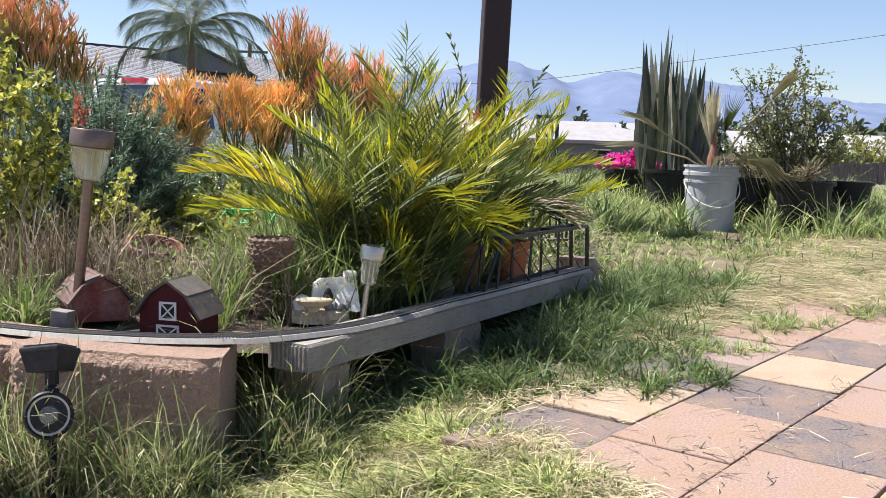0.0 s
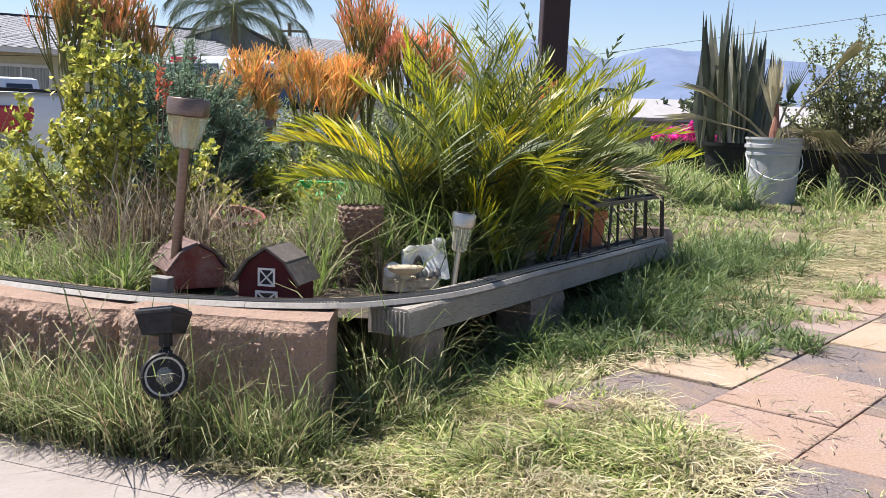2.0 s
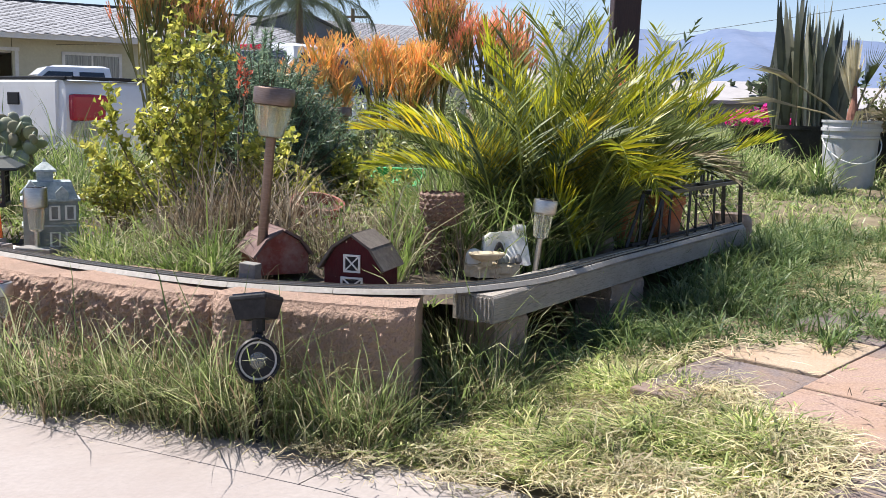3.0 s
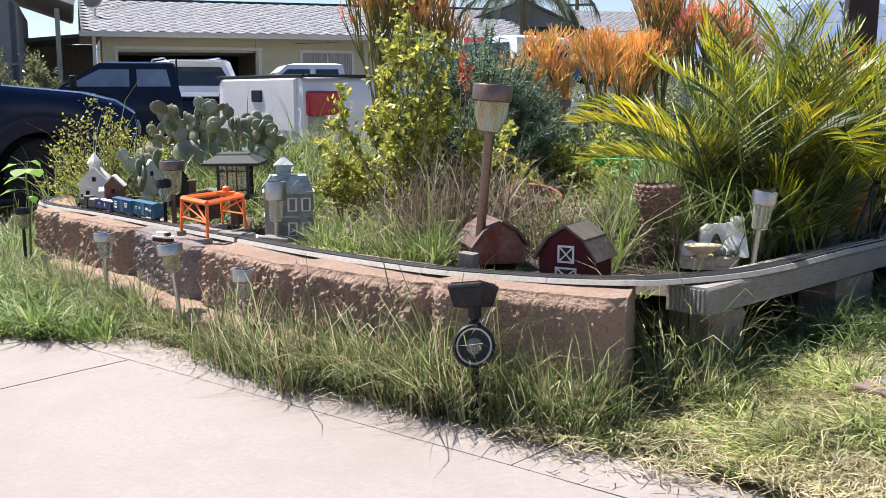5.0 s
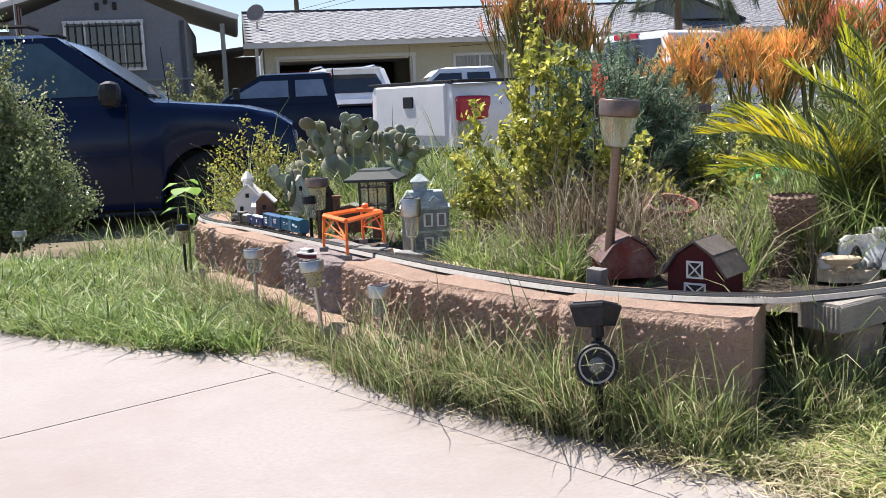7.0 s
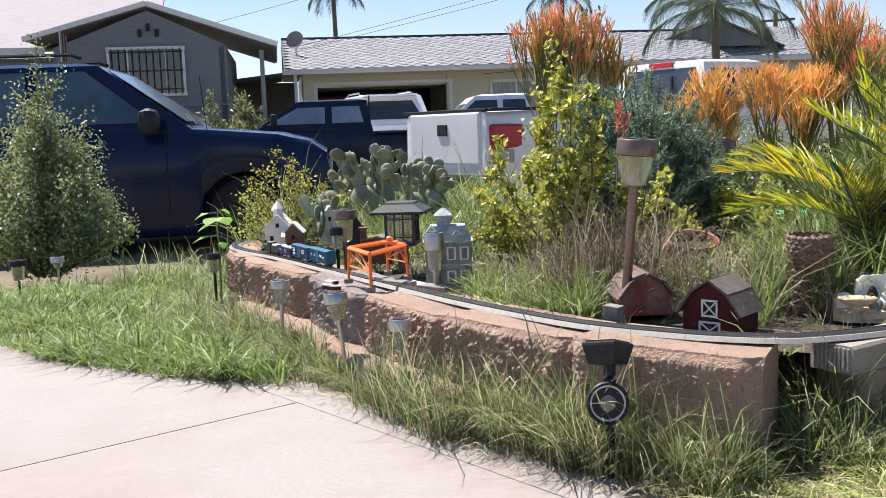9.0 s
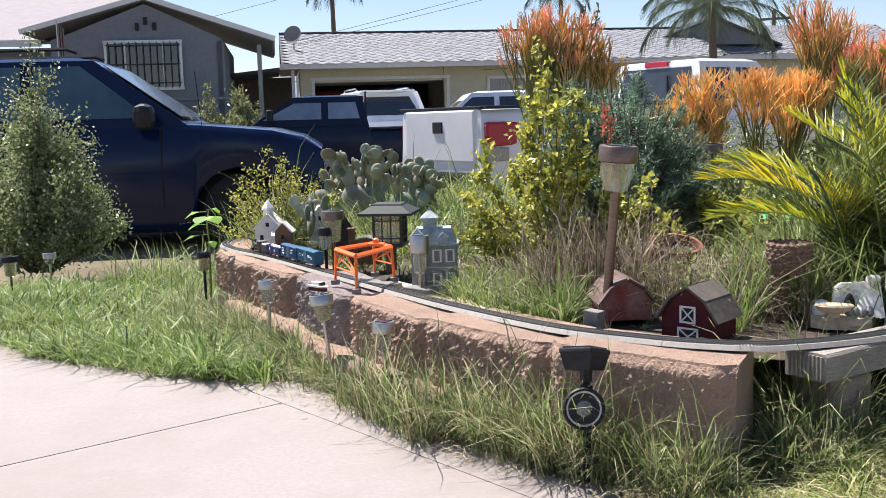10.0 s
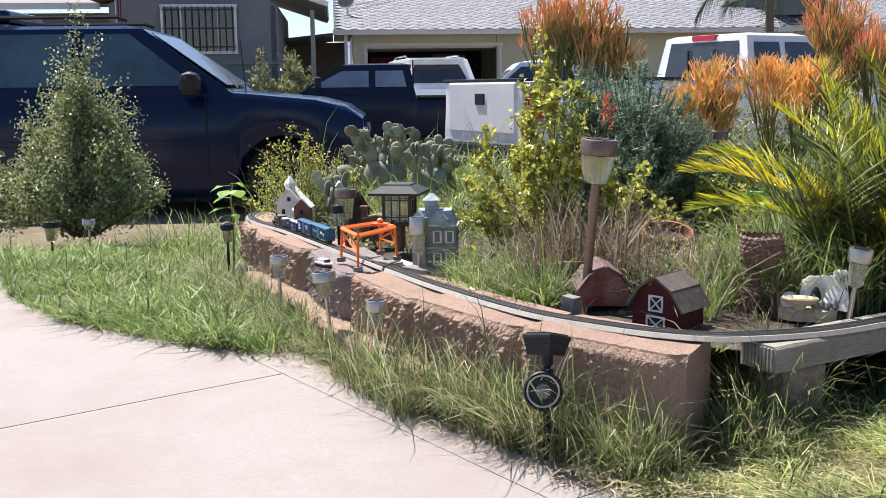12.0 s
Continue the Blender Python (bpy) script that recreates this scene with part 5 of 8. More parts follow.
# ---- path lights and the spot light ----
def path_light(m, cap_r, cap_h, lens_h, pole_h, cap_mat, label, lens_mat, pole_r=0.006, flare=0.74):
    t = thing("path_light", m, label, "solar path light", "solar path lights")
    z1 = pole_h + lens_h
    part("cap", MB().lathe([(cap_r * 0.9, z1 - 0.001), (cap_r, z1 + 0.002), (cap_r, z1 + cap_h - 0.003), (cap_r * 0.95, z1 + cap_h)], 24), cap_mat, t, smooth=True)
    part("solar_cell", MB().box((0, 0, z1 + cap_h + 0.001), (cap_r * 1.1, cap_r * 1.1, 0.002)), M_panel, t)
    lens = part("lens", MB().lathe([(cap_r * 0.42, pole_h), (cap_r * 0.58, pole_h + 0.004), (cap_r * (flare - 0.06), z1 - lens_h * 0.45), (cap_r * flare, z1)], 16), lens_mat, t, smooth=True)
    for k in range(12):
        a = 0.5236 * k
        x, y = math.cos(a), math.sin(a)
        part("lens_rib", MB().tube([(x * cap_r * 0.58, y * cap_r * 0.58, pole_h + 0.004), (x * cap_r * (flare - 0.06), y * cap_r * (flare - 0.06), z1 - lens_h * 0.45), (x * cap_r * flare, y * cap_r * flare, z1)], 0.0009, 4), lens_mat, lens)
    part("stake", MB().lathe([(pole_r * 0.5, -0.06), (pole_r, -0.02), (pole_r, pole_h), (pole_r * 1.6, pole_h + 0.004)], 12), cap_mat if cap_mat is not M_darkpl else M_darkpl, t, smooth=True)
    return t


steel_label = "small steel solar path light with clear lens"
path_light(pose(-0.182, 2.27, 0.225, 0, 7, 0), 0.027, 0.03, 0.058, 0.085, M_steel, steel_label + ", leaning", M_lens)
path_light(pose(-1.615, 2.20, 0.03, 0, -7, 0), 0.034, 0.03, 0.045, 0.125, M_steel, steel_label + ", leaning", M_cream)
path_light(pose(-1.335, 2.045, 0.06), 0.029, 0.03, 0.048, 0.065, M_steel, steel_label + " in the grass", M_lens)
path_light(pose(-2.01, 2.43, 0.08), 0.031, 0.026, 0.048, 0.06, M_steel, steel_label + " in the grass", M_lens)
path_light(pose(-2.77, 2.98, 0.07), 0.028, 0.02, 0.055, 0.06, M_darkpl, "black-capped solar path light at the wall's end", M_cream)
path_light(pose(-1.43, 2.40, 0.215), 0.028, 0.05, 0.06, 0.055, M_steel, steel_label + ", beside the toy villa", M_lens)
path_light(pose(-2.05, 2.81, 0.195), 0.028, 0.026, 0.05, 0.07, M_darkpl, "short black-capped solar path light", M_lens)
path_light(pose(-2.03, 2.83, 0.19), 0.041, 0.03, 0.08, 0.1, M_bronze, "bronze-capped solar path light with a yellowed lens", M_cream, 0.008)
path_light(pose(-0.80, 2.205, 0.235, 0, 5, 0), 0.046, 0.038, 0.072, 0.29, M_bronze, "tall bronze solar path light with a yellowed lens", M_cream, 0.0115, 0.9)
path_light(pose(-0.9, 3.6, 0.2), 0.038, 0.032, 0.06, 0.3, M_bronze, "tall bronze solar path light among the shrubs", M_cream, 0.0115, 0.9)
path_light(pose(-0.8, 3.62, 0.2), 0.027, 0.03, 0.058, 0.26, M_steel, steel_label + " among the shrubs", M_lens)
path_light(pose(-4.42, 3.36, -0.12), 0.045, 0.03, 0.075, 0.09, M_darkpl, "black-capped solar path light on the lawn", M_cream)
path_light(pose(-4.35, 3.55, -0.12), 0.035, 0.03, 0.03, 0.13, M_steel, "steel solar path light on the lawn", M_lens)


def spot_light():
    t = thing("solar_spot_light", pose(-0.662, 1.708, -0.008) @ Matrix.Scale(1.03, 4), "black solar spot light on a stake facing the driveway", "spot light")
    part("stake", MB().lathe([(0.004, -0.03), (0.008, 0.02), (0.008, 0.21), (0.011, 0.215)], 10), M_darkpl, t, smooth=True)
    tilt = Matrix.Translation((-0.006, 0.005, 0.25)) @ Matrix.Rotation(radians(-12), 4, "Z") @ Matrix.Rotation(radians(-16), 4, "X") @ Matrix.Rotation(radians(-9), 4, "Y")
    part("panel_housing", MB().add([(-0.034, -0.03, 0), (0.034, -0.03, 0), (0.034, 0.036, 0), (-0.034, 0.036, 0), (-0.027, -0.022, -0.032), (0.027, -0.022, -0.032), (0.027, 0.028, -0.03), (-0.027, 0.028, -0.03)], [(0, 1, 2, 3), (4, 7, 6, 5), (0, 4, 5, 1), (1, 5, 6, 2), (2, 6, 7, 3), (3, 7, 4, 0)], tilt).box((0, 0.003, 0.004), (0.071, 0.071, 0.01), tilt, 0.003), M_darkpl, t)
    part("solar_cell", MB().box((0, 0.003, 0.0105), (0.06, 0.06, 0.003), tilt), M_panel, t)
    lamp = Matrix.Translation((0.005, -0.03, 0.155)) @ Matrix.Rotation(radians(30), 4, "Z") @ Matrix.Rotation(radians(80), 4, "X") @ Matrix.Scale(0.88, 4)
    head = part("lamp_head", MB().lathe([(0.02, -0.05), (0.036, -0.03), (0.042, 0.0), (0.045, 0.012), (0.042, 0.016), (0.038, 0.012)], 28, lamp), M_darkpl, t, smooth=True)
    part("reflector_ring", MB().lathe([(0.038, 0.011), (0.037, 0.0135), (0.019, 0.006)], 28, lamp), surf("smoked_lens", [(0.36, 0.34, 0.31), (0.5, 0.47, 0.43)], 0.35, 60, 0.05), head, smooth=True)
    part("lamp_lens", MB().lathe([(0.019, 0.006), (0.017, 0.012), (0.009, 0.016), (0.001, 0.0175)], 20, lamp), M_lens, head, smooth=True)
    part("bracket", MB().tube([(0, 0.0, 0.2), (0, 0.0, 0.235)], 0.012, 8).tube([(0.0, 0.0, 0.19), (0.004, -0.015, 0.165)], 0.012, 8), M_darkpl, t)


spot_light()


# ---- toy buildings ----
def toy_barn(m, w, h, dp, wall_mat, roof_mat, label, windows=True):
    t = thing("toy_barn", m, label, "toy barn", "toy barns")
    hw = w / 2
    prof = [(-hw, 0), (hw, 0), (hw, h * 0.45), (hw * 0.62, h * 0.78), (0, h), (-hw * 0.62, h * 0.78), (-hw, h * 0.45)]
    part("house_body", MB().prism(prof, -dp / 2, dp / 2), wall_mat, t)
    for sg in (-1, 1):
        for (x0, z0), (x1, z1) in (((hw * 1.12, h * 0.40), (hw * 0.62, h * 0.79)), ((hw * 0.66, h * 0.775), (0, h * 1.01))):
            a, b = Vector((sg * x0, 0, z0)), Vector((sg * x1, 0, z1))
            d = (b - a).normalized()
            n = Vector((-d.z * -sg, 0, d.x * -sg)).normalized()
            if n.z < 0:
                n = -n
            e = dp / 2 + 0.012
            vs = []
            for off in (0.001, 0.006):
                for p, y in ((a, -e), (b, -e), (b, e), (a, e)):
                    vs.append(p + n * off + Vector((0, y, 0)))
            part("roof_panel", MB().add(vs, [(0, 1, 2, 3), (4, 5, 6, 7), (0, 1, 5, 4), (1, 2, 6, 5), (2, 3, 7, 6), (3, 0, 4, 7)]), roof_mat, t)
    if windows:
        y = -dp / 2 - 0.0015
        for cx, cz, ww, hh in ((0, h * 0.52, 0.034, 0.034), (0, h * 0.11, 0.046, 0.036)):
            win = part("barn_window", MB().box((cx, y + 0.0008, cz), (ww, 0.002, hh)), M_dark, t)
            fr = MB()
            for dx, dz, sx, sz in ((0, hh / 2, ww + 0.004, 0.004), (0, -hh / 2, ww + 0.004, 0.004), (ww / 2, 0, 0.004, hh), (-ww / 2, 0, 0.004, hh)):
                fr.box((cx + dx, y - 0.001, cz + dz), (sx, 0.003, sz))
            ang = math.degrees(math.atan2(hh, ww))
            for s in (-1, 1):
                fr.box((0, 0, 0), (math.hypot(ww, hh) * 0.96, 0.002, 0.003), Matrix.Translation((cx, y - 0.0008 - 0.0006 * s, cz)) @ Matrix.Rotation(radians(ang * s), 4, "Y"))
            part("frame", fr, M_white, win, "white crossed window frame")
    return t


toy_barn(pose(-0.553, 2.12, 0.206, 0, 0, -12), 0.128, 0.119, 0.1, M_barn, M_barnroof, "dark red toy barn with a gambrel roof and white window")
toy_barn(pose(-0.785, 2.27, 0.215, 0, 0, 32), 0.12, 0.098, 0.13, M_redpot, M_redroof, "faded red toy barn, sun-bleached and peeling", False)
tagged(part("peeling_board", MB().box((0, 0, 0.03), (0.04, 0.03, 0.06), None, 0.002), M_slate, m=pose(-0.80, 2.115, 0.195, 0, 4, -12)), "small grey plastic block beside the faded barn", "block")


def box_house(name, m, w, d, h, roof_h, wall_mat, roof_mat, label, windows=()):
    t = thing(name, m, label, "model house", "model houses")
    part("house_body", MB().prism([(-w / 2, 0), (w / 2, 0), (w / 2, h), (0, h + roof_h * 0.96), (-w / 2, h)], -d / 2, d / 2), wall_mat, t)
    for sg in (-1, 1):
        o = 0.006
        a, b = Vector((sg * (w / 2 + o), 0, h - o * roof_h / (w / 2))), Vector((0, 0, h + roof_h))
        n = Vector((sg * roof_h, 0, w / 2)).normalized() * 0.004
        e = d / 2 + o
        vs = [p + q + Vector((0, y, 0)) for q in (Vector(), n) for p, y in ((a, -e), (b, -e), (b, e), (a, e))]
        part("roof_panel", MB().add(vs, [(0, 1, 2, 3), (4, 5, 6, 7), (0, 1, 5, 4), (1, 2, 6, 5), (2, 3, 7, 6), (3, 0, 4, 7)]), roof_mat, t)
    for x, z, ww, hh, side in windows:
        if side == 0:
            part("window", MB().box((x, -d / 2 - 0.0005, z), (ww, 0.002, hh)), M_dark, t)
        else:
            part("window", MB().box((w / 2 + 0.0005, x, z), (0.002, ww, hh)), M_dark, t)
    return t


ch = box_house("model_church", pose(-2.66, 3.27, 0.2, 0, 0, 30) @ Matrix.Scale(1.38, 4), 0.075, 0.1, 0.06, 0.04, M_white, M_white, "white model church with a small steeple", [(-0.018, 0.03, 0.01, 0.018, 0), (0.018, 0.03, 0.01, 0.018, 0), (0.0, 0.07, 0.01, 0.012, 0), (-0.025, 0.03, 0.01, 0.018, 1), (0.02, 0.03, 0.01, 0.018, 1)])
part("steeple", MB().box((0, -0.02, 0.095), (0.026, 0.026, 0.04)).lathe([(0.02, 0.112), (0.018, 0.118), (0.003, 0.14)], 8, Matrix.Translation((0, -0.02, 0))), M_white, ch)
part("wing", MB().prism([(-0.03, 0), (0.03, 0), (0.03, 0.04), (0, 0.062), (-0.03, 0.04)], -0.03, 0.03, pose(0.045, -0.06, 0, 0, 0, 90)), M_white, ch)
bh = box_house("model_house", pose(-2.44, 3.08, 0.2, 0, 0, 28) @ Matrix.Scale(1.08, 4), 0.058, 0.062, 0.085, 0.03, M_brownhouse, M_white, "narrow brown model house with a pale gable roof", [(-0.013, 0.03, 0.012, 0.03, 0), (0.015, 0.03, 0.012, 0.02, 0), (0.0, 0.065, 0.012, 0.016, 0)])
part("porch", MB().box((0, -0.043, 0.045), (0.06, 0.016, 0.004)).box((-0.026, -0.048, 0.022), (0.004, 0.004, 0.044)).box((0.026, -0.048, 0.022), (0.004, 0.004, 0.044)), M_brownhouse, bh)
box_house("model_house", pose(-2.5, 3.4, 0.2, 0, 0, 40), 0.085, 0.07, 0.09, 0.07, M_white, M_white, "ivory model house with a steep roof", [(0, 0.11, 0.012, 0.018, 0)])
box_house("bird_house", pose(-2.22, 3.16, 0.21, 0, 0, 40), 0.085, 0.08, 0.075, 0.07, M_blackiron, M_darkpl, "black bird house with a steep black roof", [(0, 0.1, 0.02, 0.02, 0)])
sh = box_house("model_shed", pose(-1.97, 2.95, 0.2, 0, 0, 25), 0.1, 0.06, 0.085, 0.012, M_brownhouse, M_cream, "low model shed with a cream roof", [(-0.02, 0.04, 0.016, 0.02, 0)])
part("chimney", MB().box((-0.05, -0.02, 0.06), (0.022, 0.022, 0.13)).box((-0.05, -0.02, 0.128), (0.03, 0.03, 0.006)), M_brownhouse, sh)


def villa(m):
    t = thing("model_villa", m, "grey model Victorian house with a mansard roof and tower", "model house", "model houses")
    part("house_body", MB().box((0, 0, 0.065), (0.12, 0.09, 0.13), None, 0.002), M_villawall, t)
    part("mansard_roof", MB().add([(-0.062, -0.047, 0.13), (0.062, -0.047, 0.13), (0.062, 0.047, 0.13), (-0.062, 0.047, 0.13), (-0.046, -0.033, 0.175), (0.046, -0.033, 0.175), (0.046, 0.033, 0.175), (-0.046, 0.033, 0.175)], [(0, 1, 5, 4), (1, 2, 6, 5), (2, 3, 7, 6), (3, 0, 4, 7), (4, 5, 6, 7), (3, 2, 1, 0)]), M_villaroof, t)
    part("cornice", MB().box((0, 0, 0.131), (0.13, 0.1, 0.006)).box((0, 0, 0.068), (0.125, 0.095, 0.004)), M_villaroof, t)
    tw = part("cupola", MB().box((-0.01, 0, 0.186), (0.036, 0.036, 0.026)), M_villaroof, t)
    part("cupola_roof", MB().lathe([(0.036, 0.199), (0.034, 0.203), (0.006, 0.222), (0.002, 0.23)], 4, Matrix.Translation((-0.01, 0, 0)) @ Matrix.Rotation(0.785, 4, "Z")), M_villaroof, tw)
    part("bay", MB().box((-0.042, -0.05, 0.075), (0.034, 0.03, 0.15)), M_villawall, t)
    part("bay_roof", MB().prism([(-0.023, 0.15), (0.023, 0.15), (0, 0.18)], -0.07, -0.03, pose(-0.042, 0, 0)), M_villaroof, t)
    part("dormer", MB().prism([(-0.014, 0.13), (0.014, 0.13), (0.014, 0.15), (0, 0.165), (-0.014, 0.15)], -0.048, -0.02, pose(0.025, 0, 0)), M_villaroof, t)
    for z in (0.035, 0.1):
        for x in (0.008, 0.042):
            w = part("window", MB().box((x, -0.0455, z), (0.015, 0.003, 0.03)), M_slate, t)
            part("frame", MB().box((x - 0.0095, -0.0465, z), (0.005, 0.004, 0.036)).box((x + 0.0095, -0.0465, z), (0.005, 0.004, 0.036)).box((x, -0.0465, z + 0.0165), (0.024, 0.004, 0.003)).box((x, -0.0465, z - 0.0165), (0.024, 0.004, 0.003)), M_white, w)
        for y in (-0.02, 0.02):
            part("window", MB().box((0.0605, y, z), (0.003, 0.015, 0.03)), M_slate, t)
        part("window", MB().box((-0.042, -0.0655, z), (0.012, 0.003, 0.03)), M_slate, t)


villa(pose(-1.478, 2.57, 0.195, 0, 0, 28) @ Matrix.Diagonal((1.14, 1.15, 1.08, 1)))


def lantern(m):
    t = thing("solar_lantern", m, "black garden lantern with a hipped roof and cream panes", "lantern")
    part("base", MB().box((0, 0, 0.004), (0.105, 0.105, 0.012), None, 0.002), M_blackiron, t)
    part("pane", MB().box((0, 0, 0.06), (0.088, 0.088, 0.1)), M_lens, t)
    for sx in (-1, 1):
        for sy in (-1, 1):
            part("post", MB().box((sx * 0.047, sy * 0.047, 0.06), (0.008, 0.008, 0.1)), M_blackiron, t)
    for k in range(4):
        rot = Matrix.Rotation(k * math.pi / 2, 4, "Z")
        mb = MB()
        for x in (-0.018, 0.012):
            mb.box((x, -0.0465, 0.06), (0.004, 0.004, 0.1), rot)
        for z in (0.028, 0.088):
            mb.box((0, -0.0465, z), (0.09, 0.0045, 0.004), rot)
        part("glazing_bar", mb, M_blackiron, t)
    part("roof", MB().lathe([(0.125, 0.108), (0.13, 0.112), (0.128, 0.117), (0.075, 0.14), (0.07, 0.146), (0.001, 0.15)], 4, Matrix.Rotation(0.785, 4, "Z")), surf("grey_green_roof", [(0.022, 0.028, 0.026), (0.04, 0.048, 0.045)], 0.75, 60, 0.1), t)


tagged(part("lantern_stump", MB().box((0, 0, 0.04), (0.03, 0.03, 0.085), None, 0.003), M_brownhouse, m=pose(-1.82, 2.87, 0.195)), "short wooden post under the lantern", "post")
lantern(pose(-1.82, 2.87, 0.281, 0, 0, 20))


def gantry_crane():
    a, b, c, d = Vector((-1.753, 2.437, 0.217)), Vector((-1.584, 2.299, 0.22)), Vector((-1.588, 2.512, 0.222)), Vector((-1.714, 2.60, 0.219))
    t = thing("gantry_crane", Matrix.Identity(4), "bright orange plastic gantry crane straddling the track", "toy crane")
    H = 0.105
    tops = [p.lerp((a + b + c + d) / 4, 0.06) + Vector((0, 0, H)) for p in (a, b, c, d)]
    for p, q in zip((a, b, c, d), tops):
        leg = part("leg", MB().tube([p + Vector((0, 0, 0.012)), q], 0.0052, 4), M_orange, t)
        part("foot", MB().box(p + Vector((0, 0, 0.005)), (0.026, 0.022, 0.014), None, 0.002, 30), M_slate, leg)
    for i, j in ((0, 1), (1, 2), (2, 3), (3, 0)):
        p, q = tops[i], tops[j]
        part("top_beam", MB().tube([p, q], 0.0075, 4), M_orange, t)
    for i, j in ((0, 1), (2, 3)):
        p, q, u, v = (a, b, c, d)[i], (a, b, c, d)[j], tops[i], tops[j]
        part("brace", MB().tube([p.lerp(u, 0.5), u.lerp(v, 0.5)], 0.003, 4).tube([q.lerp(v, 0.5), u.lerp(v, 0.5)], 0.003, 4).tube([p.lerp(u, 0.5), q.lerp(v, 0.5)], 0.003, 4).tube([p.lerp(u, 0.9), q.lerp(v, 0.5)], 0.0025, 4), M_orange, t)
    mid = tops[2].lerp(tops[3], 0.35).lerp(tops[1].lerp(tops[0], 0.35), 0.25)
    part("trolley", MB().box(mid + Vector((0, 0, 0.01)), (0.05, 0.035, 0.008), None, 0.001, 25).lathe([(0.01, 0.012), (0.01, 0.026), (0.004, 0.03)], 10, Matrix.Translation(mid)), M_orange, t)


gantry_crane()
for x, y, rz, s in ((-1.58, 2.445, -14, (0.11, 0.042, 0.026)), (-1.42, 2.385, -12, (0.105, 0.045, 0.024)), (-1.70, 2.53, -24, (0.1, 0.04, 0.022))):
    tagged(part("grey_block", MB().box((0, 0, s[2] / 2), s, None, 0.003), M_slate, m=pose(x, y, wall_top(x) - 0.008, 0, 0, rz)), "dark grey stone strip laid beside the track", "stone strip", "stone strips beside the track")
tagged(part("flat_paver", MB().box((0, 0, 0.008), (0.26, 0.13, 0.028), None, 0.004), M_pinktile, m=pose(-1.27, 2.30, 0.19, 0, 0, -24)), "flat pink paving slab lying behind the track", "paver")
tagged(part("flat_paver", MB().box((0, 0, 0.008), (0.3, 0.13, 0.028), None, 0.004), M_pinktile, m=pose(-1.55, 2.49, 0.183, 0, 0, -30)), "flat pink paving slab under the crane", "paver")


def toy_boat():
    t = thing("toy_boat", pose(-1.755, 2.355, wall_top(-1.75) + 0.001, 0, 0, -18), "small red and white toy boat on the wall", "toy boat")
    hull = [(-0.036, -0.014), (0.02, -0.014), (0.04, 0), (0.02, 0.014), (-0.036, 0.014)]
    part("hull", MB().flat(hull, 0, 0.011), M_barn, t, "dark red hull")
    part("deck", MB().flat([(x * 1.03, y * 1.08) for x, y in hull], 0.011, 0.0155), M_white, t)
    part("cabin", MB().box((-0.008, 0, 0.021), (0.036, 0.02, 0.011), None, 0.002), M_white, t)
    part("windscreen", MB().box((0.012, 0, 0.021), (0.012, 0.018, 0.009), None, 0.001), M_carglass, t)


toy_boat()


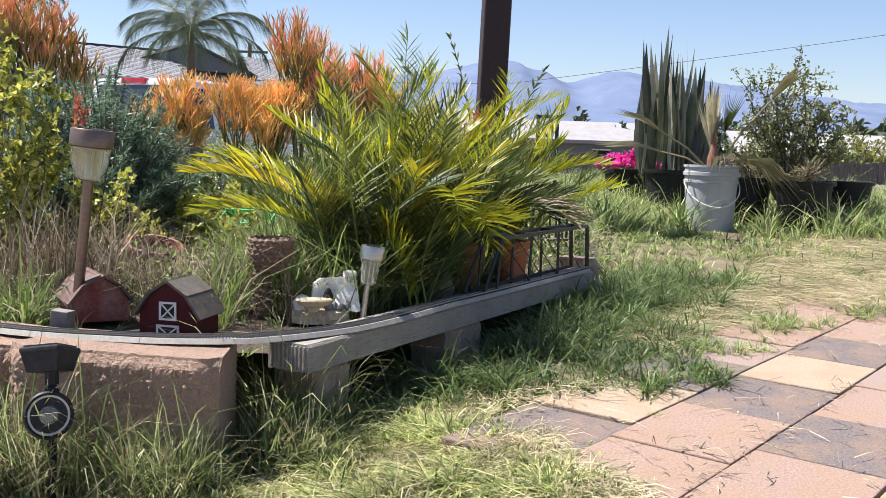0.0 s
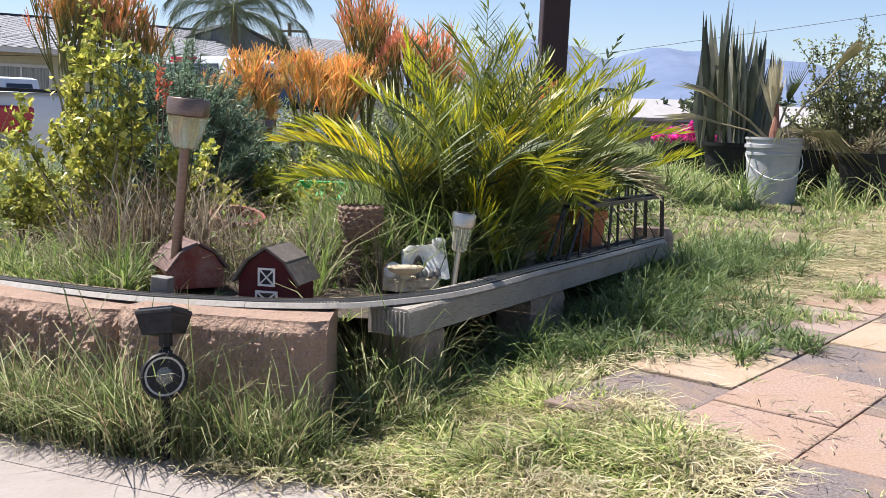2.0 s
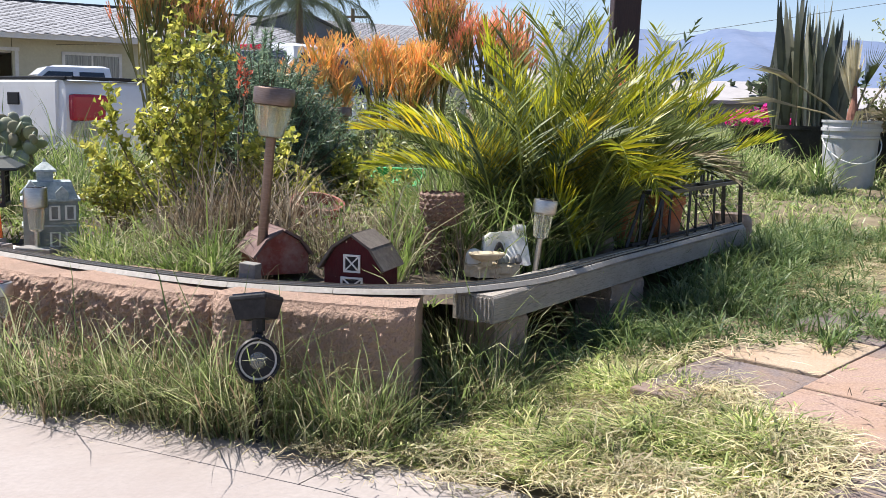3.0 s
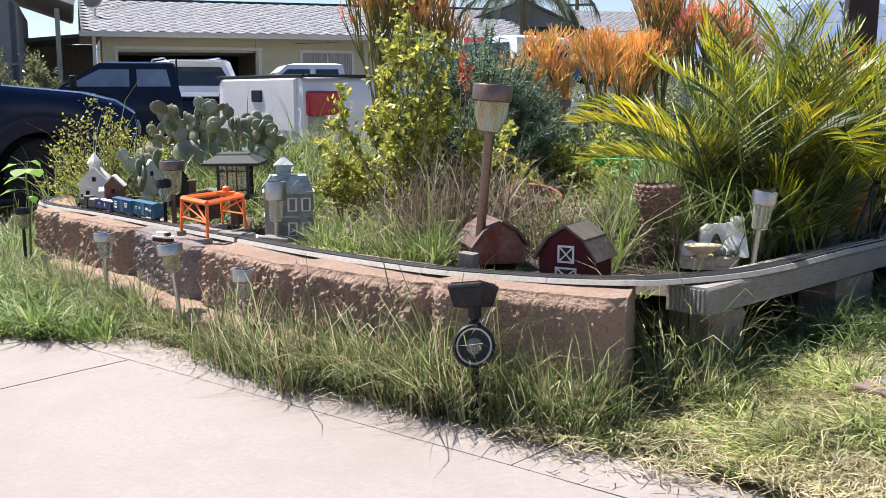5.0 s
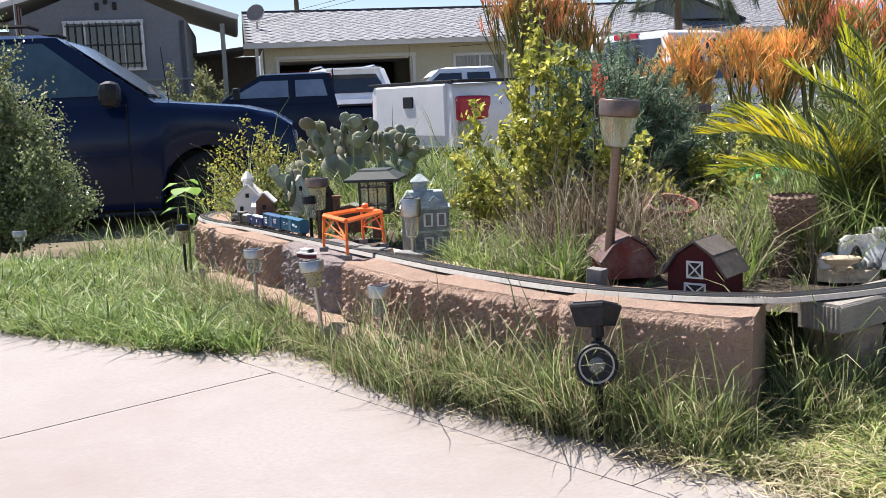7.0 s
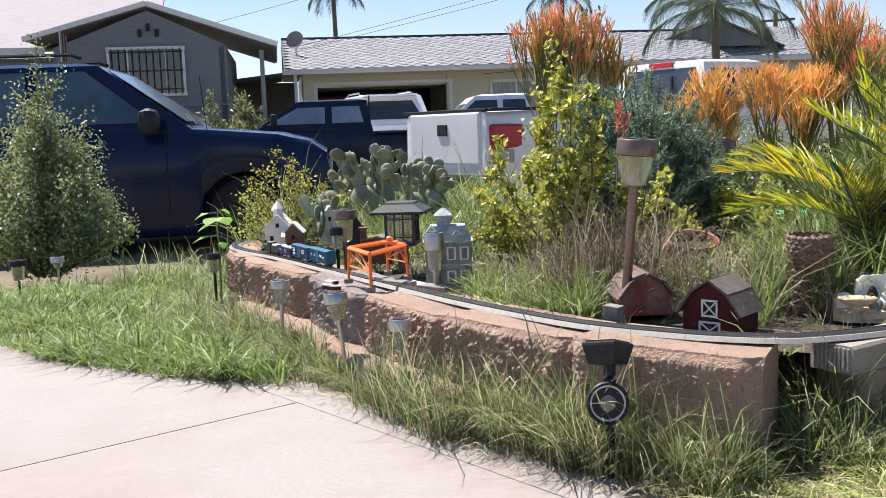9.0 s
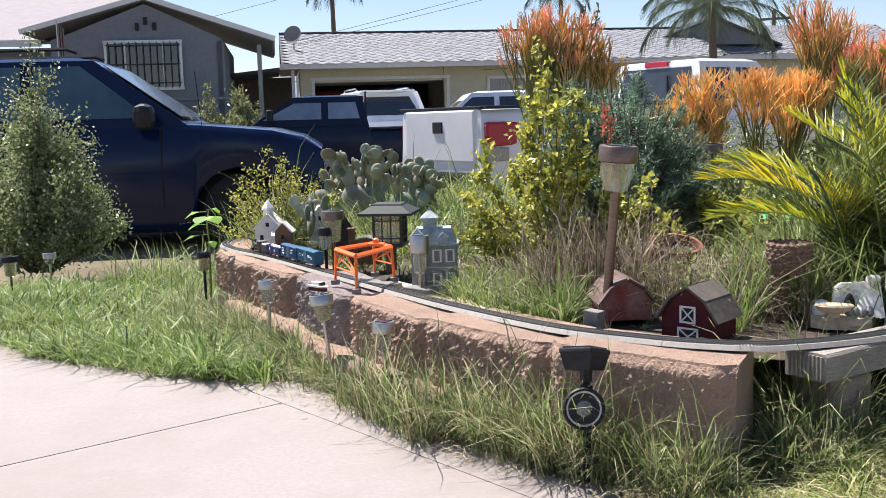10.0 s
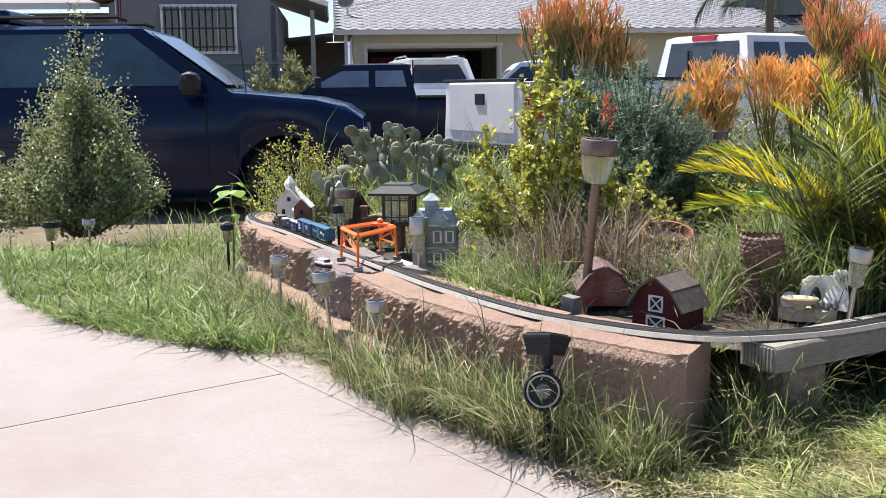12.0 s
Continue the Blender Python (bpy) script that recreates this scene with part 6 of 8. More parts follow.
def white_grotto():
    t = thing("garden_ornament", pose(-0.283, 2.335, 0.222, 0, 0, 14), "white ceramic rock ornament with a tan dish on a stone base", "ornament")
    part("base", rough_block((-0.07, -0.04), (0.06, -0.05), -0.01, 0.022, 0.06, 5, 0.006, 0.005), M_rock, t)
    # a leaning white slab with a hollow
    vs, fs = [], []
    for j in range(9):
        for i in range(13):
            u, w = i / 12, j / 8
            lump = 0.005 * noise.noise((u * 5, w * 4, 3)) + 0.003 * noise.noise((u * 11, w * 9, 8))
            hole = 0.022 * math.exp(-((u - 0.36) / 0.13) ** 2 - ((w - 0.42) / 0.3) ** 2)
            top = 0.012 * (1 - smooth01(0, 0.2, u)) * w
            vs.append((-0.025 + 0.115 * u + 0.008 * w * (1 - 2 * u), -0.018 + 0.03 * w + lump + hole, 0.016 + 0.074 * w - top + lump))
    n = len(vs)
    vs += [(x, y + 0.026, z - 0.003) for x, y, z in vs]
    for j in range(8):
        for i in range(12):
            p = j * 13 + i
            fs += [(p, p + 1, p + 14, p + 13), (n + p, n + p + 13, n + p + 14, n + p + 1)]
    rim = list(range(13)) + [13 * j + 12 for j in range(1, 9)] + [104 + i for i in range(11, -1, -1)] + [13 * j for j in range(7, 0, -1)]
    fs += [(p, n + p, n + q, q) for p, q in zip(rim, rim[1:] + rim[:1])]
    part("white_slab", MB().add(vs, fs), M_white, t, smooth=True)
    part("hollow", MB().lathe([(0.002, 0.028), (0.013, 0.034), (0.012, 0.052), (0.006, 0.066), (0.001, 0.07)], 10, pose(0.014, -0.016, 0) @ Matrix.Diagonal((1, 0.5, 1, 1))), M_dark, t, "dark hollow in the slab", smooth=True)
    part("barrel", MB().lathe([(0.009, -0.014), (0.011, 0), (0.009, 0.014)], 14, pose(0.068, 0.02, 0.096, 0, 90, 10)), M_white, t, smooth=True)
    part("white_lump", MB().lathe([(0.004, 0.016), (0.02, 0.02), (0.022, 0.036), (0.014, 0.05), (0.003, 0.054)], 12, pose(-0.044, -0.012, 0)), M_white, t, smooth=True)
    part("dish", MB().lathe([(0.012, 0.02), (0.014, 0.03), (0.034, 0.037), (0.043, 0.047), (0.04, 0.05), (0.02, 0.042), (0.001, 0.041)], 22, pose(-0.022, -0.052, 0) @ Matrix.Diagonal((1, 0.6, 1, 1))), M_rock, t, "tan shell-shaped dish", smooth=True)
    for x, y, q in ((0.012, -0.035, 1.0), (0.027, -0.032, 0.8), (0.042, -0.036, 0.7), (0.056, -0.033, 0.9)):
        part("pebble", MB().lathe([(0.004, 0.02), (0.01, 0.026), (0.008, 0.04), (0.002, 0.046)], 8, pose(x, y, 0.022 * (1 - q)) @ Matrix.Scale(q, 4)), M_slate if x > 0.03 else M_villa, t, smooth=True)


white_grotto()


def cone_planter():
    t = thing("pinecone_planter", pose(-0.405, 2.36, 0.222), "goblet planter covered in brown pine cone scales", "planter")
    part("bowl", MB().lathe([(0.014, 0.1), (0.036, 0.112), (0.047, 0.135), (0.048, 0.172), (0.044, 0.176), (0.041, 0.165), (0.03, 0.14)], 20), M_cone, t, smooth=True)
    part("foot", MB().lathe([(0.018, -0.01), (0.014, 0.05), (0.014, 0.108)], 14, pose(-0.02, 0, 0)), M_cone, t, smooth=True)
    base = MB().add([(-0.007, 0, -0.005), (0.007, 0, -0.005), (0.008, 0, 0.004), (0, 0, 0.009), (-0.008, 0, 0.004), (0, -0.006, 0.001)], [(0, 1, 5), (1, 2, 5), (2, 3, 5), (3, 4, 5), (4, 0, 5)])
    me = mesh_of("scale", base, M_cone)
    r = random.Random(2)
    for j in range(7):
        z = 0.108 + 0.0105 * j
        rad = 0.034 + 0.015 * smooth01(0, 3, j)
        for k in range(20):
            a = 2 * math.pi * (k + 0.5 * (j % 2)) / 20
            o = new("scale", me)
            o.parent = t
            o.matrix_basis = Matrix.Translation((rad * math.cos(a), rad * math.sin(a), z)) @ Matrix.Rotation(a + math.pi / 2, 4, "Z") @ Matrix.Rotation(radians(r.uniform(-25, 10)), 4, "X") @ Matrix.Scale(r.uniform(0.9, 1.2), 4)
    for j in range(9):
        z = -0.002 + 0.0115 * j
        for k in range(10):
            a = 2 * math.pi * (k + 0.5 * (j % 2)) / 10
            o = new("scale", me)
            o.parent = t
            o.matrix_basis = Matrix.Translation((-0.02 + 0.017 * math.cos(a), 0.017 * math.sin(a), z)) @ Matrix.Rotation(a + math.pi / 2, 4, "Z") @ Matrix.Rotation(radians(r.uniform(-30, 10)), 4, "X") @ Matrix.Scale(r.uniform(0.85, 1.2), 4)


cone_planter()


def pot(m, r, h, material, label, rim=0.014, soil=True):
    t = thing("plant_pot", m, label, "plant pot", "plant pots")
    part("body", MB().lathe([(r * 0.72, 0), (r * 0.95, h - rim * 1.6), (r * 0.95, h - rim * 1.55), (r * 1.04, h - rim * 1.5), (r * 1.05, h), (r * 0.93, h), (r * 0.9, h - 0.03)], 28), material, t, smooth=True)
    part("soil", MB().lathe([(0.001, h - 0.028), (r * 0.9, h - 0.028)], 20, cap=False), M_soil, t)
    return t


pot(pose(0.2, 3.12, 0.22), 0.058, 0.125, M_terra, "terracotta flower pot under the palm leaves")
pot(pose(0.068, 3.0, 0.22), 0.048, 0.12, M_terra, "terracotta flower pot among the weeds")
pot(pose(-0.83, 2.86, 0.22, 12, 10, 0), 0.075, 0.11, M_redpot, "tilted red clay pot behind the toy barns")


# ---- bridge at the end of the beam ----
def bridge():
    t = thing("truss_bridge", BEAM @ pose(0.84, 0.048, 0.242), "black model truss bridge over the track", "model bridge")
    L, H, W = 0.74, 0.14, 0.056
    for sg in (-1, 1):
        y = sg * W / 2
        for k, lean in enumerate((0.022, 0.012, -0.006)):
            x = L * (0.1 + 0.28 * k)
            part("post", MB().tube([(x - lean, y, -0.008), (x, y, H)], 0.0042, 4), M_blackiron, t)
            part("diagonal", MB().tube([(x, y, H - 0.004), (x + L * 0.28, y, 0.004)], 0.0018, 4), M_blackiron, t)
        part("top_chord", MB().box((L * 0.55, y, H), (L * 0.9, 0.008, 0.01)), M_blackiron, t)
        part("bottom_chord", MB().box((L * 0.5, y, 0.003), (L, 0.008, 0.008)), M_blackiron, t)
        part("end_post", MB().tube([(-0.03, y, 0), (L * 0.1, y, H)], 0.005, 4), M_blackiron, t)
        part("end_post", MB().tube([(L * 1.02, y, 0), (L, y, H)], 0.007, 4), M_blackiron, t)
    for u in (0.1, 0.38, 0.66, 1.0):
        part("cross_beam", MB().box((L * u, 0, H), (0.012, W, 0.009)), M_blackiron, t)


bridge()


# ---- train ----
def on_rails(s, ahead=0.0):
    p, d = on_track(s)
    return Matrix.Translation((p.x, p.y, bed_z(p.x) + 0.0142)) @ Matrix.Rotation(math.atan2(-d.y, -d.x), 4, "Z")


def wheels(t, xs, r=0.0055):
    for x in xs:
        tr = part("truck", MB().box((x, 0, 0.008), (0.026, 0.017, 0.007), None, 0.001), M_loco, t)
        for dx in (-0.0085, 0.0085):
            for y in (-0.0085, 0.0085):
                part("wheel", MB().lathe([(r, -0.0015), (r, 0.0015)], 12, Matrix.Translation((x + dx, y, r)) @ Matrix.Rotation(1.5708, 4, "X")), M_loco, tr)


def boxcar(s, material, text, seed):
    t = thing("boxcar", on_rails(s), "blue model boxcar with white lettering" if text else "teal blue model boxcar with white markings", "model train car", "train cars")
    L, W, H = 0.17, 0.035, 0.042
    part("body", MB().box((0, 0, 0.013 + H / 2), (L, W, H), None, 0.001), material, t)
    part("roof", MB().prism([(-W / 2 - 0.001, 0), (W / 2 + 0.001, 0), (0, 0.004)], -L / 2, L / 2, Matrix.Translation((0, 0, 0.013 + H)) @ Matrix.Rotation(1.5708, 4, "Z")), material, t)
    for sy in (-1, 1):
        y = sy * (W / 2 + 0.0006)
        part("door", MB().box((0.002, y, 0.013 + H / 2), (0.03, 0.0014, H * 0.9)), material, t)
        for k in range(18):
            x = -L / 2 + 0.006 + k * 0.0093
            if abs(x - 0.002) > 0.017:
                part("rib", MB().box((x, y, 0.013 + H / 2), (0.0012, 0.001, H * 0.92)), material, t)
        marks = ((0.053, 0.044, 0.024, 0.003), (0.06, 0.036, 0.008, 0.006), (0.048, 0.036, 0.01, 0.006), (0.053, 0.026, 0.024, 0.006)) if text else ((-0.034, 0.037, 0.02, 0.008), (-0.058, 0.035, 0.018, 0.003), (-0.058, 0.03, 0.012, 0.002), (0.055, 0.038, 0.012, 0.003), (0.055, 0.032, 0.01, 0.002), (0.027, 0.036, 0.007, 0.007))
        for mx, mz, mw, mh in marks:
            part("marking", MB().box((mx, y * 1.04, mz), (mw, 0.0004, mh)), M_letter, t)
    if text:
        cu = bpy.data.curves.new("lettering", "FONT")
        cu.body = text
        cu.size = 0.022
        cu.extrude = 0.0003
        cu.align_x, cu.align_y = "CENTER", "CENTER"
        cu.materials.append(M_letter)
        o = new("lettering", cu)
        o.parent = t
        o.matrix_basis = Matrix.Translation((-0.04, W / 2 + 0.0012, 0.037)) @ Matrix.Rotation(math.pi, 4, "Z") @ Matrix.Rotation(math.pi / 2, 4, "X")
    part("underframe", MB().box((0, 0, 0.012), (L * 0.98, W * 0.6, 0.004)).box((0, 0, 0.011), (L + 0.014, 0.004, 0.003)), M_loco, t)
    wheels(t, (-0.057, 0.057))
    return t


REAR = min(range(len(LINE)), key=lambda i: (LINE[i].x + 2.0) ** 2 + (LINE[i].y - 2.7) ** 2)
s_rear = ARC[REAR]
boxcar(s_rear - 0.09, M_tealcar, "", 1)
boxcar(s_rear - 0.278, M_bluecar, "GT", 2)


def gondola(s):
    t = thing("gondola_car", on_rails(s), "navy blue model gondola with pale freight", "model train car", "train cars")
    L, W, H = 0.155, 0.034, 0.028
    part("floor", MB().box((0, 0, 0.014), (L, W, 0.003)), M_gondola, t)
    for sy in (-1, 1):
        part("side", MB().box((0, sy * W / 2, 0.013 + H / 2), (L, 0.002, H)), M_gondola, t)
        for k in range(11):
            part("rib", MB().box((-L / 2 + 0.006 + k * 0.0143, sy * (W / 2 + 0.0014), 0.013 + H / 2), (0.002, 0.001, H)), M_gondola, t)
        part("marking", MB().box((0.03, sy * (W / 2 + 0.0022), 0.03), (0.008, 0.0004, 0.008)).box((-0.025, sy * (W / 2 + 0.0022), 0.028), (0.007, 0.0004, 0.012)), M_letter, t)
    for sx in (-1, 1):
        part("end", MB().box((sx * L / 2, 0, 0.013 + H / 2), (0.002, W, H)), M_gondola, t)
    part("underframe", MB().box((0, 0, 0.0115), (L + 0.014, 0.006, 0.003)), M_loco, t)
    wheels(t, (-0.053, 0.053))
    r = random.Random(3)
    for k in range(4):
        x = -0.045 + 0.03 * k
        tagged(part("freight_sack", MB().box((0, 0, 0.014), (0.024, 0.018, 0.022 + 0.006 * (k % 2)), None, 0.005), M_white, m=on_rails(s) @ pose(x, r.uniform(-0.004, 0.004), 0.016, 0, 0, r.uniform(-20, 20))), "pale sack lying in the gondola", "freight", "freight in the gondola")
    return t


gondola(s_rear - 0.458)


def locomotive(s):
    t = thing("steam_locomotive", on_rails(s), "black model steam locomotive with tender", "model locomotive")
    part("boiler", MB().lathe([(0.006, -0.001), (0.0115, 0.0), (0.0115, 0.058), (0.0105, 0.06), (0.008, 0.062)], 18, Matrix.Translation((-0.012, 0, 0.028)) @ Matrix.Rotation(1.5708, 4, "Y")), M_loco, t, smooth=True)
    part("cab", MB().box((-0.026, 0, 0.031), (0.026, 0.031, 0.032), None, 0.001), M_loco, t)
    part("cab_roof", MB().box((-0.027, 0, 0.0485), (0.032, 0.034, 0.003), None, 0.001), M_steel, t)
    part("cab_window", MB().box((-0.024, 0, 0.037), (0.01, 0.0318, 0.01)), M_dark, t)
    part("chimney", MB().lathe([(0.005, 0.036), (0.0038, 0.044), (0.005, 0.05)], 12, Matrix.Translation((0.04, 0, 0))), M_loco, t)
    part("dome", MB().lathe([(0.0055, 0.036), (0.0055, 0.043), (0.003, 0.047)], 12, Matrix.Translation((0.02, 0, 0))).lathe([(0.004, 0.036), (0.004, 0.042), (0.002, 0.045)], 12, Matrix.Translation((0.004, 0, 0))), M_villa, t)
    part("frame", MB().box((0.008, 0, 0.012), (0.1, 0.014, 0.008)).box((0.02, 0, 0.0195), (0.085, 0.027, 0.002)).box((0.058, 0, 0.0135), (0.004, 0.028, 0.01)), M_loco, t)
    part("pilot", MB().add([(0.06, -0.013, 0.016), (0.06, 0.013, 0.016), (0.06, 0.012, 0.003), (0.06, -0.012, 0.003), (0.075, 0, 0.003)], [(0, 1, 2, 3), (0, 3, 4), (1, 4, 2), (0, 4, 1)]), M_loco, t)
    part("cylinder", MB().lathe([(0.005, 0), (0.005, 0.016)], 10, Matrix.Translation((0.04, 0.013, 0.013)) @ Matrix.Rotation(1.5708, 4, "Y")).lathe([(0.005, 0), (0.005, 0.016)], 10, Matrix.Translation((0.04, -0.013, 0.013)) @ Matrix.Rotation(1.5708, 4, "Y")), M_loco, t)
    for x, r in ((-0.018, 0.009), (0.004, 0.009), (0.026, 0.009), (0.05, 0.005)):
        for y in (-0.009, 0.009):
            part("wheel", MB().lathe([(r * 0.4, -0.002), (r, -0.0015), (r, 0.0015), (r * 0.4, 0.002)], 16, Matrix.Translation((x, y, r)) @ Matrix.Rotation(1.5708, 4, "X")), M_rail if r < 0.006 else M_loco, t)
    for y in (-0.0115, 0.0115):
        part("side_rod", MB().box((0.006, y, 0.009), (0.05, 0.0015, 0.0022)), M_steel, t)
        part("handrail", MB().tube([(-0.012, y, 0.036), (0.045, y, 0.036)], 0.0007, 4), M_steel, t)
    tender = part("tender", MB().box((-0.078, 0, 0.026), (0.062, 0.03, 0.024), None, 0.001), M_loco, t)
    part("coal", MB().box((-0.073, 0, 0.039), (0.045, 0.022, 0.008), None, 0.003), M_white, tender)
    wheels(t, (-0.062, -0.094))
    return t


locomotive(s_rear - 0.655)
# ---- paving beside the bed ----
M_pav = []
for nm, cs in (("pink_paver", [(0.19, 0.125, 0.1), (0.28, 0.195, 0.155), (0.37, 0.265, 0.215)]), ("grey_paver", [(0.07, 0.056, 0.054), (0.14, 0.115, 0.112), (0.22, 0.185, 0.178)]), ("buff_paver", [(0.25, 0.19, 0.135), (0.34, 0.265, 0.19), (0.41, 0.33, 0.25)]), ("rose_paver", [(0.19, 0.14, 0.125), (0.27, 0.205, 0.18), (0.34, 0.26, 0.23)])):
    M_pav.append(surf(nm, cs, 0.94, 190, 0.6, dirt=(0.29, 0.185, 0.11), dirt_scale=7, dirt_amount=0.6))
paving = thing("paving", Matrix.Identity(4), "concrete pavers in pink, grey and buff laid in rows", "paving", kind="structure")
PW, PL = 0.236, 0.311
r = random.Random(12)
cols = {}
meshes = {}
for row in range(-2, 13):
    off = -0.624 + PW * row
    shift = 1.362 + (0.0 if row % 2 == 0 else 0.10)
    for k in range(-3, 9):
        o, a = off - PW / 2, shift + PL * (k + 0.5)
        x, y = 0.8 * o + 0.6 * a, -0.6 * o + 0.8 * a
        if x < 0.0 or y > 4.6 or y < 0.2 or beam_front(x, y) < 0.28 or o < lawn_edge(a) - 0.1 or a < 1.36 and o < -0.55:
            continue
        choice = r.choices((0, 1, 2, 3), (4, 3, 2, 2))[0]
        if row == 0:
            choice = {0: 0, 1: 0, 2: 1, 3: 2, 4: 1}.get(k, choice)
        if row == 1:
            choice = {0: 0, 1: 1, 2: 0, 3: 3, 4: 1, 5: 0}.get(k, choice)
        if row == -1:
            choice = {1: 2, 2: 1, 3: 3}.get(k, choice)
        if choice not in meshes:
            meshes[choice] = mesh_of("paver", MB().box((0, 0, -0.025), (PL - 0.005, PW - 0.005, 0.05), None, 0.003), M_pav[choice])
        ob = new("paver", meshes[choice])
        ob.parent = paving
        slope = math.degrees(math.atan(0.028))
        ob.matrix_basis = pose(x, y, land(x, y) + 0.005 + r.uniform(-0.002, 0.002), slope + r.uniform(-0.3, 0.3), r.uniform(-0.3, 0.3), 0) @ Matrix.Rotation(math.atan2(0.8, 0.6), 4, "Z")


# ---- pots and plants at the side of the yard ----
def bucket(m):
    t = thing("bucket", m, "grey-white plastic bucket holding a half-dead fan palm", "bucket")
    part("body", MB().lathe([(0.125, 0), (0.13, 0.005), (0.145, 0.27), (0.153, 0.272), (0.153, 0.285), (0.147, 0.287), (0.148, 0.31), (0.158, 0.312), (0.158, 0.33), (0.15, 0.332), (0.15, 0.355), (0.157, 0.357), (0.157, 0.37), (0.148, 0.37), (0.143, 0.34)], 40), M_bucket, t, smooth=True)
    part("soil", MB().lathe([(0.001, 0.335), (0.144, 0.335)], 24, cap=False), M_soil, t)
    h = [(0.155 * math.cos(a), -0.155 * math.sin(a) - 0.012, 0.27 - 0.13 * math.sin(a)) for a in [math.pi * i / 14 for i in range(15)]]
    part("bail_handle", MB().tube(h, 0.003, 6), M_letter, t)


bucket(pose(1.485, 5.80, 0.205))


M_fanpale = leafy("bleached_fan_leaf", [(0.5, 0.45, 0.3), (0.6, 0.55, 0.4), (0.42, 0.36, 0.2)], 0.7, 0.25)


def fan_palm(m):
    t = thing("fan_palm", m, "fan palm with dry tan leaves drooping over the bucket", "palm")
    r = random.Random(9)
    for az, el, L, fold, mat, n, ll, hang in ((2.6, 84, 0.14, 0.3, M_fanpale, 22, 0.36, 0.08), (2.0, 78, 0.12, 0.22, M_fanpale, 14, 0.3, 0.15), (0.15, 50, 0.52, 0.3, M_palmdry, 16, 0.3, 0.35), (3.3, 32, 0.36, 0.2, M_palmdry, 12, 0.36, 0.6), (3.0, 16, 0.3, 0.22, M_palmdry, 12, 0.4, 0.6), (-0.2, 20, 0.16, 0.5, M_palmdry, 14, 0.42, 1.7), (-0.7, 25, 0.14, 0.5, M_palmdry, 14, 0.36, 1.8), (0.2, 12, 0.2, 0.45, M_palmdry, 12, 0.36, 1.6), (-1.4, 30, 0.12, 0.4, M_palmdry, 10, 0.26, 1.7), (0.6, 66, 0.22, 0.22, M_palm_dark, 12, 0.3, 0.15)):
        d = Vector((math.cos(az) * math.cos(radians(el)), math.sin(az) * math.cos(radians(el)), math.sin(radians(el))))
        e = d * L
        vs, fs = [], []
        up = Vector((0, 0, 1))
        s = d.cross(up).normalized()
        k = s.cross(d)
        for i in range(n):
            a = (i / (n - 1) - 0.5) * 2 * fold * 1.6
            ld = (d * math.cos(a) + s * math.sin(a) + k * 0.15 * math.cos(a * 2)).normalized()
            strip(vs, fs, e, ld, k.lerp(s, 0.3).normalized(), ll * r.uniform(0.8, 1.05), 0.018, hang)
        fr = part("fan_leaf", MB().add(vs, fs), mat, t)
        part("stalk", MB().tube([(0, 0, -0.03), e * 0.5 + Vector((0, 0, 0.01)), e], [0.009, 0.006, 0.005], 6), M_palmdry, fr)
    part("stump", MB().tube([(0, 0, -0.03), (0, 0, 0.05), (0.004, 0, 0.12), (0.006, 0, 0.2)], [0.034, 0.03, 0.016, 0.008], 12), surf("fan_palm_base", [(0.16, 0.06, 0.04), (0.28, 0.14, 0.09)], 0.85, 30, 0.4, stretch=(4, 4, 1)), t)


fan_palm(pose(1.485, 5.80, 0.56))


def snake_plant(m):
    t = thing("snake_plant", m, "tall snake plant with many upright dark green leaves", "snake plant")
    r = random.Random(14)
    for i in range(76):
        a = r.uniform(0, 6.283)
        q = r.random() ** 0.6
        b = Vector((0.2 * q * math.cos(a), 0.13 * q * math.sin(a), 0))
        tilt = Vector((0.06 * q * math.cos(a) + r.uniform(-0.075, 0.075), 0.05 * q * math.sin(a), 1)).normalized()
        h = (1.14 - 0.46 * q) * r.uniform(0.5, 1.06) * (1 - 0.18 * smooth01(-0.02, 0.12, b.x))
        w = r.uniform(0.013, 0.03)
        s = Vector((math.cos(a + r.uniform(-0.8, 0.8)), 0.5 * math.sin(a), 0)).normalized()
        f = tilt.cross(s).normalized()
        vs, fs = [], []
        for j in range(7):
            u = j / 6
            ww = w * (0.65 + 0.6 * math.sin(min(1, u * 1.5) * 1.57) - 0.2) * (1 - smooth01(0.62, 1.01, u)) + 0.0006
            c = b + tilt * (h * u) + f * (0.02 * math.sin(u * 3 + i)) + s * (0.012 * math.sin(u * 4 + i * 2))
            vs += [c - s * ww, c - f * 0.006 * (1 - u), c + s * ww, c + f * 0.004 * (1 - u)]
        for j in range(6):
            for k in range(4):
                p, q2 = j * 4 + k, j * 4 + (k + 1) % 4
                fs.append((p, q2, q2 + 4, p + 4))
        part("leaf", MB().add(vs, fs), M_sans, t)


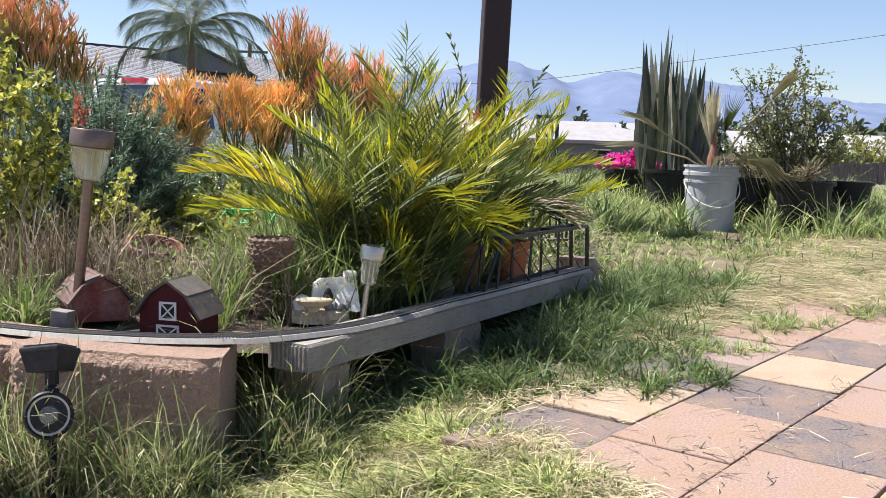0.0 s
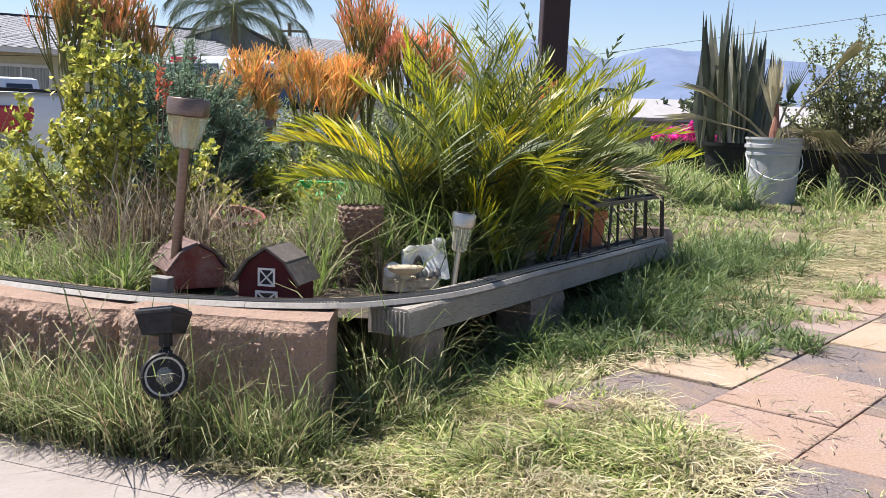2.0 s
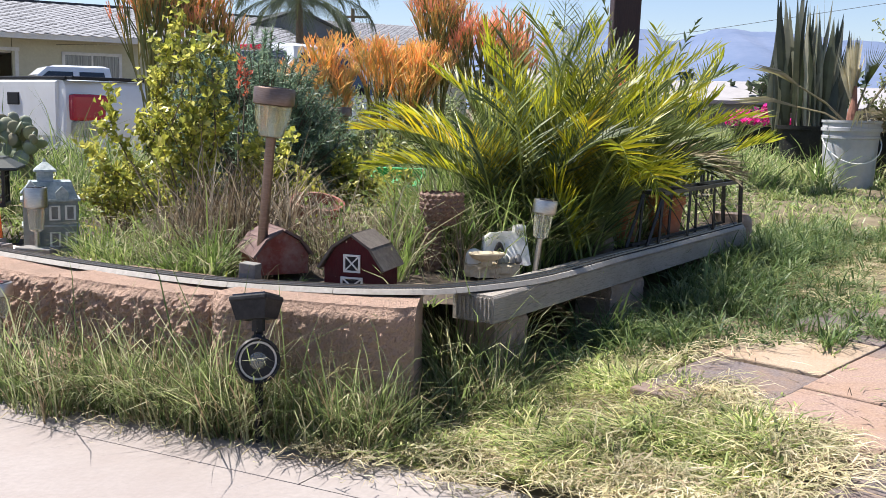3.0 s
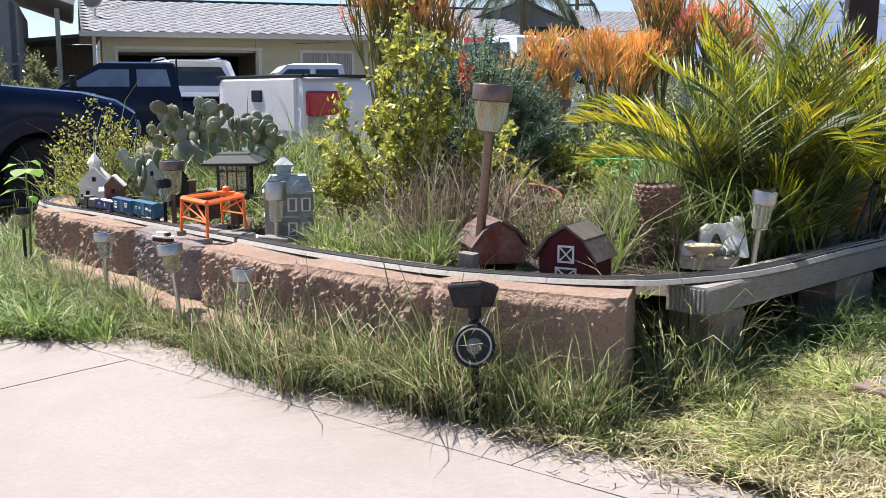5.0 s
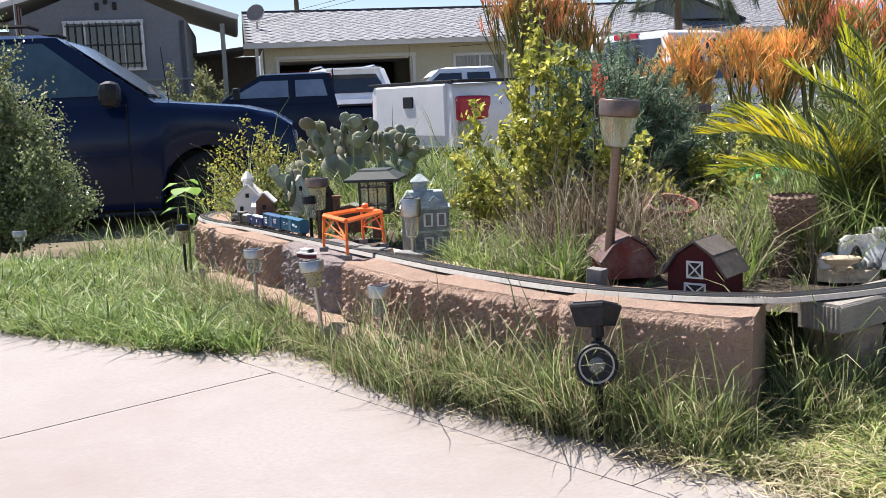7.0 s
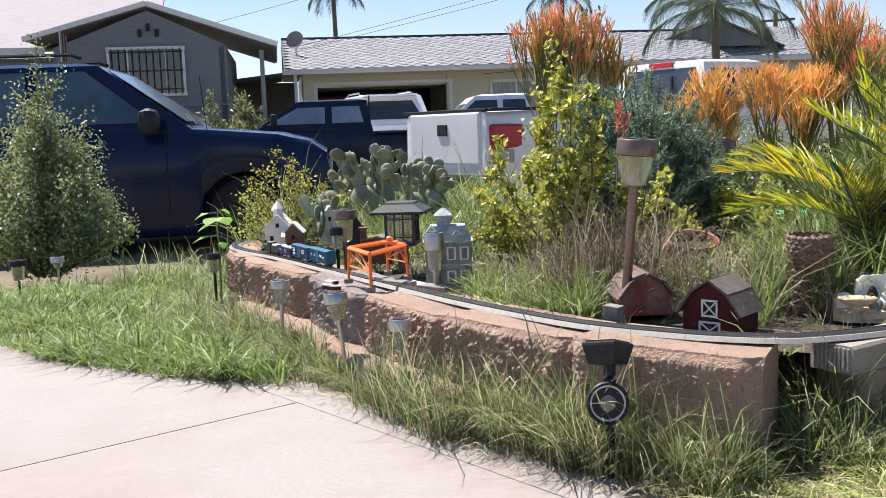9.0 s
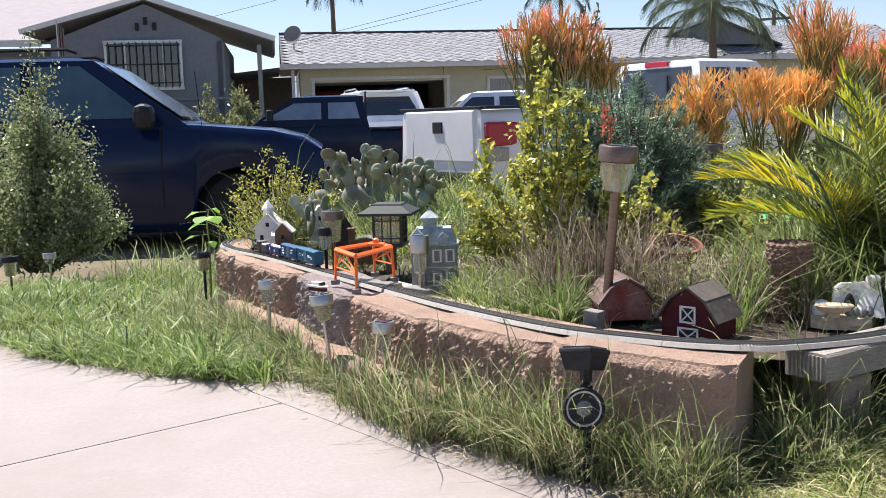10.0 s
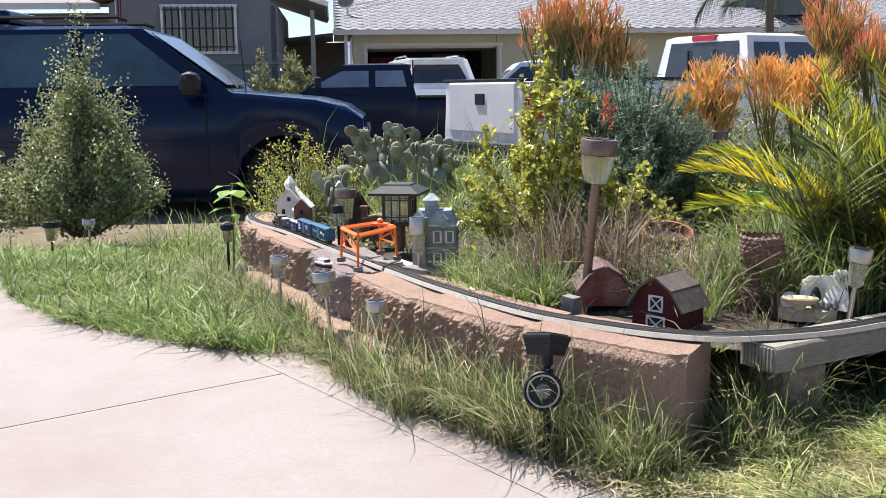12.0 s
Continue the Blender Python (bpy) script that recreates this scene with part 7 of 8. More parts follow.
pot(pose(1.39, 6.33, 0.235), 0.19, 0.3, M_darkpl, "wide dark plastic pot holding the snake plant")
snake_plant(pose(1.375, 6.33, 0.5))
pot(pose(2.05, 5.92, 0.23), 0.17, 0.27, M_darkpl, "black plastic nursery pot")
pot(pose(1.84, 6.25, 0.235), 0.13, 0.27, M_darkpl, "dark plastic tub behind the bucket")
pot(pose(2.45, 6.3, 0.24), 0.15, 0.26, M_darkpl, "black plastic nursery pot")
bush("potted_tree", pose(2.02, 6.15, 0.38), [(0.05, 0, 0.88), (-0.12, 0, 0.8), (0.22, 0.05, 0.72), (-0.25, 0, 0.66), (0.34, 0, 0.52), (0.12, -0.1, 0.6), (-0.05, 0.1, 0.62), (0.4, 0.05, 0.38), (-0.18, -0.08, 0.45), (0.28, -0.06, 0.4), (0.0, 0, 0.5), (0.45, 0, 0.28)] + dome(30, 0.4, 0.25, 0.3, 0.85, 15), 170, 0.025, 0.018, M_treeleaf, "small potted tree with dark twigs and small leaves", "tree", 51, wob=0.1, bare=0.3, stem=0.008, cluster=0.04, sub=4)
bush("dry_plant", pose(1.8, 6.2, 0.5), dome(10, 0.16, 0.14, 0.05, 0.16, 5), 22, 0.09, 0.014, M_palmdry, "dry wilted leaves in the grey tub", "plant", 52)
bush("dry_plant", pose(2.05, 5.92, 0.46), dome(8, 0.16, 0.14, 0.05, 0.14, 6), 16, 0.1, 0.012, M_palmdry, "dry wilted leaves in the black pot", "plant", 53)
pot(pose(1.2, 6.85, 0.3), 0.17, 0.22, M_darkpl, "dark pot of magenta flowers")
bush("magenta_flowers", pose(1.2, 6.85, 0.49), dome(26, 0.22, 0.18, 0.06, 0.18, 16, 0.5), 90, 0.022, 0.02, M_pink, "mound of bright magenta daisy flowers", "flowers", 54, bare=0.85, cluster=0.02, stem=0.003, sub=1)
bush("flower_foliage", pose(1.2, 6.85, 0.46), dome(20, 0.22, 0.18, 0.03, 0.12, 17, 0.5), 60, 0.03, 0.01, M_lush, "green leaves under the magenta flowers", "plant", 55)

post = part("porch_post", MB().box((0, 0, 1.25), (0.145, 0.145, 2.5), None, 0.012), M_post, m=pose(0.20, 5.58, 0.1, 0, 1.2, 6))
tagged(post, "dark reddish-brown square post", "post")
bush("red_leaf_plant", pose(0.15, 5.1, 0.25), [(0, 0, 0.5), (0.05, 0, 0.52), (-0.05, 0, 0.46), (0.02, 0.02, 0.48), (-0.02, 0.05, 0.5)], 9, 0.1, 0.04, M_redleaf, "plant with broad coral-red leaves", "plant", 56, bare=0.85, cluster=0.03, sub=0)
# a thin young palm shoot rising above the others
feather_palm("palm_shoot", Matrix.Identity(4), [((0.12, 3.35, 0.25), radians(160), radians(87), 0.74, radians(22), 0), ((0.14, 3.35, 0.25), radians(20), radians(85), 0.66, radians(30), 0), ((0.1, 3.4, 0.25), radians(200), radians(80), 0.72, radians(45), 0)], "sparse upright palm leaves with dark drooping leaflets", "palm", 61, [M_palm_dark], 0.12, 0.009, 18, vee=0.2, droop=0.7)


def rack(m):
    t = thing("plant_stand", m, "low black metal stand with a grey board on top", "plant stand")
    part("top_board", MB().box((0, 0, 0.2), (0.2, 0.14, 0.016), None, 0.002), M_timber, t)
    for x in (-0.05, 0.0, 0.03, 0.06):
        part("bar", MB().box((x, -0.06, 0.1), (0.007, 0.007, 0.19)), M_blackiron, t)
    part("shelf", MB().box((0, 0, 0.03), (0.19, 0.13, 0.01)), M_blackiron, t)
    for x in (-0.08, 0.08):
        for y in (-0.06, 0.06):
            part("leg", MB().box((x, y, 0.1), (0.01, 0.01, 0.2)), M_blackiron, t)


rack(pose(0.39, 4.0, 0.255, 0, 0, 10) @ Matrix.Scale(0.85, 4))


def frame_stand(m):
    t = thing("trellis", m, "dark green timber trellis beyond the beam", "trellis")
    g = surf("dark_green_paint", [(0.012, 0.035, 0.035), (0.025, 0.06, 0.06)], 0.6, 30, 0.1)
    for x in (-0.06, 0.06):
        part("upright", MB().box((x, 0, 0.3), (0.022, 0.03, 0.6)), g, t)
    part("top_rail", MB().box((0, 0, 0.6), (0.17, 0.04, 0.02)), g, t)
    part("diagonal", MB().tube([(-0.05, 0, 0.56), (0.03, 0, 0.42), (0.03, 0, 0.58)], 0.009, 4), g, t)


frame_stand(pose(0.62, 6.55, 0.24))
tray = thing("plastic_tray", pose(-0.66, 3.45, 0.25, 25, 0, -10), "faded green plastic tray leaning among the weeds", "tray")
part("floor", MB().box((0, 0, 0.1), (0.17, 0.1, 0.006), None, 0.002), M_greenpl, tray)
part("rim", MB().box((0, 0.05, 0.115), (0.18, 0.006, 0.034)).box((0, -0.05, 0.11), (0.18, 0.006, 0.024)).box((0.088, 0, 0.112), (0.006, 0.1, 0.028)).box((-0.088, 0, 0.112), (0.006, 0.1, 0.028)), M_greenpl, tray)
part("foot", MB().box((0, 0, 0.045), (0.1, 0.06, 0.1), None, 0.004), M_greenpl, tray)


# ---- vehicles ----
def vehicle(name, m, label, cat, paint, L, W, top, cab, wheels_x, wr=0.38, low=0.36, glass=None):
    """A body lofted along its length, a cabin with glass, wheels in arches.
    top: (x, height) along bonnet, sills and bed; cab: belt and roof ends, heights."""
    t = thing(name, m, label, cat, "parked vehicles")
    glass = glass or M_carglass
    xs = sorted(set([x for x, z in top] + [wx + wr * 1.2 * math.cos(math.pi * k / 8) for wx in wheels_x for k in range(9)] + [-L / 2 + L * k / 24 for k in range(25)]))
    prof = []
    for x in xs:
        z = top[0][1]
        for (x0, z0), (x1, z1) in zip(top, top[1:]):
            if x0 <= x <= x1:
                z = z0 + (z1 - z0) * (x - x0) / max(1e-6, x1 - x0)
        zl = low
        for wx in wheels_x:
            dx = abs(x - wx)
            if dx < wr * 1.2:
                zl = max(zl, wr + math.sqrt((wr * 1.2) ** 2 - dx * dx))
        e = min(x + L / 2, L / 2 - x)
        hw = W / 2 * (1 - 0.10 * (1 - smooth01(0, 0.5, e)))
        prof.append((x, zl, z, hw))
    vs, fs = [], []
    for x, zl, z, hw in prof:
        half = [(hw * 0.97, zl), (hw, zl + 0.12 * (z - zl)), (hw, zl + 0.62 * (z - zl)), (hw * 0.985, z - 0.07 if z - 0.07 > zl else z), (hw * 0.94, z - 0.015), (hw * 0.8, z)]
        vs += [(x, -y, h) for y, h in half] + [(x, y, h) for y, h in half[::-1]]
    n = 12
    for i in range(len(prof) - 1):
        for k in range(n - 1):
            a = i * n + k
            fs.append((a, a + 1, a + n + 1, a + n))
        fs.append((i * n + n - 1, i * n, (i + 1) * n, (i + 1) * n + n - 1))
    fs += [tuple(range(n)), tuple((len(prof) - 1) * n + k for k in range(n - 1, -1, -1))]
    part("body", MB().add(vs, fs), paint, t, smooth=True)
    xb0, xb1, xt0, xt1, zb, zr = cab
    hb, ht = W / 2 * 0.955, W / 2 * 0.78
    lev = [(0.0, 0.0), (0.82, 0.82), (0.95, 0.92), (1.0, 1.0)]
    cv, cf = [], []
    for u, w in lev:
        y = hb + (ht - hb) * u if u < 1 else ht * 0.88
        x0, x1 = xb0 + (xt0 - xb0) * u, xb1 + (xt1 - xb1) * u
        if u == 1:
            x0, x1 = x0 + 0.1, x1 - 0.12
        z = zb - 0.03 + (zr - zb + 0.03) * (u if u < 1 else 1.0)
        cv += [(x0, -y, z), (x1, -y, z), (x1, y, z), (x0, y, z)]
    for i in range(3):
        for k in range(4):
            a, b = i * 4 + k, i * 4 + (k + 1) % 4
            cf.append((a, b, b + 4, a + 4))
    cf.append((12, 13, 14, 15))
    part("cabin", MB().add(cv, cf), paint, t, smooth=True)

    def at(x, z, sg):
        u = (z - zb) / (zr - zb)
        return Vector((x, sg * (hb + (ht - hb) * u), z))

    def pane(pts, name="window", mat=glass):
        c = sum(pts, Vector()) / len(pts)
        nrm = (pts[1] - pts[0]).cross(pts[2] - pts[0]).normalized()
        if nrm.dot(c - Vector(((xb0 + xb1) / 2, 0, zb))) < 0:
            nrm = -nrm
        vs = [p + nrm * 0.004 for p in pts] + [p + nrm * 0.010 for p in pts]
        n = len(pts)
        return part(name, MB().add(vs, [tuple(range(n))[::-1], tuple(range(n, 2 * n))] + [(k, (k + 1) % n, (k + 1) % n + n, k + n) for k in range(n)]), mat, t)
    for wx in wheels_x:
        for sg in (-1, 1):
            w = part("wheel", MB().lathe([(wr * 0.9, -0.11), (wr, -0.08), (wr, 0.08), (wr * 0.9, 0.11)], 28, Matrix.Translation((wx, sg * (W / 2 - 0.13), wr)) @ Matrix.Rotation(1.5708, 4, "X")), M_tyre, t, smooth=True)
            part("rim", MB().lathe([(wr * 0.62, -0.118), (wr * 0.62, 0.118)], 20, Matrix.Translation((wx, sg * (W / 2 - 0.13), wr)) @ Matrix.Rotation(1.5708, 4, "X")), M_tyre, w)
        part("wheel_well", MB().box((wx, 0, wr + 0.1), (wr * 2.3, W * 0.8, wr * 1.5)), M_tyre, t)
    part("underbody", MB().box((0, 0, low + 0.02), (L * 0.92, W * 0.84, 0.12)), M_tyre, t)
    return t, at, pane


# navy sport utility vehicle in the next driveway
t, at, pane = vehicle("sport_utility_vehicle", pose(-8.72, 7.55, -0.5, 0, 0, 35), "dark navy blue sport utility vehicle with roof rails", "car", M_navy, 5.5, 2.0,
                      [(-2.75, 0.7), (-2.7, 1.22), (1.35, 1.24), (1.5, 1.23), (2.2, 1.16), (2.5, 1.08), (2.68, 0.96), (2.75, 0.6)], (-2.72, 1.42, -2.55, 0.44, 1.22, 1.91), (-1.75, 1.85), 0.36, 0.2)
for sg in (-1, 1):
    for xa, xb, xc, xd in ((-0.08, 1.02, 0.36, -0.08), (-1.12, -0.2, -0.2, -1.12), (-2.45, -1.24, -1.24, -2.4)):
        pane([at(xa, 1.30, sg), at(xb, 1.30, sg), at(xc, 1.82, sg), at(xd, 1.82, sg)], "window", M_sideglass)
    part("mirror", MB().box((1.0, sg * 1.13, 1.31), (0.2, 0.24, 0.25), None, 0.08), M_darkpl, t)
    part("roof_rail", MB().tube([(-2.2, sg * 0.62, 1.96), (-2.1, sg * 0.62, 2.0), (0.2, sg * 0.62, 2.0), (0.3, sg * 0.62, 1.96)], 0.02, 6), M_darkpl, t)
    part("side_moulding", MB().box((-0.2, sg * 1.002, 0.74), (2.9, 0.02, 0.05), None, 0.005), M_navy, t)
    part("headlamp", MB().box((2.63, sg * 0.66, 0.80), (0.2, 0.3, 0.13), None, 0.03), M_paleglass, t)
    part("door_handle", MB().box((-0.02, sg * 1.005, 1.1), (0.16, 0.03, 0.035), None, 0.01), M_navy, t)
    for x in (-0.13, 1.12, -1.18):
        part("door_gap", MB().box((x, sg * 0.998, 0.82), (0.012, 0.012, 0.8)), M_tyre, t)
pane([Vector((1.31, -0.84, 1.30)), Vector((1.31, 0.84, 1.30)), Vector((0.56, 0.7, 1.83)), Vector((0.56, -0.7, 1.83))], "windshield", M_rearglass)
part("roof_box", MB().box((-1.7, 0, 2.02), (1.6, 1.1, 0.14), None, 0.05), M_navy, t)
part("wiper", MB().tube([(1.38, -0.5, 1.27), (1.2, 0.1, 1.4)], 0.012, 4), M_tyre, t)
part("antenna", MB().tube([(1.5, -0.8, 1.2), (1.46, -0.82, 1.75)], 0.004, 4), M_tyre, t)

# white pickup seen from its tailgate
def pickup(m, label, paint, L, W, cabx, roof, bed=1.34, wheelx=(-1.65, 1.75), glass=None):
    x0, x1 = cabx
    t, at, pane = vehicle("pickup_truck", m, label, "pickup truck", paint, L, W, [(-L / 2, bed - 0.5), (-L / 2 + 0.02, bed), (x0 - 0.02, bed), (x0, 1.2), (x1, 1.18), (x1 + 0.9, 1.08), (L / 2 - 0.1, 0.95), (L / 2, 0.6)], (x0, x1, x0 + 0.1, x1 - 0.75, 1.2, roof), wheelx, 0.38, 0.5, glass)
    mid = (x0 + x1 - 0.5) / 2
    for sg in (-1, 1):
        pane([at(mid + 0.05, 1.28, sg), at(x1 - 0.22, 1.28, sg), at(x1 - 0.72, roof - 0.12, sg), at(mid + 0.05, roof - 0.12, sg)])
        pane([at(x0 + 0.14, 1.28, sg), at(mid - 0.06, 1.28, sg), at(mid - 0.06, roof - 0.12, sg), at(x0 + 0.2, roof - 0.12, sg)])
        lamp = part("tail_lamp", MB().box((-L / 2 + 0.27, sg * (W / 2 * 0.965 - 0.035), bed - 0.28), (0.45, 0.1, 0.27), None, 0.03), M_tail, t)
        part("reverse_lamp", MB().box((-L / 2 + 0.2, sg * (W / 2 * 0.965 - 0.037), bed - 0.5), (0.28, 0.095, 0.16), None, 0.02), M_lens, lamp)
        part("mirror", MB().box((x1 - 0.35, sg * (W / 2 + 0.12), 1.35), (0.1, 0.18, 0.2), None, 0.03), M_darkpl, t)
    rw = pane([Vector((x0 + 0.02, -W * 0.37, 1.3)), Vector((x0 + 0.02, W * 0.37, 1.3)), Vector((x0 + 0.085, W * 0.33, roof - 0.1)), Vector((x0 + 0.085, -W * 0.33, roof - 0.1))], "rear_window", M_rearglass)
    for y in (-0.24, 0.24):
        part("slider_frame", MB().box((x0 + 0.028, y, 1.52), (0.02, 0.03, 0.4), pose(0, 0, 0)), M_darkpl, rw)
    pane([Vector((x1 - 0.08, -W * 0.4, 1.25)), Vector((x1 - 0.08, W * 0.4, 1.25)), Vector((x1 - 0.68, W * 0.34, roof - 0.08)), Vector((x1 - 0.68, -W * 0.34, roof - 0.08))], "windshield", M_paleglass)
    part("brake_light", MB().box((x0 + 0.1, 0, roof - 0.045), (0.08, 0.42, 0.07), None, 0.01), M_tail, t, "red high brake light")
    part("bed_rail", MB().box(((x0 - L / 2) / 2, W / 2 - 0.07, bed + 0.012), (x0 + L / 2 - 0.05, 0.13, 0.035), None, 0.008).box(((x0 - L / 2) / 2, -W / 2 + 0.07, bed + 0.012), (x0 + L / 2 - 0.05, 0.13, 0.035), None, 0.008).box((-L / 2 + 0.05, 0, bed + 0.012), (0.09, W * 0.9, 0.035), None, 0.008), M_darkpl, t)
    gate = part("tailgate", MB().box((-L / 2 + 0.012, 0, bed - 0.3), (0.05, W - 0.42, 0.58), None, 0.02), paint, t)
    part("gate_handle", MB().box((-L / 2 - 0.012, 0, bed - 0.2), (0.03, 0.2, 0.13), None, 0.01), M_darkpl, gate)
    part("rear_bumper", MB().box((-L / 2 + 0.02, 0, 0.56), (0.16, W * 0.94, 0.18), None, 0.04), M_darkpl, t)
    return t


hd1 = radians(62)
c1 = Vector((-4.99, 9.78)) + Vector((math.cos(hd1), math.sin(hd1))) * 3.5 + Vector((-math.sin(hd1), math.cos(hd1))) * 0.9
pickup(pose(c1.x, c1.y, -0.53, 0, 0, 62), "white long-bed pickup truck with its tailgate shut", M_whitecar, 6.8, 1.86, (0.0, 1.9), 1.92, wheelx=(-2.1, 2.3))
pickup(pose(-9.75, 14.25, -0.52, 0, 0, 214), "dark blue compact pickup truck with a small cab", M_darkcar, 4.9, 1.7, (-0.4, 1.5), 1.66, 1.1, glass=M_paleglass)
pickup(pose(-9.3, 18.95, -0.58, 0, 0, 214), "white pickup truck standing before the garage", M_whitecar, 5.4, 1.9, (-0.7, 1.2), 1.82, 1.25)
t, at, pane = vehicle("crossover_car", pose(-13.35, 20.7, -0.3, 0, 0, 134), "white crossover car with roof rails at the garage", "car", M_whitecar, 4.6, 1.82,
                      [(-2.3, 0.6), (-2.25, 1.0), (0.9, 1.02), (1.9, 0.9), (2.25, 0.75), (2.3, 0.55)], (-2.2, 1.05, -1.75, 0.3, 1.0, 1.68), (-1.4, 1.4), 0.35, 0.36)
for sg in (-1, 1):
    pane([at(-0.15, 1.06, sg), at(0.8, 1.06, sg), at(0.25, 1.56, sg), at(-0.15, 1.56, sg)])
    pane([at(-1.25, 1.06, sg), at(-0.25, 1.06, sg), at(-0.25, 1.56, sg), at(-1.25, 1.56, sg)])
    pane([at(-1.85, 1.12, sg), at(-1.35, 1.06, sg), at(-1.35, 1.56, sg), at(-1.6, 1.5, sg)])
    part("tail_lamp", MB().box((-2.1, sg * 0.76, 0.98), (0.36, 0.2, 0.15), None, 0.03), M_tail, t)
    part("roof_rail", MB().tube([(-1.5, sg * 0.6, 1.68), (-1.3, sg * 0.6, 1.74), (0.0, sg * 0.6, 1.74), (0.2, sg * 0.6, 1.68)], 0.02, 6), M_chrome, t)
pane([Vector((-2.12, -0.56, 1.13)), Vector((-2.12, 0.56, 1.13)), Vector((-2.06, 0.63, 1.22)), Vector((-1.85, 0.5, 1.53)), Vector((-1.85, -0.5, 1.53)), Vector((-2.06, -0.63, 1.22))], "rear_window")
part("spoiler", MB().box((-1.85, 0, 1.66), (0.3, 1.2, 0.04), None, 0.01), M_whitecar, t)

# ---- street ----
road = MB()
vs, fs = [], []
for i in range(41):
    u = -60 + 3 * i
    for q in (11.5, 13, 15, 17, 19, 20.5):
        x, y = 0.788 * u - 0.616 * q, 0.616 * u + 0.788 * q
        vs.append((x, y, left_z(x, y) + 0.012 if x < 3 else land(x, y) + 0.02))
for i in range(40):
    for k in range(5):
        a = i * 6 + k
        fs.append((a, a + 6, a + 7, a + 1))
tagged(part("road", road.add(vs, fs), M_asphalt), "worn grey asphalt street", "road", kind="structure")
for x, y, rz, s in ((-5.15, 5.1, 32, (0.5, 0.16, 0.05)), (-4.75, 5.3, 34, (0.36, 0.2, 0.1))):
    tagged(part("white_board", MB().box((0, 0, s[2] / 2), s, None, 0.008), M_trim, m=pose(x, y, land(x, y), 0, 0, rz)), "white painted board lying by the next driveway", "board", "white boards")


# ---- houses across the street ----
def shingled(mb_deck, x0, x1, y0, z0, y1, z1, size, tilt_x=0.0, seed=0, skew=0.0):
    """Diamond shingles laid on a slope from (y0, z0) at the eave to (y1, z1) at the ridge."""
    r = random.Random(seed)
    vs, fs = [], []
    L = math.hypot(y1 - y0, z1 - z0)
    dy, dz = (y1 - y0) / L, (z1 - z0) / L
    ny, nz = -dz, dy
    rows = int(L / (size * 0.5)) + 1
    for j in range(rows):
        s = j * size * 0.5
        n = int((x1 - x0) / size) + 1
        for i in range(n):
            x = x0 + (i + 0.5 * (j % 2)) * size + skew * s
            h = 0.006 + r.uniform(0, 0.004)
            pts = [(x, s - size * 0.42, h + 0.012), (x + size * 0.5, s + size * 0.05, h + 0.008), (x, s + size * 0.5, 0.002), (x - size * 0.5, s + size * 0.05, h + 0.008)]
            if x - size * 0.5 < x0 + skew * s - 0.01 or x + size * 0.5 > x1 + 0.01 or s + size * 0.5 > L + size * 0.3:
                continue
            k = len(vs)
            vs += [(px, y0 + dy * ps + ny * ph, z0 + dz * ps + nz * ph) for px, ps, ph in pts]
            fs.append((k, k + 1, k + 2, k + 3))
    return MB().add(vs, fs)


def slope(x0, x1, y0, z0, y1, z1, th=0.09):
    L = math.hypot(y1 - y0, z1 - z0)
    ny, nz = -(z1 - z0) / L * th, (y1 - y0) / L * th
    return MB().add([(x0, y0, z0), (x1, y0, z0), (x1, y1, z1), (x0, y1, z1), (x0, y0 - ny, z0 - nz), (x1, y0 - ny, z0 - nz), (x1, y1 - ny, z1 - nz), (x0, y1 - ny, z1 - nz)], [(0, 1, 2, 3), (7, 6, 5, 4), (0, 4, 5, 1), (1, 5, 6, 2), (2, 6, 7, 3), (3, 7, 4, 0)])


H2 = pose(-19.45, 26.22, -0.02, 0, 0, 38)
garage = thing("garage_house", H2, "cream stucco house with an open garage and grey diamond-shingled roof", "house", "houses across the street")
for c, d in (((0.2, 0.5, 1.2), (0.44, 0.2, 2.6)), ((9.0, 0.5, 1.2), (8.8, 0.2, 2.6)), ((2.5, 0.5, 2.27), (4.16, 0.2, 0.46)), ((0.1, 4, 1.2), (0.2, 6.8, 2.6)), ((13.3, 4, 1.2), (0.2, 6.8, 2.6)), ((6.7, 7.5, 1.2), (13.2, 0.2, 2.6))):
    part("wall", MB().box(c, d), M_stucco_cream, garage)
part("roof", slope(-0.6, 14.2, -0.25, 2.55, 4.0, 3.8).add(*(lambda q: (q.v, q.f))(slope(-0.6, 14.2, 8.2, 2.55, 4.0, 3.8))), M_roofdeck, garage)
tagged(part("shingle", shingled(None, -0.6, 14.2, -0.27, 2.56, 4.0, 3.82, 0.42, seed=2), M_shingle, garage), kind="stuff")
part("fascia", MB().box((6.8, -0.28, 2.47), (14.9, 0.05, 0.16)), M_trim, garage)
part("door_frame", MB().box((2.55, 0.39, 2.1), (4.5, 0.06, 0.1)).box((0.38, 0.39, 1.0), (0.1, 0.06, 2.15)).box((4.72, 0.39, 1.0), (0.1, 0.06, 2.15)), M_trim, garage)
part("garage_floor", MB().box((2.5, 3.8, -0.02), (4.6, 6.8, 0.1)), M_asphalt, garage)
part("garage_back", MB().box((2.5, 6.5, 1.2), (4.9, 0.1, 2.6)), M_dark, garage)
part("storage_box", MB().box((1.5, 5.6, 1.5), (1.6, 0.6, 0.7)), M_garagered, garage)
part("storage_shelf", MB().box((3.6, 5.4, 1.0), (1.2, 0.6, 1.9)), M_fence, garage)
part("raised_door", MB().box((2.5, 2.2, 2.02), (4.2, 3.2, 0.05)), M_trim, garage)
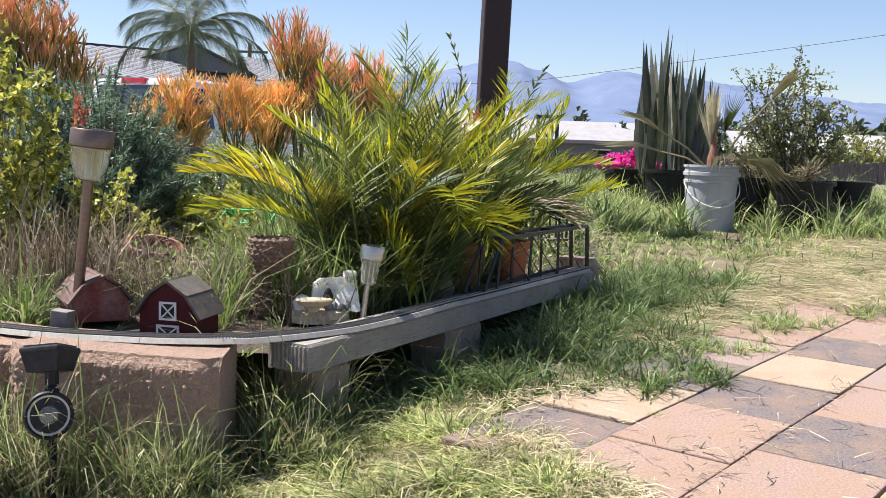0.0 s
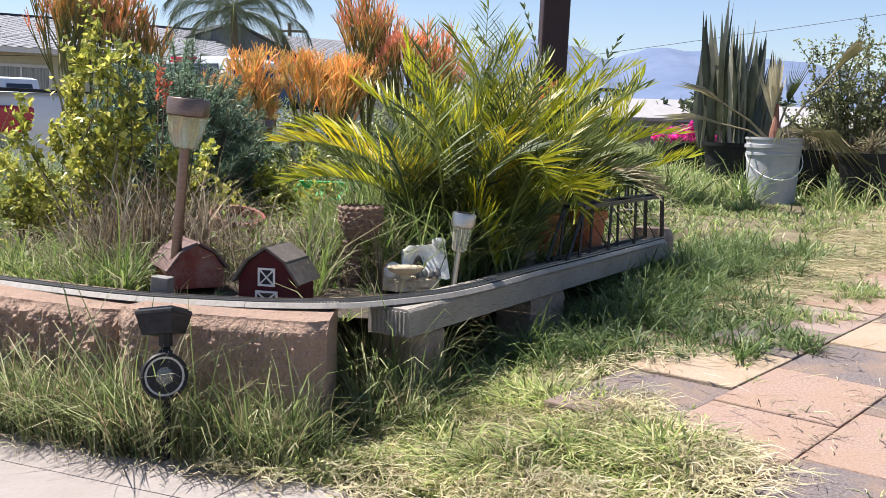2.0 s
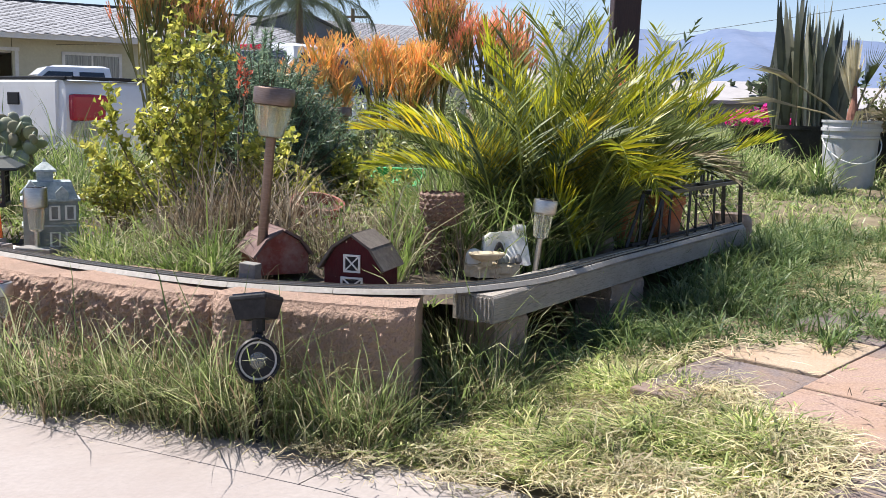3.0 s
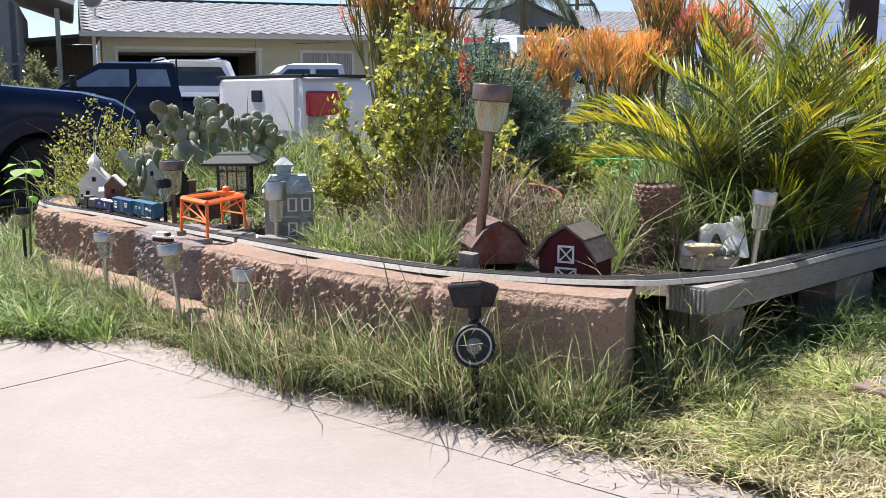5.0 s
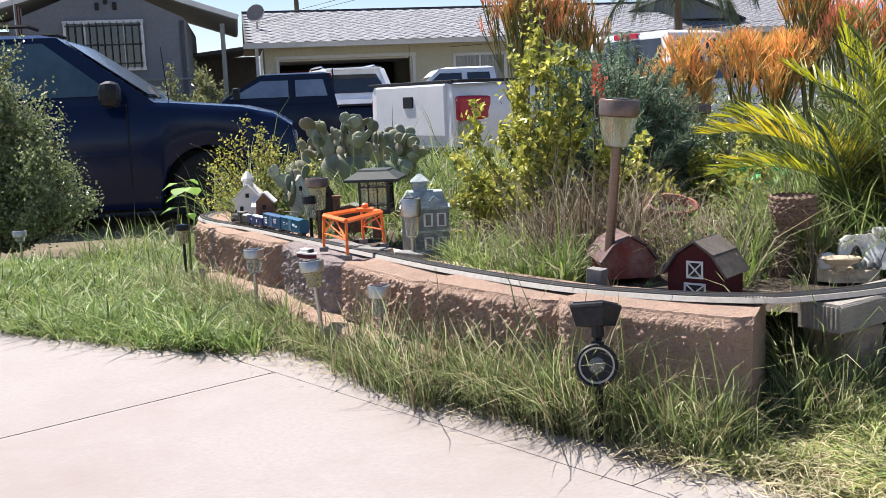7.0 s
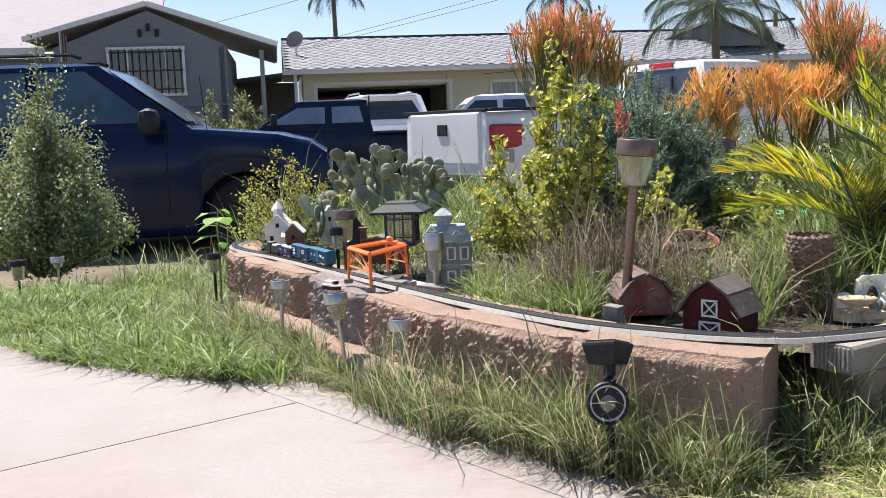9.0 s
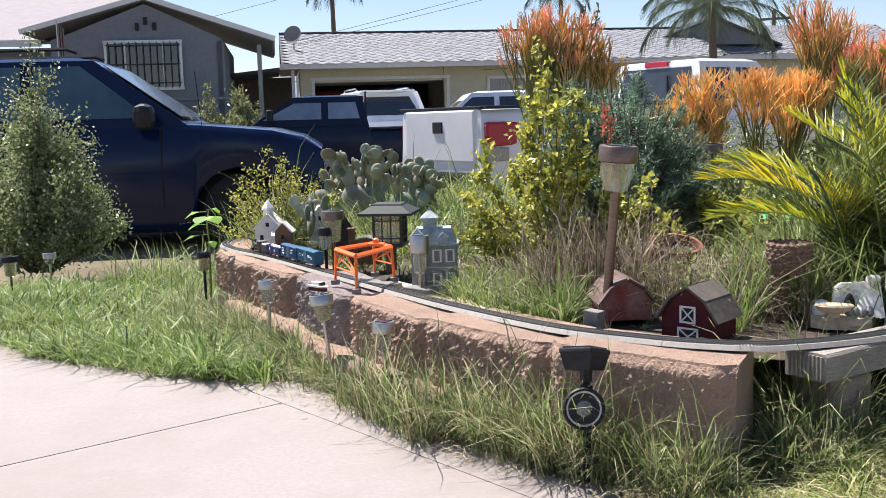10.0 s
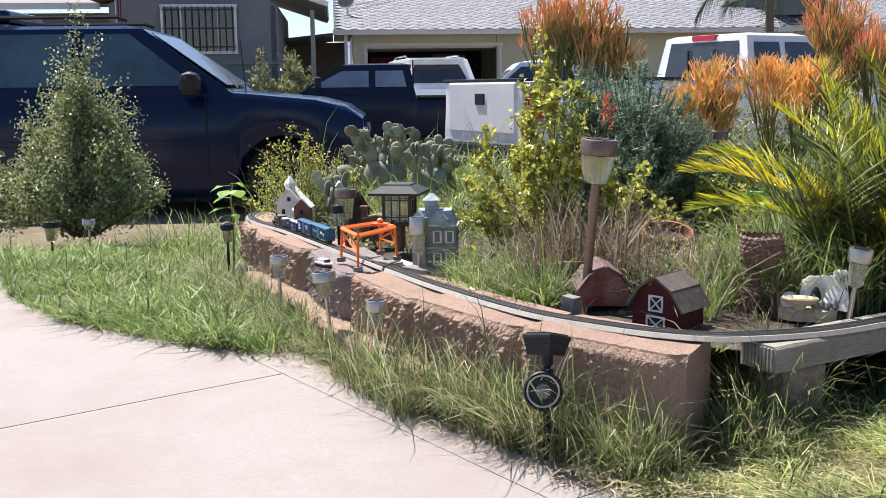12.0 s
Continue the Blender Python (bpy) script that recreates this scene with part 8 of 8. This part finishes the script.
win = part("window", MB().box((6.9, 0.385, 1.5), (1.6, 0.04, 1.0)), M_housegl, garage)
part("window_frame", MB().box((6.9, 0.37, 2.04), (1.8, 0.06, 0.09)).box((6.9, 0.37, 0.98), (1.8, 0.06, 0.09)).box((6.05, 0.37, 1.5), (0.09, 0.06, 1.1)).box((7.75, 0.37, 1.5), (0.09, 0.06, 1.1)).box((6.9, 0.365, 1.5), (0.05, 0.05, 1.0)), M_trim, win)
win = part("window", MB().box((11.2, 0.385, 1.5), (1.1, 0.04, 1.1)), M_housegl, garage)
part("window_frame", MB().box((11.2, 0.37, 2.09), (1.3, 0.06, 0.09)).box((11.2, 0.37, 0.91), (1.3, 0.06, 0.09)).box((10.6, 0.37, 1.5), (0.09, 0.06, 1.2)).box((11.8, 0.37, 1.5), (0.09, 0.06, 1.2)), M_trim, win)
part("carport_roof", MB().box((-2.0, 1.5, 2.45), (3.2, 4, 0.1), pose(0, 0, 0, 0, -6, 0)), M_roofdeck, garage)
part("side_wall", MB().box((-1.7, 3.2, 1.1), (3.0, 0.2, 2.4)), M_fence, garage)
part("carport_post", MB().box((-0.25, 0.1, 1.2), (0.1, 0.1, 2.4)), M_trim, garage)
dish = thing("satellite_dish", H2 @ pose(-0.15, 1.6, 2.95), "grey satellite dish on the garage roof", "satellite dish")
part("dish", MB().lathe([(0.001, 0.0), (0.16, 0.02), (0.3, 0.075), (0.305, 0.085), (0.16, 0.03), (0.001, 0.012)], 22, pose(0, -0.05, 0.62, 72, 0, -25)), M_slate, dish, smooth=True)
part("mast", MB().tube([(0, 0, -0.1), (0, 0, 0.55), (0, -0.05, 0.62)], 0.035, 8), M_steel, dish)
part("arm", MB().tube([(0.0, 0.0, 0.35), (0.14, -0.42, 0.5)], 0.015, 6), M_steel, dish)

H1 = pose(-18.89, 21.84, 0.2, 0, 0, 38)
grey = thing("gable_house", H1, "grey stucco house with a low gable and barred window", "house", "houses across the street")
part("wall", MB().prism([(-4.4, -0.4), (0.05, -0.4), (0.05, 2.86), (-1.93, 3.8), (-4.4, 2.86)], 0, 0.2).box((0.0, 3.5, 1.2), (0.2, 7, 3.2)).box((-8.5, 2.6, 1.2), (8.4, 0.2, 3.2)), M_stucco_grey, grey)


def rake(x0, z0, x1, z1, y0, y1, th=0.12):
    d = Vector((x1 - x0, 0, z1 - z0)).normalized()
    n = Vector((-d.z, 0, d.x)) * th
    if n.z < 0:
        n = -n
    vs = [Vector((x, y, z)) + o for o in (Vector(), n) for x, z, y in ((x0, z0, y0), (x1, z1, y0), (x1, z1, y1), (x0, z0, y1))]
    return MB().add(vs, [(3, 2, 1, 0), (4, 5, 6, 7), (0, 1, 5, 4), (1, 2, 6, 5), (2, 3, 7, 6), (3, 0, 4, 7)])


part("roof", rake(-1.93, 3.92, 1.45, 2.78, -0.14, 7.5).add(*(lambda q: (q.v, q.f))(rake(-1.93, 3.92, -5.1, 3.05, -0.14, 7.5))), M_shinglepale, grey)
part("barge_board", rake(-1.93, 3.9, 1.47, 2.76, -0.19, -0.14, 0.13).add(*(lambda q: (q.v, q.f))(rake(-1.93, 3.9, -5.12, 3.03, -0.19, -0.14, 0.13))), M_trim, grey)
# grey sheets added under the pale roofing; their darker tone puts in eaves shade
part("soffit", rake(-1.93, 3.88, 1.40, 2.76, -0.12, 7.3, 0.03), M_stucco_grey, grey)
part("soffit", rake(-1.93, 3.88, -5.05, 3.03, -0.12, 7.3, 0.03), M_stucco_grey, grey)
part("main_roof", slope(-13, -2.0, 1.8, 3.0, 6.5, 5.2), M_shinglepale, grey)
part("fascia", MB().box((-9, 1.78, 2.95), (8, 0.06, 0.18)), M_trim, grey)
win = part("window", MB().box((-2.02, -0.03, 2.17), (1.9, 0.06, 1.2)), M_carglass, grey)
part("window_frame", MB().box((-2.02, -0.08, 2.8), (2.06, 0.06, 0.08)).box((-2.02, -0.08, 1.55), (2.06, 0.08, 0.08)).box((-3.0, -0.08, 2.17), (0.07, 0.06, 1.3)).box((-1.04, -0.08, 2.17), (0.07, 0.06, 1.3)).box((-2.5, -0.07, 2.17), (0.05, 0.05, 1.2)).box((-1.5, -0.07, 2.17), (0.05, 0.05, 1.2)), M_trim, win)
for k in range(11):
    part("bar", MB().box((-2.92 + 0.18 * k, -0.15, 2.17), (0.022, 0.022, 1.25)), M_blackiron, win)
for z in (1.7, 2.2, 2.7):
    part("bar", MB().box((-2.02, -0.15, z), (1.95, 0.022, 0.03)), M_blackiron, win)
for x, z in ((-2.15, 3.2), (-1.93, 3.35), (-1.7, 3.2)):
    part("gable_vent", MB().box((x, -0.02, z), (0.1, 0.06, 0.2)), M_dark, grey)
part("porch_post", MB().box((1.05, -0.3, 1.2), (0.12, 0.12, 2.9)), M_villa, grey)
part("porch_wall", MB().box((0.8, 0.2, 0.2), (1.3, 0.2, 1.1)), M_stucco_grey, grey)
part("plinth", MB().box((-2.1, -0.03, 1.25), (4.6, 0.06, 0.06)), M_villa, grey)
flag = thing("flag", H1 @ pose(-4.1, -0.6, 1.6), "small dark striped flag hanging from a pole", "flag")
part("pole", MB().tube([(0, 0, 0), (0.0, 0, 1.75)], 0.015, 6), M_steel, flag)
for k in range(5):
    part("stripe", MB().box((0.04 + 0.03 * k, 0, 1.2 - 0.02 * k), (0.03, 0.01, 0.85)), (M_slate, M_barn)[k % 2], flag)
bush("house_shrub", H1 @ pose(0.2, -1.6, -0.3), dome(26, 1.0, 0.7, 0.5, 2.0, 18), 130, 0.14, 0.06, M_treeleaf, "dark shrub against the grey house", "shrub", 58, wob=0.3, stem=0.03, cluster=0.2)
bush("house_shrub", H1 @ pose(-1.2, -1.2, -0.3), dome(16, 0.8, 0.5, 0.4, 1.3, 19), 120, 0.14, 0.06, M_treeleaf, "low dark shrub under the barred window", "shrub", 59, wob=0.3, stem=0.03, cluster=0.2)

H3 = pose(-10.33, 35.93, -0.1, 0, 0, 38)
third = thing("hip_roof_house", H3, "cream house with a grey hipped roof and dark gable", "house", "houses across the street")
part("wall", MB().box((3, 2, 1.3), (12, 3, 2.8)), M_stucco_cream, third)
part("fascia", MB().box((3.0, 0.1, 2.72), (12.6, 0.06, 0.2)), M_trim, third)
part("roof", slope(-3.4, 9.4, 0.1, 2.82, 3.0, 4.05), M_roofdeck, third)
tagged(part("shingle", shingled(None, -3.4, 9.4, 0.08, 2.83, 3.0, 4.07, 0.3, seed=5), M_shingle, third), kind="stuff")
part("gable", MB().prism([(-0.9, 3.2), (3.9, 3.2), (1.7, 4.1)], 0.6, 2.6), M_stucco_grey, third)
part("gable_roof", rake(1.7, 4.1, 4.2, 3.1, 0.45, 2.8, 0.08).add(*(lambda q: (q.v, q.f))(rake(1.7, 4.1, -1.2, 3.1, 0.45, 2.8, 0.08))), M_roofdeck, third)


# ---- trees and distance ----
def tall_palm(m, h, crown, n, label, seed, tr=0.12):
    r = random.Random(seed)
    fr = [((0, 0, h), 2.4 * i + r.uniform(-0.2, 0.2), radians(72 - 85 * i / n + r.uniform(-8, 8)), crown * r.uniform(0.85, 1.1), radians(75 + 20 * r.random()), 0) for i in range(n)]

    def trunk(p):
        part("trunk", MB().tube([(0, 0, -1), (0.05, 0, h * 0.5), (0, 0, h)], [tr * 1.2, tr, tr * 0.8], 10), M_twig, p)
    return feather_palm("palm_tree", m, fr, label, "palm tree", seed, [M_queen], crown * 0.3, 0.013, 66, rach=0.013, trunk=trunk, droop=1.7, vee=0.1)


tall_palm(pose(-6.7, 26.5, -0.2), 3.55, 2.1, 30, "queen palm with a feathery grey-green crown", 71, 0.11)
tall_palm(pose(-19.4, 47.5, -0.2), 6.9, 1.9, 18, "distant palm tree above the roofs", 72)
tall_palm(pose(-27, 39, -0.2), 7.0, 1.6, 16, "distant palm tree above the roofs", 74)


def leafy_tree(m, h, rad, label, material, seed, n=26, size=0.3):
    r = random.Random(seed)
    ends = [(rad * math.cos(a) * q, rad * math.sin(a) * q, h * (0.45 + 0.55 * r.random() * (1 - 0.4 * q))) for a, q in [(r.uniform(0, 6.283), r.random() ** 0.5) for _ in range(n)]]
    return bush("tree", m, ends, 60, size, size * 0.5, material, label, "tree", seed, wob=h * 0.08, bare=0.4, stem=h * 0.02, cluster=rad * 0.22)


leafy_tree(pose(9.9, 25.2, -0.2), 1.75, 1.0, "rounded yellow-green tree beyond the yard", M_ytree, 81, 30, 0.14)
leafy_tree(pose(-18.3, 48.0, -0.2), 6.3, 0.9, "dark upright tree behind the roofs", M_distgreen, 82, 30, 0.35)
leafy_tree(pose(-15.6, 49.5, -0.2), 5.6, 1.3, "dark tree behind the roofs", M_distgreen, 83, 30, 0.35)
for k, (x, y, h, w) in enumerate(((13, 62, 4.2, 3.0), (15.5, 66, 4.8, 3.0), (24, 60, 4.0, 1.8), (26.5, 62, 4.2, 1.8), (20, 70, 3.4, 3), (-4, 75, 4.5, 3), (3, 78, 4.0, 3), (30, 68, 3.5, 3), (9, 70, 3.6, 2.5))):
    leafy_tree(pose(x, y, -0.9), h, w, "distant green tree beyond the roofs", M_distgreen, 90 + k, 18, 0.7)


M_farroof = surf("pale_grey_roofing", [(0.27, 0.26, 0.265), (0.34, 0.33, 0.335)], 0.9, 2, 0.2)


def far_house(m, w, label):
    t = thing("far_house", m, label, "house", "far houses")
    part("wall", MB().box((0, 1.5, 0.9), (w, 3, 2.6)), M_stucco_grey, t)
    part("roof", slope(-w / 2 - 0.4, w / 2 + 0.4, -0.4, 2.15, 2.4, 3.35), M_farroof, t)
    part("fascia", MB().box((0, -0.42, 2.1), (w + 0.8, 0.08, 0.2)), M_shinglepale, t)
    for x in (-w * 0.3, w * 0.1, w * 0.35):
        wn2 = part("window", MB().box((x, -0.02, 1.2), (0.9, 0.06, 0.9)), M_dark, t)
        part("window_head", MB().box((x, -0.06, 1.68), (1.1, 0.06, 0.08)), M_trim, wn2)
        part("window_sill", MB().box((x, -0.06, 0.72), (1.1, 0.06, 0.08)), M_trim, wn2)


far_house(pose(8.0, 60, -0.85), 8.5, "distant grey house with a pale roof")
far_house(pose(1.2, 62, -0.3), 6.0, "distant house with a pale pink roof")
far_house(pose(20.5, 56, -1.2), 9.0, "distant house with a pale roof beyond the pots")

fence = thing("board_fence", pose(5.0, 16.0, 0.1), "low grey board fence at the yard's end", "fence")
pl = mesh_of("board", MB().box((0, 0, 0.25), (0.14, 0.02, 0.5), None, 0.004), M_fence)
for k in range(80):
    o = new("board", pl)
    o.parent = fence
    o.matrix_basis = pose(-4.4 + 0.15 * k, 0.0, 0.02 * ((k * 7) % 3))


def ridge(y, pts, depth, material, label):
    vs, fs = [], []
    n = len(pts)
    for j in range(9):
        u = j / 8
        for i, (x, h) in enumerate(pts):
            w = noise.noise((x * 0.004, u * 4, y)) * 0.12 + noise.noise((x * 0.013, u * 9, y)) * 0.06
            vs.append((x + 30 * noise.noise((x * 0.01, u * 5, 3)), y - depth * (1 - u), h * (u ** 0.8) * (1 + w * (1 - u) * 2)))
    for j in range(8):
        for i in range(n - 1):
            a = j * n + i
            fs.append((a, a + 1, a + n + 1, a + n))
    tagged(part("mountain_range", MB().add(vs, fs), material, smooth=True), label, "mountains", kind="structure")


def crest(y, line, lo, hi, step):
    """Crest heights along bearings (x / y, height / y), broken up by noise."""
    out = []
    x = lo
    while x <= hi:
        b = x / y
        h = line[-1][1]
        for (b0, h0), (b1, h1) in zip(line, line[1:]):
            if b0 <= b <= b1:
                h = h0 + (h1 - h0) * smooth01(b0, b1, b)
        h += 0.0016 * noise.noise((b * 45, 1, y)) + 0.0011 * noise.noise((b * 130, 2, y)) + 0.0005 * noise.noise((b * 300, 3, y))
        out.append((x, h * y))
        x += step
    return out


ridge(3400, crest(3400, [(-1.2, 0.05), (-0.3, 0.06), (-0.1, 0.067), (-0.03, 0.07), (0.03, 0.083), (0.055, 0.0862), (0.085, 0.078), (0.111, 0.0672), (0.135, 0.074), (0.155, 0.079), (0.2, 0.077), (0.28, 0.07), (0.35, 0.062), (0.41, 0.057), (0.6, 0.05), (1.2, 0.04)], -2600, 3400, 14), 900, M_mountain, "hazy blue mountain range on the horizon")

for a, b, sag in (((1.67, 30.3, 2.55), (40, 32, 9.6), 0.25), ((-30, 30, 2.2), (1.67, 30.3, 2.55), 0.1), ((-21.0, 23.2, 3.75), (-10, 29.5, 7.1), 0.15), ((-18.3, 24.6, 3.1), (-3, 34, 7.6), 0.15), ((-18.3, 24.6, 3.0), (-3, 34.4, 7.3), 0.15)):
    a, b = Vector(a), Vector(b)
    tagged(part("power_line", MB().tube([a.lerp(b, k / 12) - Vector((0, 0, sag * 4 * (k / 12) * (1 - k / 12))) for k in range(13)], 0.007, 4), M_wire), "thin overhead power line", "power line", "power lines")
util = thing("utility_pole", pose(-12.3, 62.9, -0.5), "distant wooden utility pole with a crossarm", "utility pole")
part("pole", MB().tube([(0, 0, 0), (0, 0, 7.0)], [0.16, 0.12], 8), M_twig, util)
part("crossarm", MB().box((0, 0, 6.5), (2.2, 0.12, 0.14)), M_twig, util)
